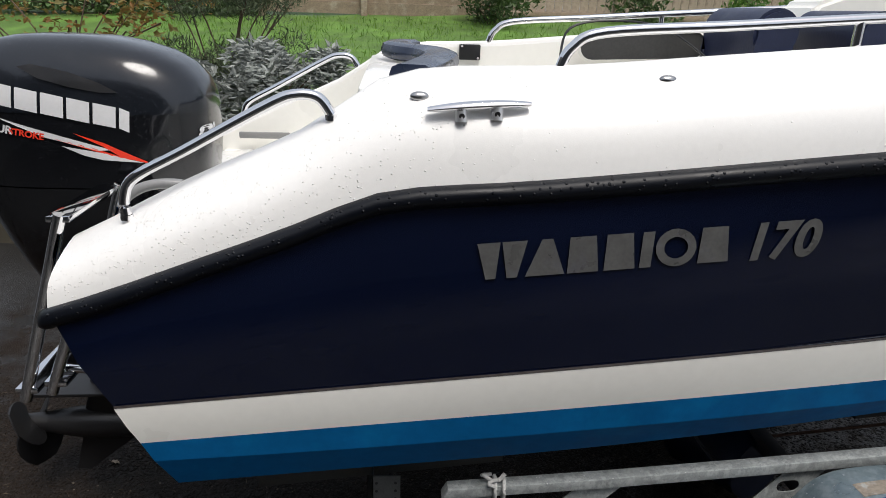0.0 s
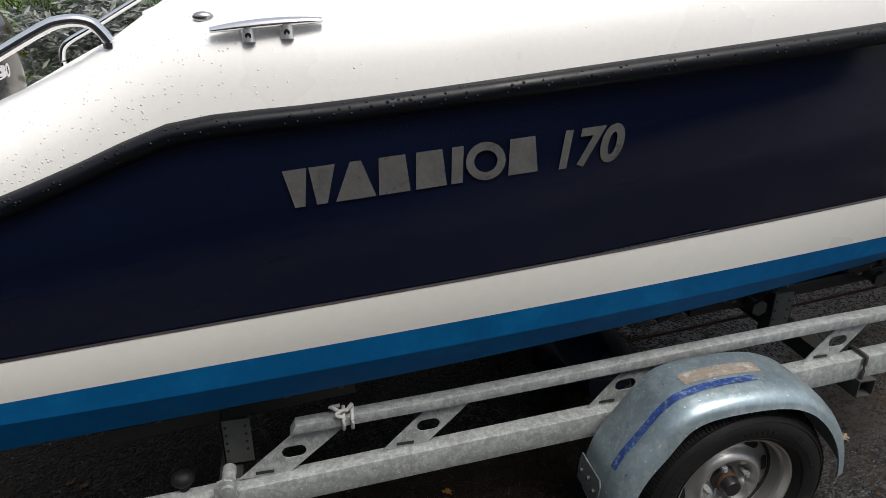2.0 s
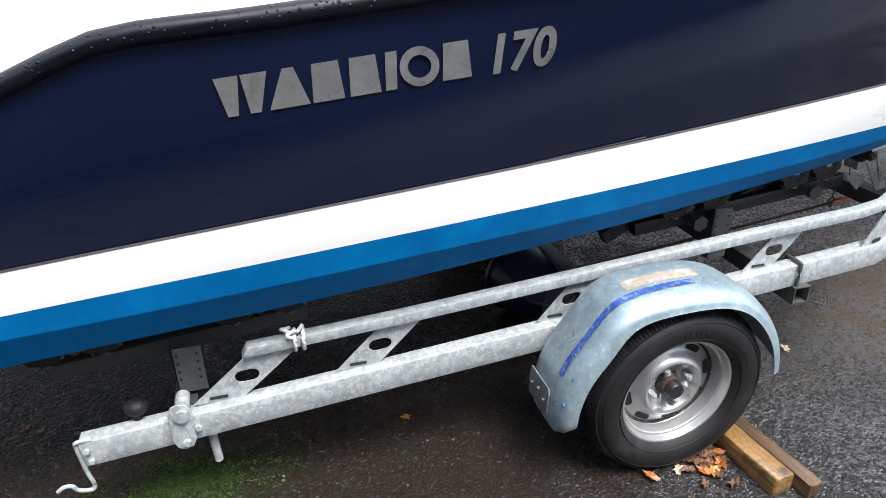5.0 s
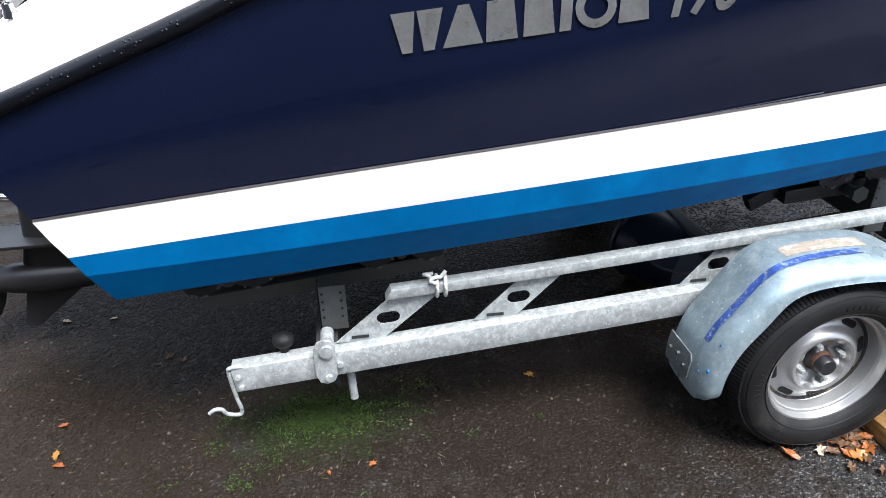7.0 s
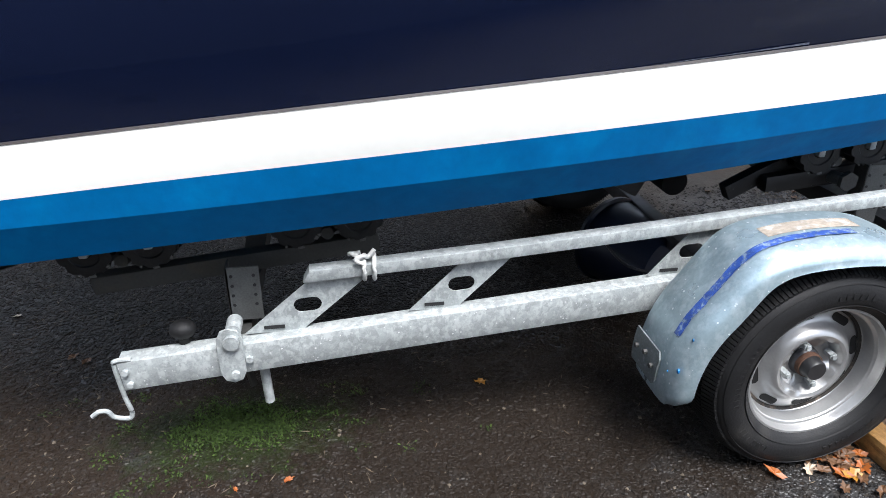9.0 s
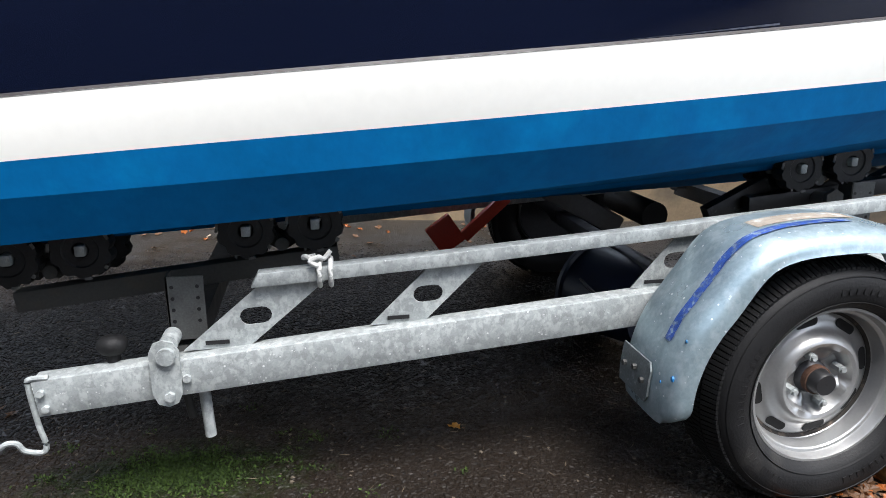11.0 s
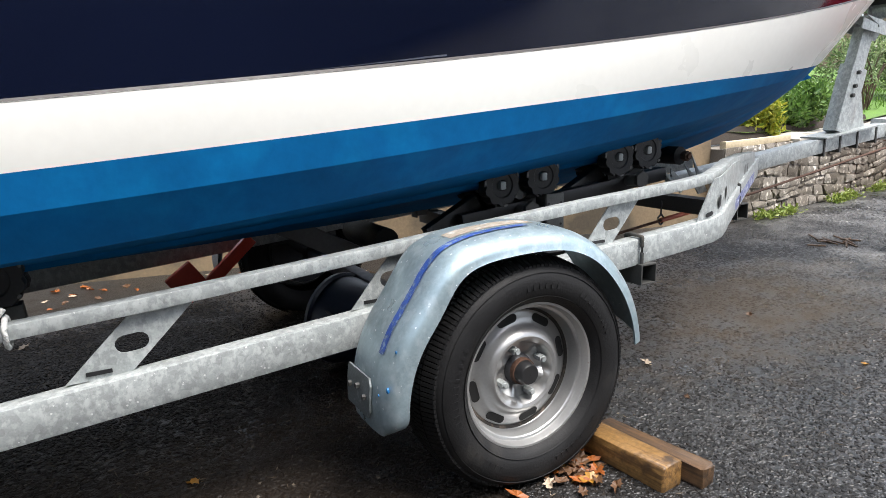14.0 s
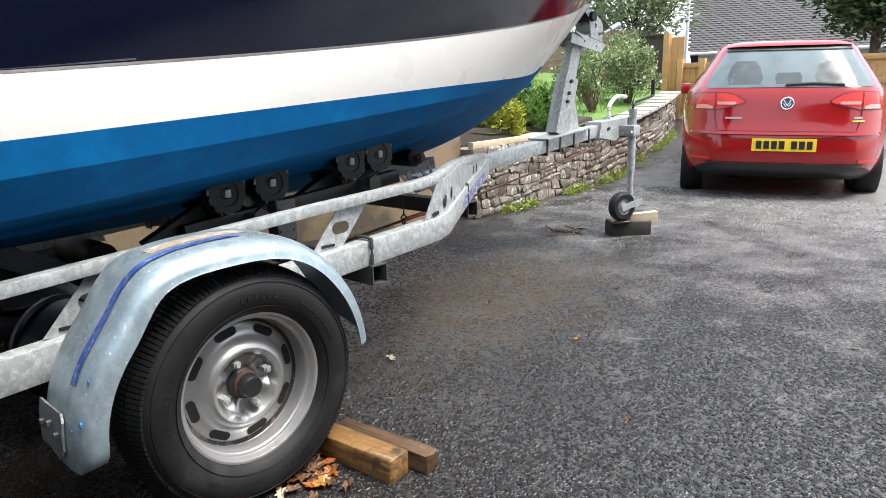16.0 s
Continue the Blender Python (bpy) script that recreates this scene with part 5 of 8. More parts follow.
# mooring cleat
STAINLESS = mat("satin stainless", (0.72, 0.72, 0.73), 0.32, metal=0.75, var=0.08)
for far in (False, True):
    bm = B()
    prof = circle(1, 12)
    rings = []
    for k in range(13):
        s = -1 + 2 * k / 12
        r = 0.0118 * (1 - 0.45 * abs(s) ** 2.5)
        x = -1.2 + 0.111 * s
        rings.append([bm.verts.new((x, side(0.186, far) + a * r * 1.5, 1.583 + 0.008 * s - 0.004 * s * s + b * r * 0.85)) for a, b in prof])
    for a, b in zip(rings, rings[1:]):
        for k in range(12):
            bm.faces.new((a[k], a[(k + 1) % 12], b[(k + 1) % 12], b[k]))
    bm.faces.new(rings[0])
    bm.faces.new(rings[-1][::-1])
    cl = onboat("mooring_cleat", bm, CHROME, "chromed horn cleat")
    for x in (-1.238, -1.162):
        bm = B()
        z = 1.583 + (x + 1.2) * 0.07
        cyl(bm, (x, side(0.186, far), z), (x, side(0.181, far), z - 0.034), 0.0135, 14)
        onboat("cleat_post", bm, STAINLESS, parent=cl)
        bm = B()
        cyl(bm, (x, side(0.1695, far), z - 0.02), (x, side(0.175, far), z - 0.02), 0.0062, 12)
        onboat("post_hole", bm, BLACK, parent=cl)
    for x, z in ((-1.326, 1.592), (-0.774, 1.641), (-0.28, 1.684)):
        bm = B()
        m = Matrix.Translation((x, side(0.238, far), z)) @ Matrix.Rotation(radians(55 if not far else -55), 4, "X")
        bmesh.ops.create_uvsphere(bm, u_segments=20, v_segments=10, radius=1, matrix=m @ Matrix.Diagonal((0.021, 0.011, 0.009, 1)))
        vt = onboat("tank_vent", bm, mat("dull stainless", (0.42, 0.42, 0.42), 0.3, metal=1.0), "small oval chrome vent")
        bm = B()
        for k in (-0.007, 0, 0.007):
            bmesh.ops.create_uvsphere(bm, u_segments=8, v_segments=6, radius=0.0022, matrix=m @ Matrix.Translation((k, 0, 0.006)))
        onboat("vent_hole", bm, BLACK, parent=vt)
# stern well, bulkhead, padded coaming
bm = B()
box(bm, -2.06, -1.4, 0.34, 1.52, 1.17, 1.21, 0.01)
onboat("splash_well", bm, DECK, "white moulded splash well floor")
bm = B()
box(bm, -1.47, -1.24, 0.34, 1.5, 1.02, 1.6, 0.03)
onboat("aft_bulkhead", bm, DECK, "white moulded bulkhead behind the cockpit")
bm = B()
box(bm, -1.99, -1.79, 1.455, 1.47, 1.262, 1.288, 0.006)
onboat("well_slot", bm, mat("grey recess", (0.24, 0.24, 0.235), 0.5), "grey recessed grab slot")
bm = B()
path = [(-1.34, 0.36, 1.622), (-1.3, 0.5, 1.625), (-1.26, 0.68, 1.628), (-1.24, 0.85, 1.63), (-1.27, 0.98, 1.632), (-1.34, 1.08, 1.634), (-1.37, 1.2, 1.636), (-1.33, 1.36, 1.636)]
sweep(bm, smooth_line(path, 5), rrect(0.11, 0.055, 0.024))
onboat("padded_coaming", bm, CUSHION, "grey-blue padded cushion in an S curve, wet")
bm = B()
box(bm, -1.12, -1.035, 1.498, 1.52, 1.585, 1.645, 0.006)
sk = onboat("rod_socket", bm, BLACK, "black plastic socket screwed to the coaming")
bm = B()
for dx, dz in ((-1.11, 1.648), (-1.045, 1.603)):
    cyl(bm, (dx, 1.495, dz - 0.01), (dx, 1.5, dz - 0.01), 0.005, 10)
onboat("screw_head", bm, CHROME, parent=sk)


def capsule(cx, cz, hl, r, k=8):
    return [(cx + s * hl + r * math.cos(radians(a + 180 * i / k)), cz + r * math.sin(radians(a + 180 * i / k))) for s, a in ((1, -90), (-1, 90)) for i in range(k + 1)]


bm = B()
ra, rb = [[bm.verts.new((x, 1.47 if n else 1.477, z + 0.04 * (x + 0.39))) for x, z in capsule(-0.385, 1.66, 0.205, r)] for n, r in enumerate((0.062, 0.05))]
for i in range(len(ra)):
    bm.faces.new((ra[i], ra[(i + 1) % len(ra)], rb[(i + 1) % len(ra)], rb[i]))
pk = onboat("side_pocket", bm, WHITE, "oblong white-rimmed opening of a side pocket")
# flat dark sheet that paints the shade inside the pocket
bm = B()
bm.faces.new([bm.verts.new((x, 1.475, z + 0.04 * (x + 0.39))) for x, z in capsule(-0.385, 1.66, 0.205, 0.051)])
onboat("pocket_inside", bm, mat("painted pocket shade", (0.05, 0.05, 0.048), 0.6, var=0.3, scale=6), parent=pk)
bm = B()
tube(bm, smooth_line([(-1.0, 0.33, 1.66), (-0.97, 0.38, 1.74), (-0.85, 0.4, 1.76), (-0.7, 0.45, 1.74), (-0.5, 0.55, 1.64)]), 0.003, 6)
onboat("cable", bm, BLACK, "thin black cable over the hand rail")
# seats with rolled backs, console
for x, y0, y1 in ((-0.095, 1.0, 1.4), (0.2, 0.9, 1.3)):
    bm = B()
    prof = [(-0.075, 1.3), (-0.07, 1.5), (-0.075, 1.66), (-0.09, 1.72)] + [(-0.012 + 0.08 * math.cos(radians(a)), 1.735 + 0.078 * math.sin(radians(a))) for a in range(165, -50, -12)] + [(0.02, 1.63), (0.01, 1.5), (0.01, 1.3)]
    a = [bm.verts.new((x + px, y0, pz)) for px, pz in prof]
    b = [bm.verts.new((x + px, y1, pz)) for px, pz in prof]
    for k in range(len(prof)):
        bm.faces.new((a[k], a[(k + 1) % len(prof)], b[(k + 1) % len(prof)], b[k]))
    bm.faces.new(a)
    bm.faces.new(b[::-1])
    bmesh.ops.bevel(bm, geom=[e for e in bm.edges if abs(e.verts[0].co.y - e.verts[1].co.y) < 1e-5], offset=0.012, segments=2, affect="EDGES")
    onboat("seat_back", bm, SEAT, "navy vinyl seat back with a rolled top")
    bm = B()
    box(bm, x - 0.02, x + 0.42, y0, y1, 1.24, 1.36, 0.03)
    onboat("seat_base", bm, SEAT)
    bm = B()
    cyl(bm, (x + 0.2, (y0 + y1) / 2, 1.02), (x + 0.2, (y0 + y1) / 2, 1.26), 0.04, 14)
    onboat("seat_pedestal", bm, GALV)
bm = B()
vs = plate(bm, [(0.1, 1.66), (0.2, 1.84), (0.45, 1.93), (0.75, 1.98), (0.95, 1.7), (0.95, 1.05), (0.55, 1.05), (0.4, 1.4)], 1.3, 1.55)
bmesh.ops.bevel(bm, geom=[e for e in bm.edges if len(e.link_faces) == 2 and e.calc_face_angle(0) > 0.6], offset=0.02, segments=3, affect="EDGES")
onboat("console", bm, WHITE, "white moulded console")
# boarding ladder over the stern
for n, (y, dx) in enumerate(((0.33, 0.0), (0.62, 0.03))):
    bm = B()
    tube(bm, [(-2.168 + dx, y, 1.285), (-2.33 + dx, y, 0.78)], 0.0155, 14)
    tube(bm, [(-2.105 + dx, y, 1.2), (-2.262 + dx, y, 0.8)], 0.0145, 14)
    onboat("boarding_ladder", bm, CHROME, "folded stainless boarding ladder")
for x, z in ((-2.172, 1.275), (-2.32, 0.81), (-2.245, 0.83)):
    bm = B()
    box(bm, x - 0.028, x + 0.028, 0.32, 0.64, z - 0.008, z + 0.008, 0.004)
    onboat("ladder_step", bm, CHROME)
for y in (0.36, 0.6):
    bm = B()
    cyl(bm, (-2.25, y, 0.86), (-1.99, y, 0.83), 0.012, 10)
    onboat("ladder_stay", bm, CHROME)
# small amber-black tank hose loop beside the near rail
bm = B()
tube(bm, smooth_line([(-2.02, 0.42, 1.21), (-2.06, 0.42, 1.28), (-2.0, 0.43, 1.33), (-1.9, 0.44, 1.33), (-1.84, 0.46, 1.26)]), 0.013, 10)
onboat("hose_loop", bm, mat("grey hose", (0.25, 0.25, 0.25), 0.4), "grey hose looping over the stern")

# ---- outboard engine ----
engine = thing("outboard_engine", "black outboard engine with white lettering and red flash", "outboard engine", at=(-2.3, YC, 0.3))
EOFF = Matrix.Translation((2.3, -YC, -0.3))


def onengine(name, bm, material, label="", parent=None, smooth=True, angle=40):
    bmesh.ops.transform(bm, matrix=EOFF, verts=bm.verts)
    return part(name, bm, material, parent or engine, label, smooth, angle)


LV = [(0.7, -2.46, -2.14, 0.075), (0.85, -2.5, -2.08, 0.12), (0.98, -2.56, -2.02, 0.165), (1.06, -2.59, -1.99, 0.19), (1.15, -2.62, -1.965, 0.208), (1.25, -2.635, -1.95, 0.217), (1.36, -2.64, -1.937, 0.22), (1.45, -2.64, -1.937, 0.22), (1.5, -2.635, -1.942, 0.217), (1.55, -2.625, -1.965, 0.208), (1.59, -2.61, -2.0, 0.194), (1.625, -2.58, -2.06, 0.17), (1.65, -2.54, -2.14, 0.138), (1.664, -2.48, -2.22, 0.1), (1.668, -2.42, -2.29, 0.05)]


def cowl_ring(z, grow=0.0):
    zs = [r[0] for r in LV]
    a = float(np.interp(z, zs, [r[1] for r in LV])) - grow
    b = float(np.interp(z, zs, [r[2] for r in LV])) + grow
    w = float(np.interp(z, zs, [r[3] for r in LV])) + grow
    out = []
    for k in range(56):
        t = 2 * math.pi * k / 56
        c, s = math.cos(t), math.sin(t)
        e = 0.62
        out.append(Vector(((a + b) / 2 + (b - a) / 2 * math.copysign(abs(c) ** e, c), YC + w * math.copysign(abs(s) ** e, s), z)))
    return out


def stack(levels, grow=0.0, cap=True):
    bm = B()
    rs = [[bm.verts.new(p) for p in cowl_ring(z, grow)] for z in levels]
    for a, b in zip(rs, rs[1:]):
        for k in range(56):
            bm.faces.new((a[k], a[(k + 1) % 56], b[(k + 1) % 56], b[k]))
    if cap:
        bm.faces.new(rs[0])
        bm.faces.new(rs[-1])
    return bm


onengine("lower_cowl", stack([0.7, 0.78, 0.85, 0.92, 0.98, 1.02, 1.06, 1.1, 1.15, 1.2, 1.243]), COWL, "matt black lower engine cover")
onengine("upper_cowl", stack([1.247, 1.3, 1.36, 1.42, 1.465]), COWL, "glossy black engine cowling")
onengine("cowl_cap", stack([1.462, 1.468, 1.5, 1.525, 1.55, 1.57, 1.59, 1.61, 1.625, 1.64, 1.65, 1.658, 1.664, 1.668], 0.003), wet(mat("grey-black engine paint", (0.008, 0.01, 0.014), 0.17, var=0.2, coat=0.25, spec=0.6), 150, 0.3, 0.001), "glossy dark grey top of the cowling")

def cowl_y(x, z):
    zs = [r[0] for r in LV]
    a = float(np.interp(z, zs, [r[1] for r in LV]))
    b = float(np.interp(z, zs, [r[2] for r in LV]))
    w = float(np.interp(z, zs, [r[3] for r in LV]))
    u = min(0.9999, abs((x - (a + b) / 2) / ((b - a) / 2)))
    return YC - w * (1 - u ** (1 / 0.31)) ** 0.31


def sticker(name, pts, mtl, label="", out=0.004):
    bm = B()
    vs = [bm.verts.new((x, 0, z)) for x, z in pts]
    bm.faces.new(vs)
    bmesh.ops.triangulate(bm, faces=bm.faces)
    bmesh.ops.subdivide_edges(bm, edges=bm.edges, cuts=3, use_grid_fill=True)
    for v in bm.verts:
        v.co.y = cowl_y(v.co.x, v.co.z) - out
    return onengine(name, bm, mtl, label)


sticker("air_intake", [(-2.146, 1.522), (-2.2, 1.55), (-2.28, 1.576), (-2.38, 1.594), (-2.415, 1.586), (-2.36, 1.557), (-2.28, 1.536), (-2.2, 1.523)], BLACK, "dark almond-shaped air intake", 0.008)
# maker's word as plain blocks, then the flash below it
for k in range(6):
    x0 = -2.5 + k * 0.069
    w = 0.06 if k < 5 else 0.026
    z = 1.487 - k * 0.0125
    sticker("letter_block", [(x0, z), (x0 + w, z - 0.012), (x0 + w + 0.006, z + 0.046), (x0 + 0.006, z + 0.058)], LETTER)
sticker("white_flash", [(-2.5, 1.452), (-2.3, 1.395), (-2.18, 1.362), (-2.22, 1.36), (-2.36, 1.395)], LETTER)
sticker("white_flash", [(-2.32, 1.372), (-2.2, 1.352), (-2.1, 1.325), (-2.21, 1.333), (-2.26, 1.345)], LETTER)
sticker("red_flash", [(-2.285, 1.41), (-2.2, 1.382), (-2.07, 1.318), (-2.16, 1.342), (-2.205, 1.372)], ORANGE)
sticker("red_flash", [(-2.36, 1.397), (-2.24, 1.37), (-2.12, 1.33), (-2.2, 1.35)], ORANGE)
for body, x0, mtl in (("FOUR", -2.535, LETTER), ("STROKE", -2.46, ORANGE)):
    bm = text_mesh(body, 0.032 if body == "FOUR" else 0.026, 0.25, 0.0)
    for v in bm.verts:
        x, z = x0 + v.co.x, 1.415 + v.co.y - (x0 + v.co.x + 2.535) * 0.16
        v.co = Vector((x, cowl_y(x, z) - 0.004, z))
    onengine("small_lettering", bm, mtl, smooth=False)
bm = text_mesh("80", 0.05, 0.1, 0.0)
for v in bm.verts:
    x, z = -1.962 + v.co.x, 1.385 + v.co.y
    x2 = min(x, -1.939)
    v.co = Vector((x2 + 0.002, cowl_y(x2, z) + max(0, x - x2) * 1.2 - 0.003, z))
onengine("power_number", bm, LETTER, smooth=False)
bm = B()
rs = []
for z, x0, x1, w in ((1.0, -2.42, -2.08, 0.09), (0.85, -2.43, -2.16, 0.065), (0.6, -2.44, -2.22, 0.045), (0.46, -2.46, -2.24, 0.035), (0.33, -2.5, -2.22, 0.032)):
    rs.append([bm.verts.new(((x0 + x1) / 2 + (x1 - x0) / 2 * math.cos(2 * math.pi * k / 20), YC + w * math.sin(2 * math.pi * k / 20), z)) for k in range(20)])
for a, b in zip(rs, rs[1:]):
    for k in range(20):
        bm.faces.new((a[k], a[(k + 1) % 20], b[(k + 1) % 20], b[k]))
bm.faces.new(rs[0])
bm.faces.new(rs[-1])
onengine("drive_leg", bm, BLACK)
bm = B()
rs = []
for k in range(13):
    s = k / 12
    r = 0.062 * math.sin(math.pi * (0.06 + 0.8 * s)) ** 0.6
    rs.append([bm.verts.new((-2.16 - 0.46 * s, YC + r * math.cos(2 * math.pi * j / 18), 0.31 + r * math.sin(2 * math.pi * j / 18))) for j in range(18)])
for a, b in zip(rs, rs[1:]):
    for k in range(18):
        bm.faces.new((a[k], a[(k + 1) % 18], b[(k + 1) % 18], b[k]))
bm.faces.new(rs[0])
bm.faces.new(rs[-1])
onengine("gearcase", bm, BLACK)
bm = B()
plate(bm, [(-2.28, 0.28), (-2.5, 0.28), (-2.55, 0.11), (-2.5, 0.105), (-2.42, 0.17)], YC - 0.008, YC + 0.008)
onengine("skeg", bm, BLACK, smooth=False)
bm = B()
box(bm, -2.62, -2.2, YC - 0.09, YC + 0.09, 0.465, 0.478, 0.004)
onengine("cavitation_plate", bm, BLACK)
bm = B()
cyl(bm, (-2.6, YC, 0.31), (-2.72, YC, 0.31), 0.04, 18, 0.03)
prop = onengine("propeller", bm, BLACK)
for k in range(3):
    bm = B()
    n = 7
    top = []
    for i in range(n):
        s = i / (n - 1)
        r = 0.035 + 0.135 * s
        wd = 0.085 * math.sin(math.pi * min(0.96, 0.25 + 0.62 * s))
        row = []
        for j in (-1, 0, 1):
            a = radians(120 * k + 30) + j * wd / max(r, 0.06)
            row.append((-2.665 + j * wd * 0.55, r, a))
        top.append(row)
    grid_ = [[bm.verts.new((x + t, YC + r * math.cos(a), 0.31 + r * math.sin(a))) for x, r, a in row] for t in (0,) for row in top]
    for a, b in zip(grid_, grid_[1:]):
        for j in range(2):
            bm.faces.new((a[j], a[j + 1], b[j + 1], b[j]))
    ex = bmesh.ops.extrude_face_region(bm, geom=list(bm.faces))
    bmesh.ops.translate(bm, verts=[g for g in ex["geom"] if isinstance(g, bmesh.types.BMVert)], vec=(0.006, 0, 0))
    onengine("propeller_blade", bm, BLACK, parent=prop)
bm = B()
box(bm, -2.2, -2.0, YC - 0.14, YC + 0.14, 0.8, 1.2, 0.02)
onengine("transom_bracket", bm, DARKSTEEL)
bm = B()
tube(bm, smooth_line([(-2.1, YC - 0.1, 0.62), (-1.98, YC - 0.25, 0.72), (-1.97, YC - 0.4, 0.74)]), 0.006, 6)
onengine("steering_cable", bm, BLACK)


# ---- garden and walls ----
rng = np.random.default_rng(4)
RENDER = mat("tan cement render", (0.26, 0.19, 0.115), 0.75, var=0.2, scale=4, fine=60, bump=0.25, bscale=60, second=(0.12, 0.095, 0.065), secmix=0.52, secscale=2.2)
# shade painted into the wall's aft part as a darker, ragged-edged patch
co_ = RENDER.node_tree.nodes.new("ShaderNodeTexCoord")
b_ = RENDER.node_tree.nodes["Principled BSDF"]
aft_shade, _ = ragged_patch(RENDER, co_, b_.inputs["Base Color"].links[0].from_socket, -4.4, 3.4, 4.6, 9.0, (0.042, 0.04, 0.028), 0.7, 1.6, 0.9)
RENDER.node_tree.links.new(aft_shade, b_.inputs["Base Color"])
MORTAR = mat("old mortar", (0.17, 0.15, 0.125), 0.9, var=0.3, scale=10, bump=0.4)
CAPST = mat("pale capping slab", (0.42, 0.39, 0.34), 0.7, var=0.25, scale=8, bump=0.3, second=(0.2, 0.18, 0.15), secmix=0.55, secscale=6)
LAWN = mat("lawn", (0.085, 0.165, 0.025), 0.7, var=0.5, scale=3, fine=90, bump=0.8, bscale=120, second=(0.1, 0.2, 0.03), secmix=0.5, secscale=1.5)
SOIL = mat("soil", (0.03, 0.022, 0.015), 0.9, var=0.4, scale=20, bump=0.6)
WALL_END = 3.32


def stone_mat():
    m = mat("rubble stone", (0.165, 0.152, 0.132), 0.75, var=0.45, scale=18, fine=90, bump=0.8, bscale=45, second=(0.52, 0.5, 0.46), secmix=0.56, secscale=22)
    N, L = m.node_tree.nodes, m.node_tree.links
    b = N["Principled BSDF"]
    oi = N.new("ShaderNodeObjectInfo")
    rp = N.new("ShaderNodeValToRGB")
    rp.color_ramp.elements[0].color, rp.color_ramp.elements[1].color = (0.4, 0.36, 0.31, 1), (1.45, 1.42, 1.38, 1)
    e = rp.color_ramp.elements.new(0.5)
    e.color = (0.95, 0.9, 0.83, 1)
    L.new(oi.outputs["Random"], rp.inputs[0])
    mx = N.new("ShaderNodeMix")
    mx.data_type, mx.blend_type = "RGBA", "MULTIPLY"
    mx.inputs[0].default_value = 1
    L.new(b.inputs["Base Color"].links[0].from_socket, mx.inputs[6])
    L.new(rp.outputs[0], mx.inputs[7])
    L.new(mx.outputs[2], b.inputs["Base Color"])
    return m


STONE = stone_mat()


def tan_y(x):
    return 2.2 + 0.203 * (WALL_END - x)


def stone_y(x):
    return 2.06 + 0.1 * (x - WALL_END) + 0.016 * (x - WALL_END) ** 2


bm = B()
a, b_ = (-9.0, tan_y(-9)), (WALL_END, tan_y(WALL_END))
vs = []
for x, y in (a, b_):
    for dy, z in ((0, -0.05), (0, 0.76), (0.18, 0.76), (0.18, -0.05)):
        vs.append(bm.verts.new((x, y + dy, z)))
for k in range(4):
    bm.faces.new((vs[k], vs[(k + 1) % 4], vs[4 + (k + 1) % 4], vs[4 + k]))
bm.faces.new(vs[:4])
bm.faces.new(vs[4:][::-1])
tagged(obj("wall_rendered", bm, RENDER, smooth=False), "low retaining wall in stained tan cement render, shade painted on its aft part", "garden wall", kind="structure")
# lawn sheet behind both walls, rising away from the drive
bm = B()
us = np.linspace(-16, 16, 33)
vv = [0.12, 0.5, 1, 2, 3, 4.5, 6, 8, 12, 30]
rows = []
for x in us:
    y0 = tan_y(x) if x < WALL_END else stone_y(x) + 0.15
    rows.append([bm.verts.new((x, y0 + v, (0.7 if x < WALL_END else 0.62 + rise(x) * 0.8) + (0.135 if x < WALL_END else 0.115) * min(v, 8.0) + 0.02 * math.sin(x * 2.1 + v))) for v in vv])
for p, q in zip(rows, rows[1:]):
    for k in range(len(vv) - 1):
        bm.faces.new((p[k], q[k], q[k + 1], p[k + 1]))
tagged(obj("garden_lawn", bm, LAWN), "green lawn rising behind the low wall", "lawn", kind="structure")


def lawn_z(x, y):
    y0 = tan_y(x) if x < WALL_END else stone_y(x) + 0.15
    return (0.7 if x < WALL_END else 0.62 + rise(x) * 0.8) + (0.135 if x < WALL_END else 0.115) * min(max(y - y0, 0), 8.0)


# rubble stone wall: core, stones, capping
bm = B()
vs = []
n = 12
prev = None
for k in range(n + 1):
    x = WALL_END + 7.9 * k / n
    y, g = stone_y(x), rise(x)
    ring = [bm.verts.new((x, y + dy, z)) for dy, z in ((0.022, g - 0.05), (0.022, g + 0.56), (0.3, g + 0.56), (0.3, g - 0.05))]
    if prev:
        for i in range(4):
            bm.faces.new((prev[i], prev[(i + 1) % 4], ring[(i + 1) % 4], ring[i]))
    else:
        bm.faces.new(ring)
    prev = ring
bm.faces.new(prev[::-1])
wall_stone = tagged(obj("wall_stone", bm, MORTAR, smooth=False), "low wall of brown and pale rubble stone", "garden wall", kind="structure")


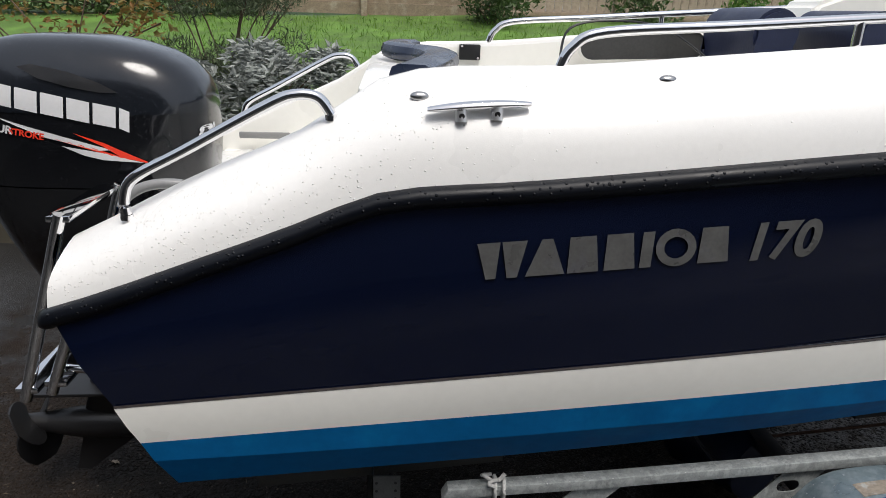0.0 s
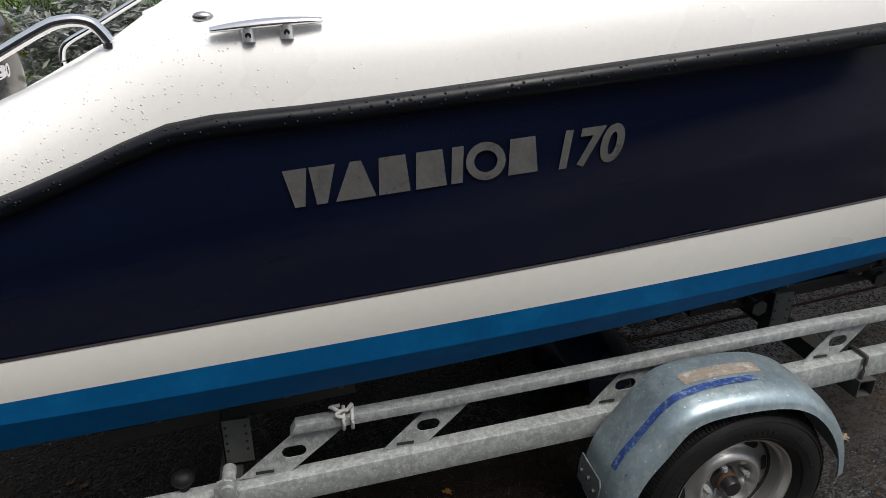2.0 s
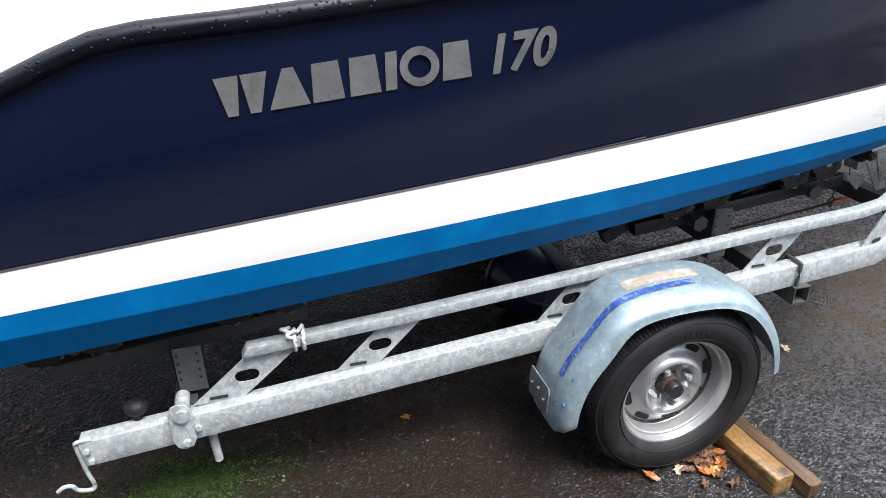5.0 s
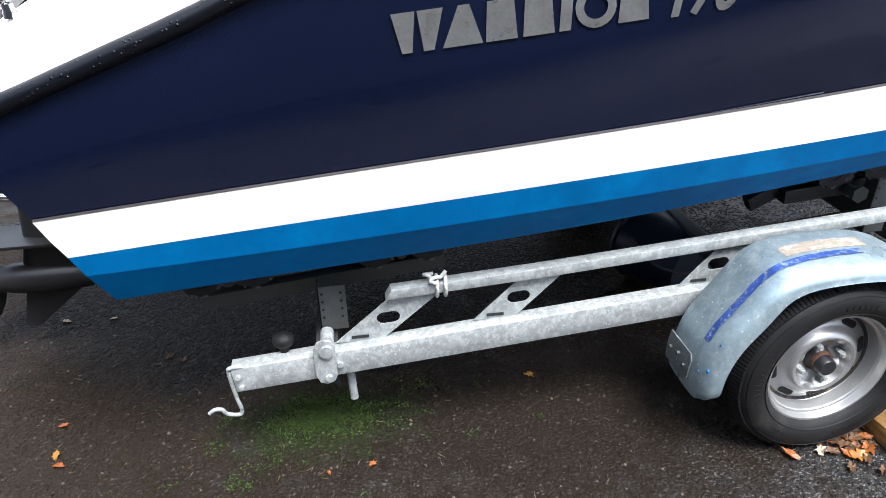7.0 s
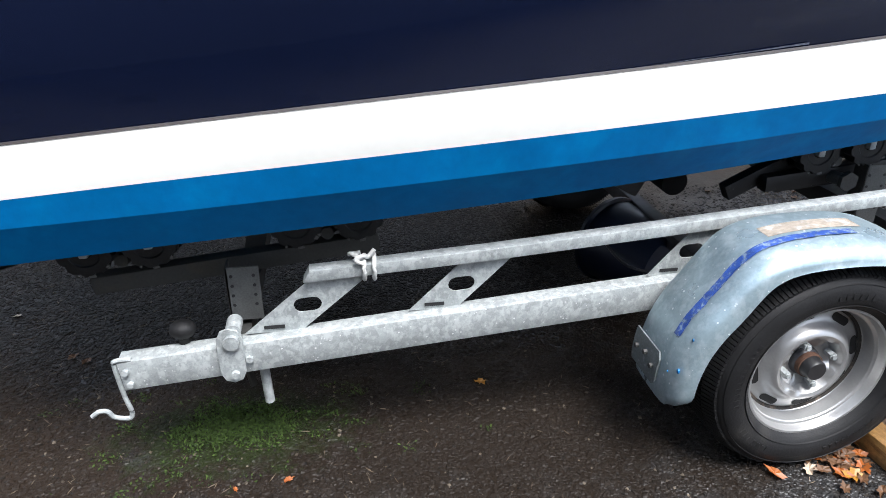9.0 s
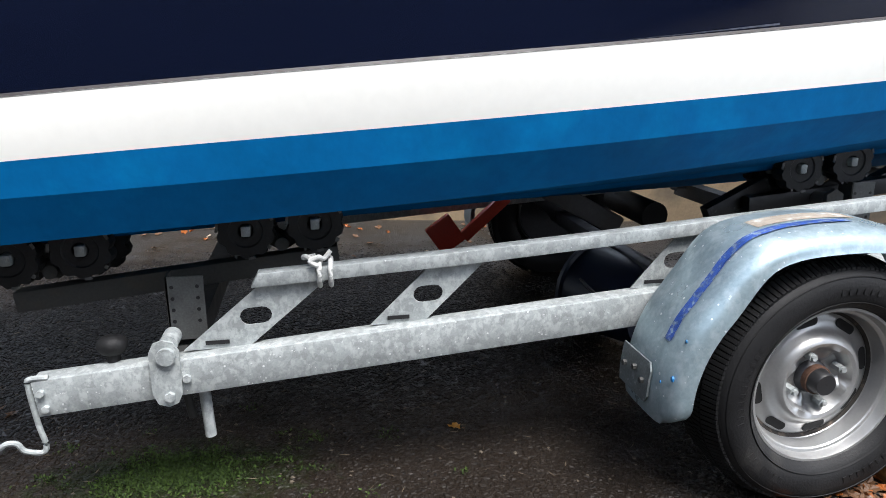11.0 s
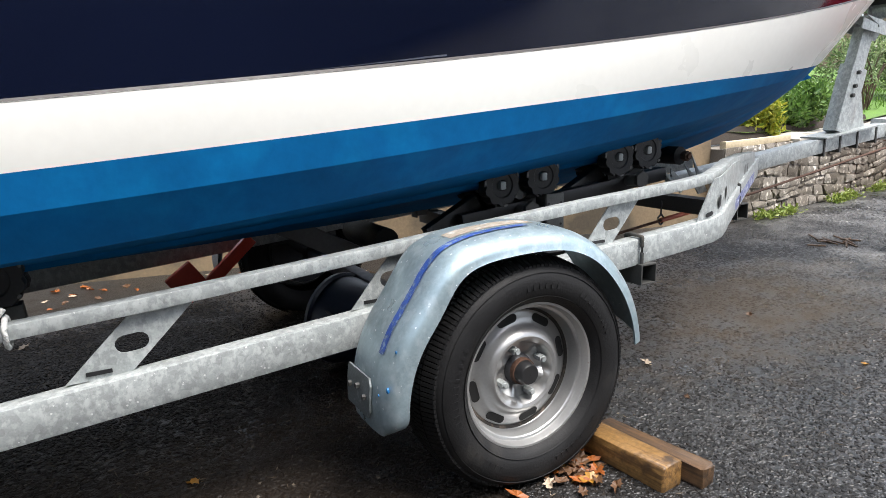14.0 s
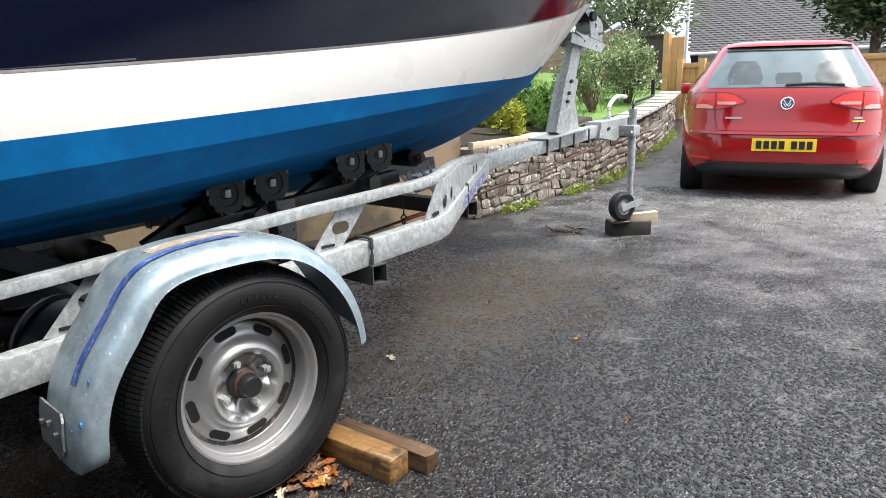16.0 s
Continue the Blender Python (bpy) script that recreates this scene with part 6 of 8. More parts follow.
def blades(name, pos, size, mtl, parent=None, spread=1.0, droop=0.0, aspect=0.45, nrm=None):
    """Many small leaves in one mesh: each a folded blade of four points."""
    n = len(pos)
    d = rng.normal(size=(n, 3))
    d[:, 2] = np.abs(d[:, 2]) * spread - droop
    d /= np.linalg.norm(d, axis=1)[:, None]
    s = np.cross(d, rng.normal(size=(n, 3)))
    s /= np.linalg.norm(s, axis=1)[:, None]
    L = size * rng.uniform(0.6, 1.3, n)[:, None]
    w = L * aspect / 2
    up = np.cross(s, d)
    p0, p2 = pos, pos + d * L
    mid = pos + d * L * 0.45
    p1, p3 = mid + s * w + up * w * 0.35, mid - s * w + up * w * 0.35
    V = np.stack([p0, p1, p2, p3], 1).reshape(-1, 3)
    F = [(4 * i, 4 * i + 1, 4 * i + 2, 4 * i + 3) for i in range(n)]
    me = bpy.data.meshes.new(name)
    me.from_pydata(V.tolist(), [], F)
    me.materials.append(mtl)
    ob = new(name, me)
    if parent:
        ob.parent = parent
    return ob


def leafmat(name, c1, c2, rough=0.5, trans=0.25):
    m = mat(name, c1, rough, var=0.25, scale=6, fine=60)
    N, L = m.node_tree.nodes, m.node_tree.links
    b = N["Principled BSDF"]
    g = N.new("ShaderNodeNewGeometry")
    mx = N.new("ShaderNodeMix")
    mx.data_type = "RGBA"
    mx.inputs[7].default_value = (*c2, 1)
    L.new(g.outputs["Random Per Island"], mx.inputs[0])
    L.new(b.inputs["Base Color"].links[0].from_socket, mx.inputs[6])
    L.new(mx.outputs[2], b.inputs["Base Color"])
    tr = N.new("ShaderNodeBsdfTranslucent")
    L.new(mx.outputs[2], tr.inputs[0])
    ad = N.new("ShaderNodeMixShader")
    ad.inputs[0].default_value = trans
    L.new(b.outputs[0], ad.inputs[1])
    L.new(tr.outputs[0], ad.inputs[2])
    L.new(ad.outputs[0], N["Material Output"].inputs[0])
    return m


BARK = mat("bark", (0.09, 0.06, 0.04), 0.85, var=0.3, scale=20, bump=0.6)
SAGE = leafmat("sage leaves", (0.17, 0.19, 0.17), (0.36, 0.38, 0.36), 0.7, 0.1)
ROSEM = leafmat("needle leaves", (0.035, 0.058, 0.028), (0.13, 0.155, 0.085), 0.6)
AUTUMN = leafmat("autumn leaves", (0.3, 0.15, 0.045), (0.19, 0.19, 0.055), 0.6, 0.35)
GREEN = leafmat("green leaves", (0.045, 0.11, 0.02), (0.18, 0.3, 0.07), 0.35, 0.35)
ROSE = leafmat("rose leaves", (0.05, 0.095, 0.03), (0.3, 0.38, 0.17), 0.35, 0.35)
TREE = leafmat("tree leaves", (0.085, 0.13, 0.06), (0.26, 0.32, 0.18), 0.5, 0.4)
YELLOWG = leafmat("yellow-green leaves", (0.12, 0.2, 0.02), (0.42, 0.4, 0.04), 0.45)
DARKG = leafmat("dark leaves", (0.035, 0.07, 0.02), (0.09, 0.14, 0.045), 0.5)
WEED = leafmat("weed leaves", (0.14, 0.22, 0.035), (0.3, 0.34, 0.08), 0.5)


def plant(name, label, cat, at, clumps, leaf, per, size, stems=6, aspect=0.45, spread=1.0, droop=0.0, second=None):
    """A shrub: branching stems and leaf clumps with gaps; clumps are (dx, dy, dz, radius)."""
    t = thing(name, label, cat, at=at)
    bm = B()
    for k in range(stems):
        c = clumps[k % len(clumps)]
        e = Vector((c[0], c[1], c[2])) + Vector(rng.normal(size=3) * c[3] * 0.4)
        mid = Vector((e.x * 0.4, e.y * 0.4, e.z * 0.55)) + Vector(rng.normal(size=3) * 0.03)
        p = smooth_line([(e.x * 0.1, e.y * 0.1, -0.02), mid, e], 4)
        sweep(bm, p, circle(0.006, 6))
    part("stem", bm, BARK, t)
    pos = []
    for dx, dy, dz, r in clumps:
        q = rng.normal(size=(per, 3))
        q /= np.linalg.norm(q, axis=1)[:, None]
        q *= r * rng.uniform(0.35, 1.0, per)[:, None] ** 0.6
        q[:, 2] *= 0.9
        pos.append(q + (dx, dy, dz))
    pos = np.concatenate(pos)
    pos[:, 2] = np.maximum(pos[:, 2], 0.01)
    blades("foliage", pos, size, leaf, t, spread, droop, aspect)
    if second:
        k = rng.permutation(len(pos))[: len(pos) // second[1]]
        blades("blossom", pos[k] * 1.04, second[2], second[0], t, 1.0, 0, 0.9)
    return t


def cl(n, rx, ry, z0, z1, r):
    return [(float(rng.uniform(-rx, rx)), float(rng.uniform(-ry, ry)), float(rng.uniform(z0, z1)), float(r * rng.uniform(0.7, 1.25))) for _ in range(n)]


PETAL = mat("white petals", (0.8, 0.78, 0.72), 0.6)
# beside the stern: sage, rosemary, an autumn shrub
plant("sage_bush", "sage bush with dense grey-green felted leaves", "bush", (-2.3, 3.85, 0.75), cl(26, 0.54, 0.32, 0.15, 0.66, 0.16), SAGE, 230, 0.075, 10, 0.32, 0.6, 0.3)
plant("rosemary_bush", "tall dark rosemary bush with upright needled stems", "bush", (-2.75, 4.5, 0.78), cl(30, 0.52, 0.35, 0.2, 1.35, 0.2), ROSEM, 520, 0.06, 22, 0.14, 1.6)
plant("autumn_shrub", "shrub with sparse browning autumn leaves", "shrub", (-4.1, 4.6, 0.8), cl(40, 1.2, 0.5, 0.2, 1.2, 0.2), AUTUMN, 75, 0.055, 34, 0.6, 0.7, 0.3)
plant("low_green_plant", "low leafy green plant behind the wall", "plant", (-3.2, 4.3, 0.76), cl(10, 1.0, 0.3, 0.1, 0.4, 0.16), GREEN, 110, 0.07, 8)
plant("fence_shrub", "dark leafy shrub growing by the fence", "shrub", (0.1, 9.3, 1.57), cl(14, 0.6, 0.4, 0.1, 0.7, 0.25), DARKG, 130, 0.09, 6)
plant("fence_shrub", "dark leafy shrub growing by the fence", "shrub", (2.6, 9.5, 1.57), cl(10, 0.5, 0.3, 0.0, 0.5, 0.2), DARKG, 110, 0.09, 6)
plant("fence_shrub", "dark leafy shrub growing by the fence", "shrub", (4.4, 9.2, 1.45), cl(14, 0.6, 0.4, 0.0, 0.6, 0.25), GREEN, 110, 0.1, 6)
plant("hedge", "dense dark green hedge at the lawn's far edge", "hedge", (-5.8, 10.3, 1.55), [(0.06 * k - 2.2, 0.15 * math.sin(2.3 * k), 0.06 + 0.28 * (k % 4), 0.28) for k in range(74)], DARKG, 150, 0.09, 40)
# beyond the bow: hedge on the wall, rose bushes
plant("laurel_bush", "dense green bush with yellowing leaves on the wall", "bush", (4.05, 2.7, 0.6), cl(18, 0.4, 0.28, 0.06, 0.34, 0.14), YELLOWG, 170, 0.06, 8)
plant("laurel_bush", "dense rounded green bush growing over the wall", "bush", (4.95, 2.78, 0.6), cl(34, 0.3, 0.28, 0.08, 0.4, 0.16), GREEN, 260, 0.062, 8)


def rose(x, y, clumps, per, size, stems, bloom):
    plant("rose_bush", "leafy rose bush with a few pale blooms", "bush", (x, y, lawn_z(x, y) - 0.03), clumps, ROSE, per, size, stems, second=(PETAL, bloom, 0.055))


rose(7.4, 3.36, cl(16, 0.26, 0.22, 0.32, 0.72, 0.11), 70, 0.055, 26, 160)
rose(8.4, 4.05, cl(18, 0.4, 0.34, 0.25, 0.8, 0.16), 100, 0.06, 18, 140)
rose(9.0, 3.66, cl(38, 0.44, 0.36, 0.28, 0.8, 0.16), 120, 0.062, 34, 70)
rose(10.6, 4.7, cl(22, 0.55, 0.45, 0.3, 1.0, 0.18), 90, 0.07, 22, 90)
plant("garden_shrub", "twiggy shrub with sparse brown and green leaves", "shrub", (11.2, 7.3, lawn_z(11.2, 7.3)), cl(34, 0.8, 0.6, 0.1, 0.85, 0.2), AUTUMN, 80, 0.07, 40, 0.6, 0.7, 0.3)
# weeds along the foot of the stone wall
pos = []
for k in range(230):
    x = float(rng.uniform(3.5, 10.5))
    if math.sin(x * 2.3) + math.sin(x * 5.1 + 1) < -0.4:
        continue
    c = np.array((x, stone_y(x) - float(rng.uniform(0.0, 0.1)), rise(x)))
    pos.append(c + np.abs(rng.normal(size=(16, 3))) * (0.06, -0.03, 0.028))
tagged(blades("wall_weeds", np.concatenate(pos), 0.042, WEED), "bright green weeds along the wall's foot", "weeds", kind="stuff")
# grass blades that break up the lawn where it is seen nearest
gp = []
for x0, x1, y0, y1, n in ((-5, 1.5, 4.4, 9.8, 5200), (4.5, 11, 2.55, 7.0, 7500)):
    g = np.stack([rng.uniform(x0, x1, n), rng.uniform(y0, y1, n)], 1)
    gp.append(np.array([(x, y, lawn_z(x, y)) for x, y in g if y > (tan_y(x) if x < WALL_END else stone_y(x)) + 0.5]))
tagged(blades("grass", np.concatenate(gp), 0.09, leafmat("grass blades", (0.08, 0.18, 0.02), (0.18, 0.3, 0.045), 0.5), None, 3.0, 0, 0.12), "tufts of lawn grass", "grass", kind="stuff")

# dark bed along the wall, under the bushes
bm = B()
bed_rows = []
for k in range(15):
    x = 3.42 + 0.22 * k
    y0 = stone_y(x) + 0.27
    bed_rows.append([bm.verts.new((x, y0 + v, lawn_z(x, y0 + v) + 0.05 - 0.1 * (v == 0) + 0.012 * math.sin(5 * x + 9 * v))) for v in (0.0, 0.04, 0.3, 0.55 + 0.06 * math.sin(3 * x))])
for p, q in zip(bed_rows, bed_rows[1:]):
    for k in range(3):
        bm.faces.new((p[k], q[k], q[k + 1], p[k + 1]))
tagged(obj("flower_bed", bm, SOIL), "dark soil bed along the top of the stone wall", "flower bed", kind="structure")

# ---- fences, gate ----
FEATHER = mat("weathered brown board", (0.3, 0.225, 0.16), 0.8, var=0.3, scale=12, fine=60, bump=0.4, second=(0.4, 0.33, 0.25), secmix=0.55, secscale=5)
GREYBOARD = mat("grey weathered board", (0.36, 0.29, 0.22), 0.85, var=0.3, scale=12, fine=60, bump=0.4, second=(0.14, 0.11, 0.08), secmix=0.55, secscale=6)
NEWWOOD = mat("new treated timber", (0.46, 0.27, 0.1), 0.6, var=0.25, scale=8, fine=60, bump=0.3, second=(0.38, 0.24, 0.12), secmix=0.55, secscale=4)
OLDFENCE = mat("dark old fence board", (0.06, 0.045, 0.035), 0.8, var=0.3, scale=10, bump=0.4)


def boards(parent, p0, p1, z0, z1, w, mtl, horizontal=False, name="board", gap=0.006, t=0.018):
    p0, p1 = Vector(p0), Vector(p1)
    d = p1 - p0
    L = d.length
    rot = math.atan2(d.y, d.x)
    if horizontal:
        n = max(1, int((z1 - z0) / w))
        dims = (L, t, (z1 - z0) / n + 0.012)
    else:
        n = max(1, int(L / w))
        dims = (L / n - gap, t, z1 - z0)
    bm = B()
    box(bm, -dims[0] / 2, dims[0] / 2, -dims[1] / 2, dims[1] / 2, -dims[2] / 2, dims[2] / 2)
    me = bpy.data.meshes.new(name)
    bm.to_mesh(me)
    bm.free()
    me.materials.append(mtl)
    for k in range(n):
        ob = new(name, me)
        f = (k + 0.5) / n
        c = p0 + d * (0.5 if horizontal else f)
        z = z0 + (z1 - z0) * f if horizontal else (z0 + z1) / 2
        ob.location = (c.x - parent.location.x, c.y - parent.location.y, z - parent.location.z + float(rng.normal() * 0.004))
        ob.rotation_euler = (radians(6) if horizontal else 0, 0, rot)
        ob.parent = parent


def post(parent, x, y, z0, z1, w, mtl):
    bm = B()
    lx, ly, lz = parent.location
    box(bm, x - w / 2 - lx, x + w / 2 - lx, y - w / 2 - ly, y + w / 2 - ly, z0 - lz, z1 - lz, 0.006)
    part("post", bm, mtl, parent)


def rail(parent, p0, p1, w, h, mtl):
    bm = B()
    off = Vector(parent.location)
    sweep(bm, [Vector(p0) - off, Vector(p1) - off], rrect(w, h, 0.004))
    part("rail", bm, mtl, parent)


f1 = thing("garden_fence", "brown horizontal featheredge board fence at the lawn's edge", "fence", at=(-0.7, 10.2, 1.6))
boards(f1, (-3.4, 10.2, 0), (-1.86, 10.2, 0), 1.66, 2.7, 0.15, FEATHER, True)
boards(f1, (-1.8, 10.2, 0), (0.4, 10.2, 0), 1.66, 2.7, 0.15, FEATHER, True)
for x in (-3.43, -1.83, 0.45):
    post(f1, x, 10.14, 1.4, 2.8, 0.1, FEATHER)
f2 = thing("garden_fence", "grey-brown vertical board fence at the lawn's edge", "fence", at=(4, 10.2, 1.5))
boards(f2, (0.55, 10.2, 0), (15.9, 10.2, 0), 1.58, 2.95, 0.14, GREYBOARD)
for x in (2.3, 4.6, 7, 9.4, 12, 14.4):
    post(f2, x, 10.12, 1.3, 3.0, 0.1, FEATHER)
rail(f2, (0.5, 10.15, 1.75), (15.9, 10.15, 1.75), 0.04, 0.08, FEATHER)
GX = 12.3
f3 = thing("panel_fence", "dark old board fence with a new timber end panel", "fence", at=(GX, 5.5, 0.9))
boards(f3, (GX, 5.14, 0), (GX, 4.62, 0), 0.8, 2.1, 0.13, OLDFENCE)
boards(f3, (GX, 5.16, 0), (16.0, 7.0, 0), 0.8, 2.3, 0.13, OLDFENCE)
boards(f3, (16.0, 7.02, 0), (16.0, 10.2, 0), 1.0, 2.62, 0.16, FEATHER, True)
boards(f3, (GX - 0.02, 4.47, 0), (GX - 0.02, 4.21, 0), 0.7, 2.05, 0.12, NEWWOOD)
post(f3, GX - 0.05, 4.54, 0.5, 2.12, 0.12, NEWWOOD)
rail(f3, (GX - 0.06, 5.16, 2.11), (GX - 0.06, 4.62, 2.11), 0.06, 0.03, OLDFENCE)
f4 = thing("garden_gate", "new timber boarded drive gate with rounded posts", "gate", at=(GX, 2.5, 0.6))
boards(f4, (GX, 4.2, 0), (GX, 0.4, 0), 0.56, 1.46, 0.115, NEWWOOD)
boards(f4, (GX, 0.2, 0), (GX, -2.5, 0), 0.56, 1.46, 0.115, NEWWOOD)
for z in (0.72, 1.12, 1.5):
    rail(f4, (GX - 0.03, 4.2, z), (GX - 0.03, -2.5, z), 0.035, 0.09, NEWWOOD)
for y in (4.25, 3.82, 0.3, -2.6):
    post(f4, GX - 0.05, y, 0.4, 1.62, 0.11, NEWWOOD)

# ---- house beyond the gate ----
SLATE = mat("dark concrete roof tile", (0.05, 0.048, 0.05), 0.65, var=0.3, scale=6, fine=40, bump=0.3, second=(0.075, 0.07, 0.065), secmix=0.58, secscale=3)
ROUGHCAST = mat("white roughcast", (0.72, 0.72, 0.7), 0.8, var=0.08, scale=6, bump=0.4, bscale=80)
HR = radians(22)
house = thing("neighbour_house", "white rendered bungalow with a dark tiled roof", "house", at=(20.3 + 1.7 * math.cos(HR) + 4.92 * math.sin(HR), 7.45 + 1.7 * math.sin(HR) - 4.92 * math.cos(HR), 0.9))
house.rotation_euler = (0, 0, HR)
hx, hy0, hy1, ez = 20.3, -6.0, 7.42, 2.2
bm = B()
box(bm, 0.4 + hx - 22, hx + 8 - 22, hy0 - 2.5 + 0.2, hy1 - 2.5 - 0.25, -0.4, ez - 0.9)
part("wall", bm, ROUGHCAST, house, smooth=False)
bm = B()
slope = radians(33)
V, F = [], []
rows, cols = 40, 58
tw = (hy1 - hy0) / cols
for r in range(rows):
    for c in range(cols):
        u0, u1 = r * 0.144, r * 0.144 + 0.165
        y0 = hy0 + (c + (0.5 if r % 2 else 0)) * tw
        y1 = y0 + tw - 0.006
        i = len(V)
        for u, dz in ((u0, 0.03), (u1, 0.008)):
            for y in (y0, (y0 + y1) / 2, y1):
                V.append((hx + u * math.cos(slope) - 22, y - 2.5, ez + u * math.sin(slope) + dz + (0.012 if abs(y - (y0 + y1) / 2) < 1e-6 else 0) - 0.9))
        for y in (y0, y1):
            V.append((hx + u0 * math.cos(slope) - 22, y - 2.5, ez + u0 * math.sin(slope) - 0.9))
        F += [(i, i + 1, i + 4, i + 3), (i + 1, i + 2, i + 5, i + 4), (i + 6, i + 7, i + 2, i + 1, i)]
me = bpy.data.meshes.new("roof_tiles")
me.from_pydata(V, [], F)
me.materials.append(SLATE)
rt_ = new("roof_tiles", me)
rt_.parent = house
tagged(rt_, "rows of dark concrete tiles", kind="stuff")
bm = B()
for s in (0, 1):
    ridge = (hx + 4.8 - 22, ez + 3.12 - 0.9)
    v = [bm.verts.new(p) for p in ((hx - 22, hy0 - 2.5, ez - 0.92), (hx - 22, hy1 - 2.5, ez - 0.92), (ridge[0], hy1 - 2.5, ridge[1]), (ridge[0], hy0 - 2.5, ridge[1]), (ridge[0] + 4.8, hy0 - 2.5, ez - 0.92), (ridge[0] + 4.8, hy1 - 2.5, ez - 0.92))]
    bm.faces.new((v[0], v[1], v[2], v[3]))
    bm.faces.new((v[3], v[2], v[5], v[4]))
    bm.faces.new((v[1], v[5], v[2]))
    bm.faces.new((v[0], v[3], v[4]))
    break
part("roof", bm, SLATE, house, smooth=False)
bm = B()
sweep(bm, [(hx - 0.06 - 22, hy0 - 2.5, ez - 0.93), (hx - 0.06 - 22, hy1 - 2.5, ez - 0.93)], rrect(0.11, 0.09, 0.03))
part("gutter", bm, LETTER, house)
bm = B()
box(bm, hx + 0.385 - 22, hx + 0.4 - 22, 3.0, 3.9, -0.2, 1.05)
part("window", bm, mat("dark window glass", (0.02, 0.022, 0.025), 0.08), house, "dark window pane")
bm = B()
cyl(bm, (hx - 0.6 - 22, hy1 - 2.4, -0.3), (hx - 0.6 - 22, hy1 - 2.4, 4.5), 0.05, 12)
part("service_pole", bm, LETTER, house, "white pole at the gable end")


# ---- trees ----
def tree(at, h, r, leaf, n, label, z0=0.35):
    t = thing("tree", label, "tree", group="trees beyond the garden", at=at)
    bm = B()
    rings = []
    for k in range(9):
        s = k / 8
        rad = (0.16 * (1 - s) + 0.03) * h / 6
        rings.append([bm.verts.new((0.15 * math.sin(2.5 * s) + rad * math.cos(2 * math.pi * j / 10), 0.12 * math.sin(3.1 * s) + rad * math.sin(2 * math.pi * j / 10), h * 0.8 * s)) for j in range(10)])
    for a, b in zip(rings, rings[1:]):
        for j in range(10):
            bm.faces.new((a[j], a[(j + 1) % 10], b[(j + 1) % 10], b[j]))
    tips = []
    for k in range(16):
        a = k * 2.4
        s = 0.3 + 0.5 * k / 16
        e = Vector((r * 0.8 * math.cos(a), r * 0.8 * math.sin(a), h * (s + 0.18)))
        sweep(bm, smooth_line([(0, 0, h * s * 0.9), (e.x * 0.5, e.y * 0.5, h * (s + 0.06)), e], 4), circle(0.03 * h / 6, 6))
        tips += [e, e * 0.6 + Vector((0, 0, h * 0.12))]
    part("trunk", bm, BARK, t)
    pos = []
    for e in tips + [Vector((0, 0, h * 0.9))]:
        for _ in range(3):
            c = np.array(e) + rng.normal(size=3) * r * 0.22
            pos.append(c + rng.normal(size=(n, 3)) * r * 0.16)
    pos = np.concatenate(pos)
    pos = pos[pos[:, 2] > h * z0]
    blades("crown", pos, 0.16, leaf, t, 0.6, 0.5, 0.5)
    return t


tree((16.3, 1.7, 0.7), 4.2, 1.2, DARKG, 130, "leafy dark green tree beside the house", 0.02)
tree((25, 11.0, 1.0), 8.0, 2.4, TREE, 46, "leafy green tree at the gable end", 0.1)
tree((22, 11.5, 1.0), 8.5, 3.0, TREE, 58, "tall leafy green tree behind the fence", 0.1)
tree((16.6, 7.4, 0.9), 4.2, 1.3, TREE, 40, "leafy green tree behind the fence", 0.1)
tree((27, 17, 1.0), 9.0, 3.4, TREE, 60, "tall leafy green tree behind the fence", 0.1)
tree((13, 16, 1.8), 7.0, 2.6, TREE, 50, "leafy green tree behind the lawn", 0.1)
# unseen plain walls added behind the camera to block sky light near the trailer
bm = B()
plate(bm, [(-7.4, -0.05), (5.0, -0.05), (5.0, 1.2), (3.0, 2.2), (0.6, 4.4), (-1.0, 4.8), (-7.4, 4.8)], -5.6, -5.2)
box(bm, -7.4, -7.0, -5.196, 2.0, -0.05, 4.6)
tagged(obj("wall_house", bm, mat("grey blocker wall", (0.085, 0.083, 0.082), 0.8, var=0.3, scale=6, bump=0.4), smooth=False), "unseen grey wall added to shade the drive and hull", "wall", kind="structure")


# ---- the parked car ----
CARRED = mat("red car paint", (0.31, 0.004, 0.005), 0.2, var=0.06, scale=3, coat=0.8, spec=0.35)
LAMPRED = mat("red lamp lens", (0.6, 0.03, 0.025), 0.16, var=0.1, scale=40, coat=0.15, spec=0.35)
LAMPDARK = mat("dark lamp edge", (0.07, 0.004, 0.005), 0.3)
LAMPCLR = mat("pale lamp lens", (0.75, 0.3, 0.27), 0.16, var=0.1, scale=40, coat=0.15, spec=0.35)
CARGLASS = mat("tinted car glass", (0.13, 0.165, 0.175), 0.05, var=0.35, scale=2.0, fine=5, spec=0.28)
PLATEY = mat("yellow plate", (0.8, 0.52, 0.02), 0.4, var=0.04)
CHEAD = radians(20.5)
car = thing("parked_car", "red hatchback car parked on the wet drive", "car", at=(5.697, 0.454, -0.012))
car.rotation_euler = (radians(0.9), radians(-0.7), CHEAD)
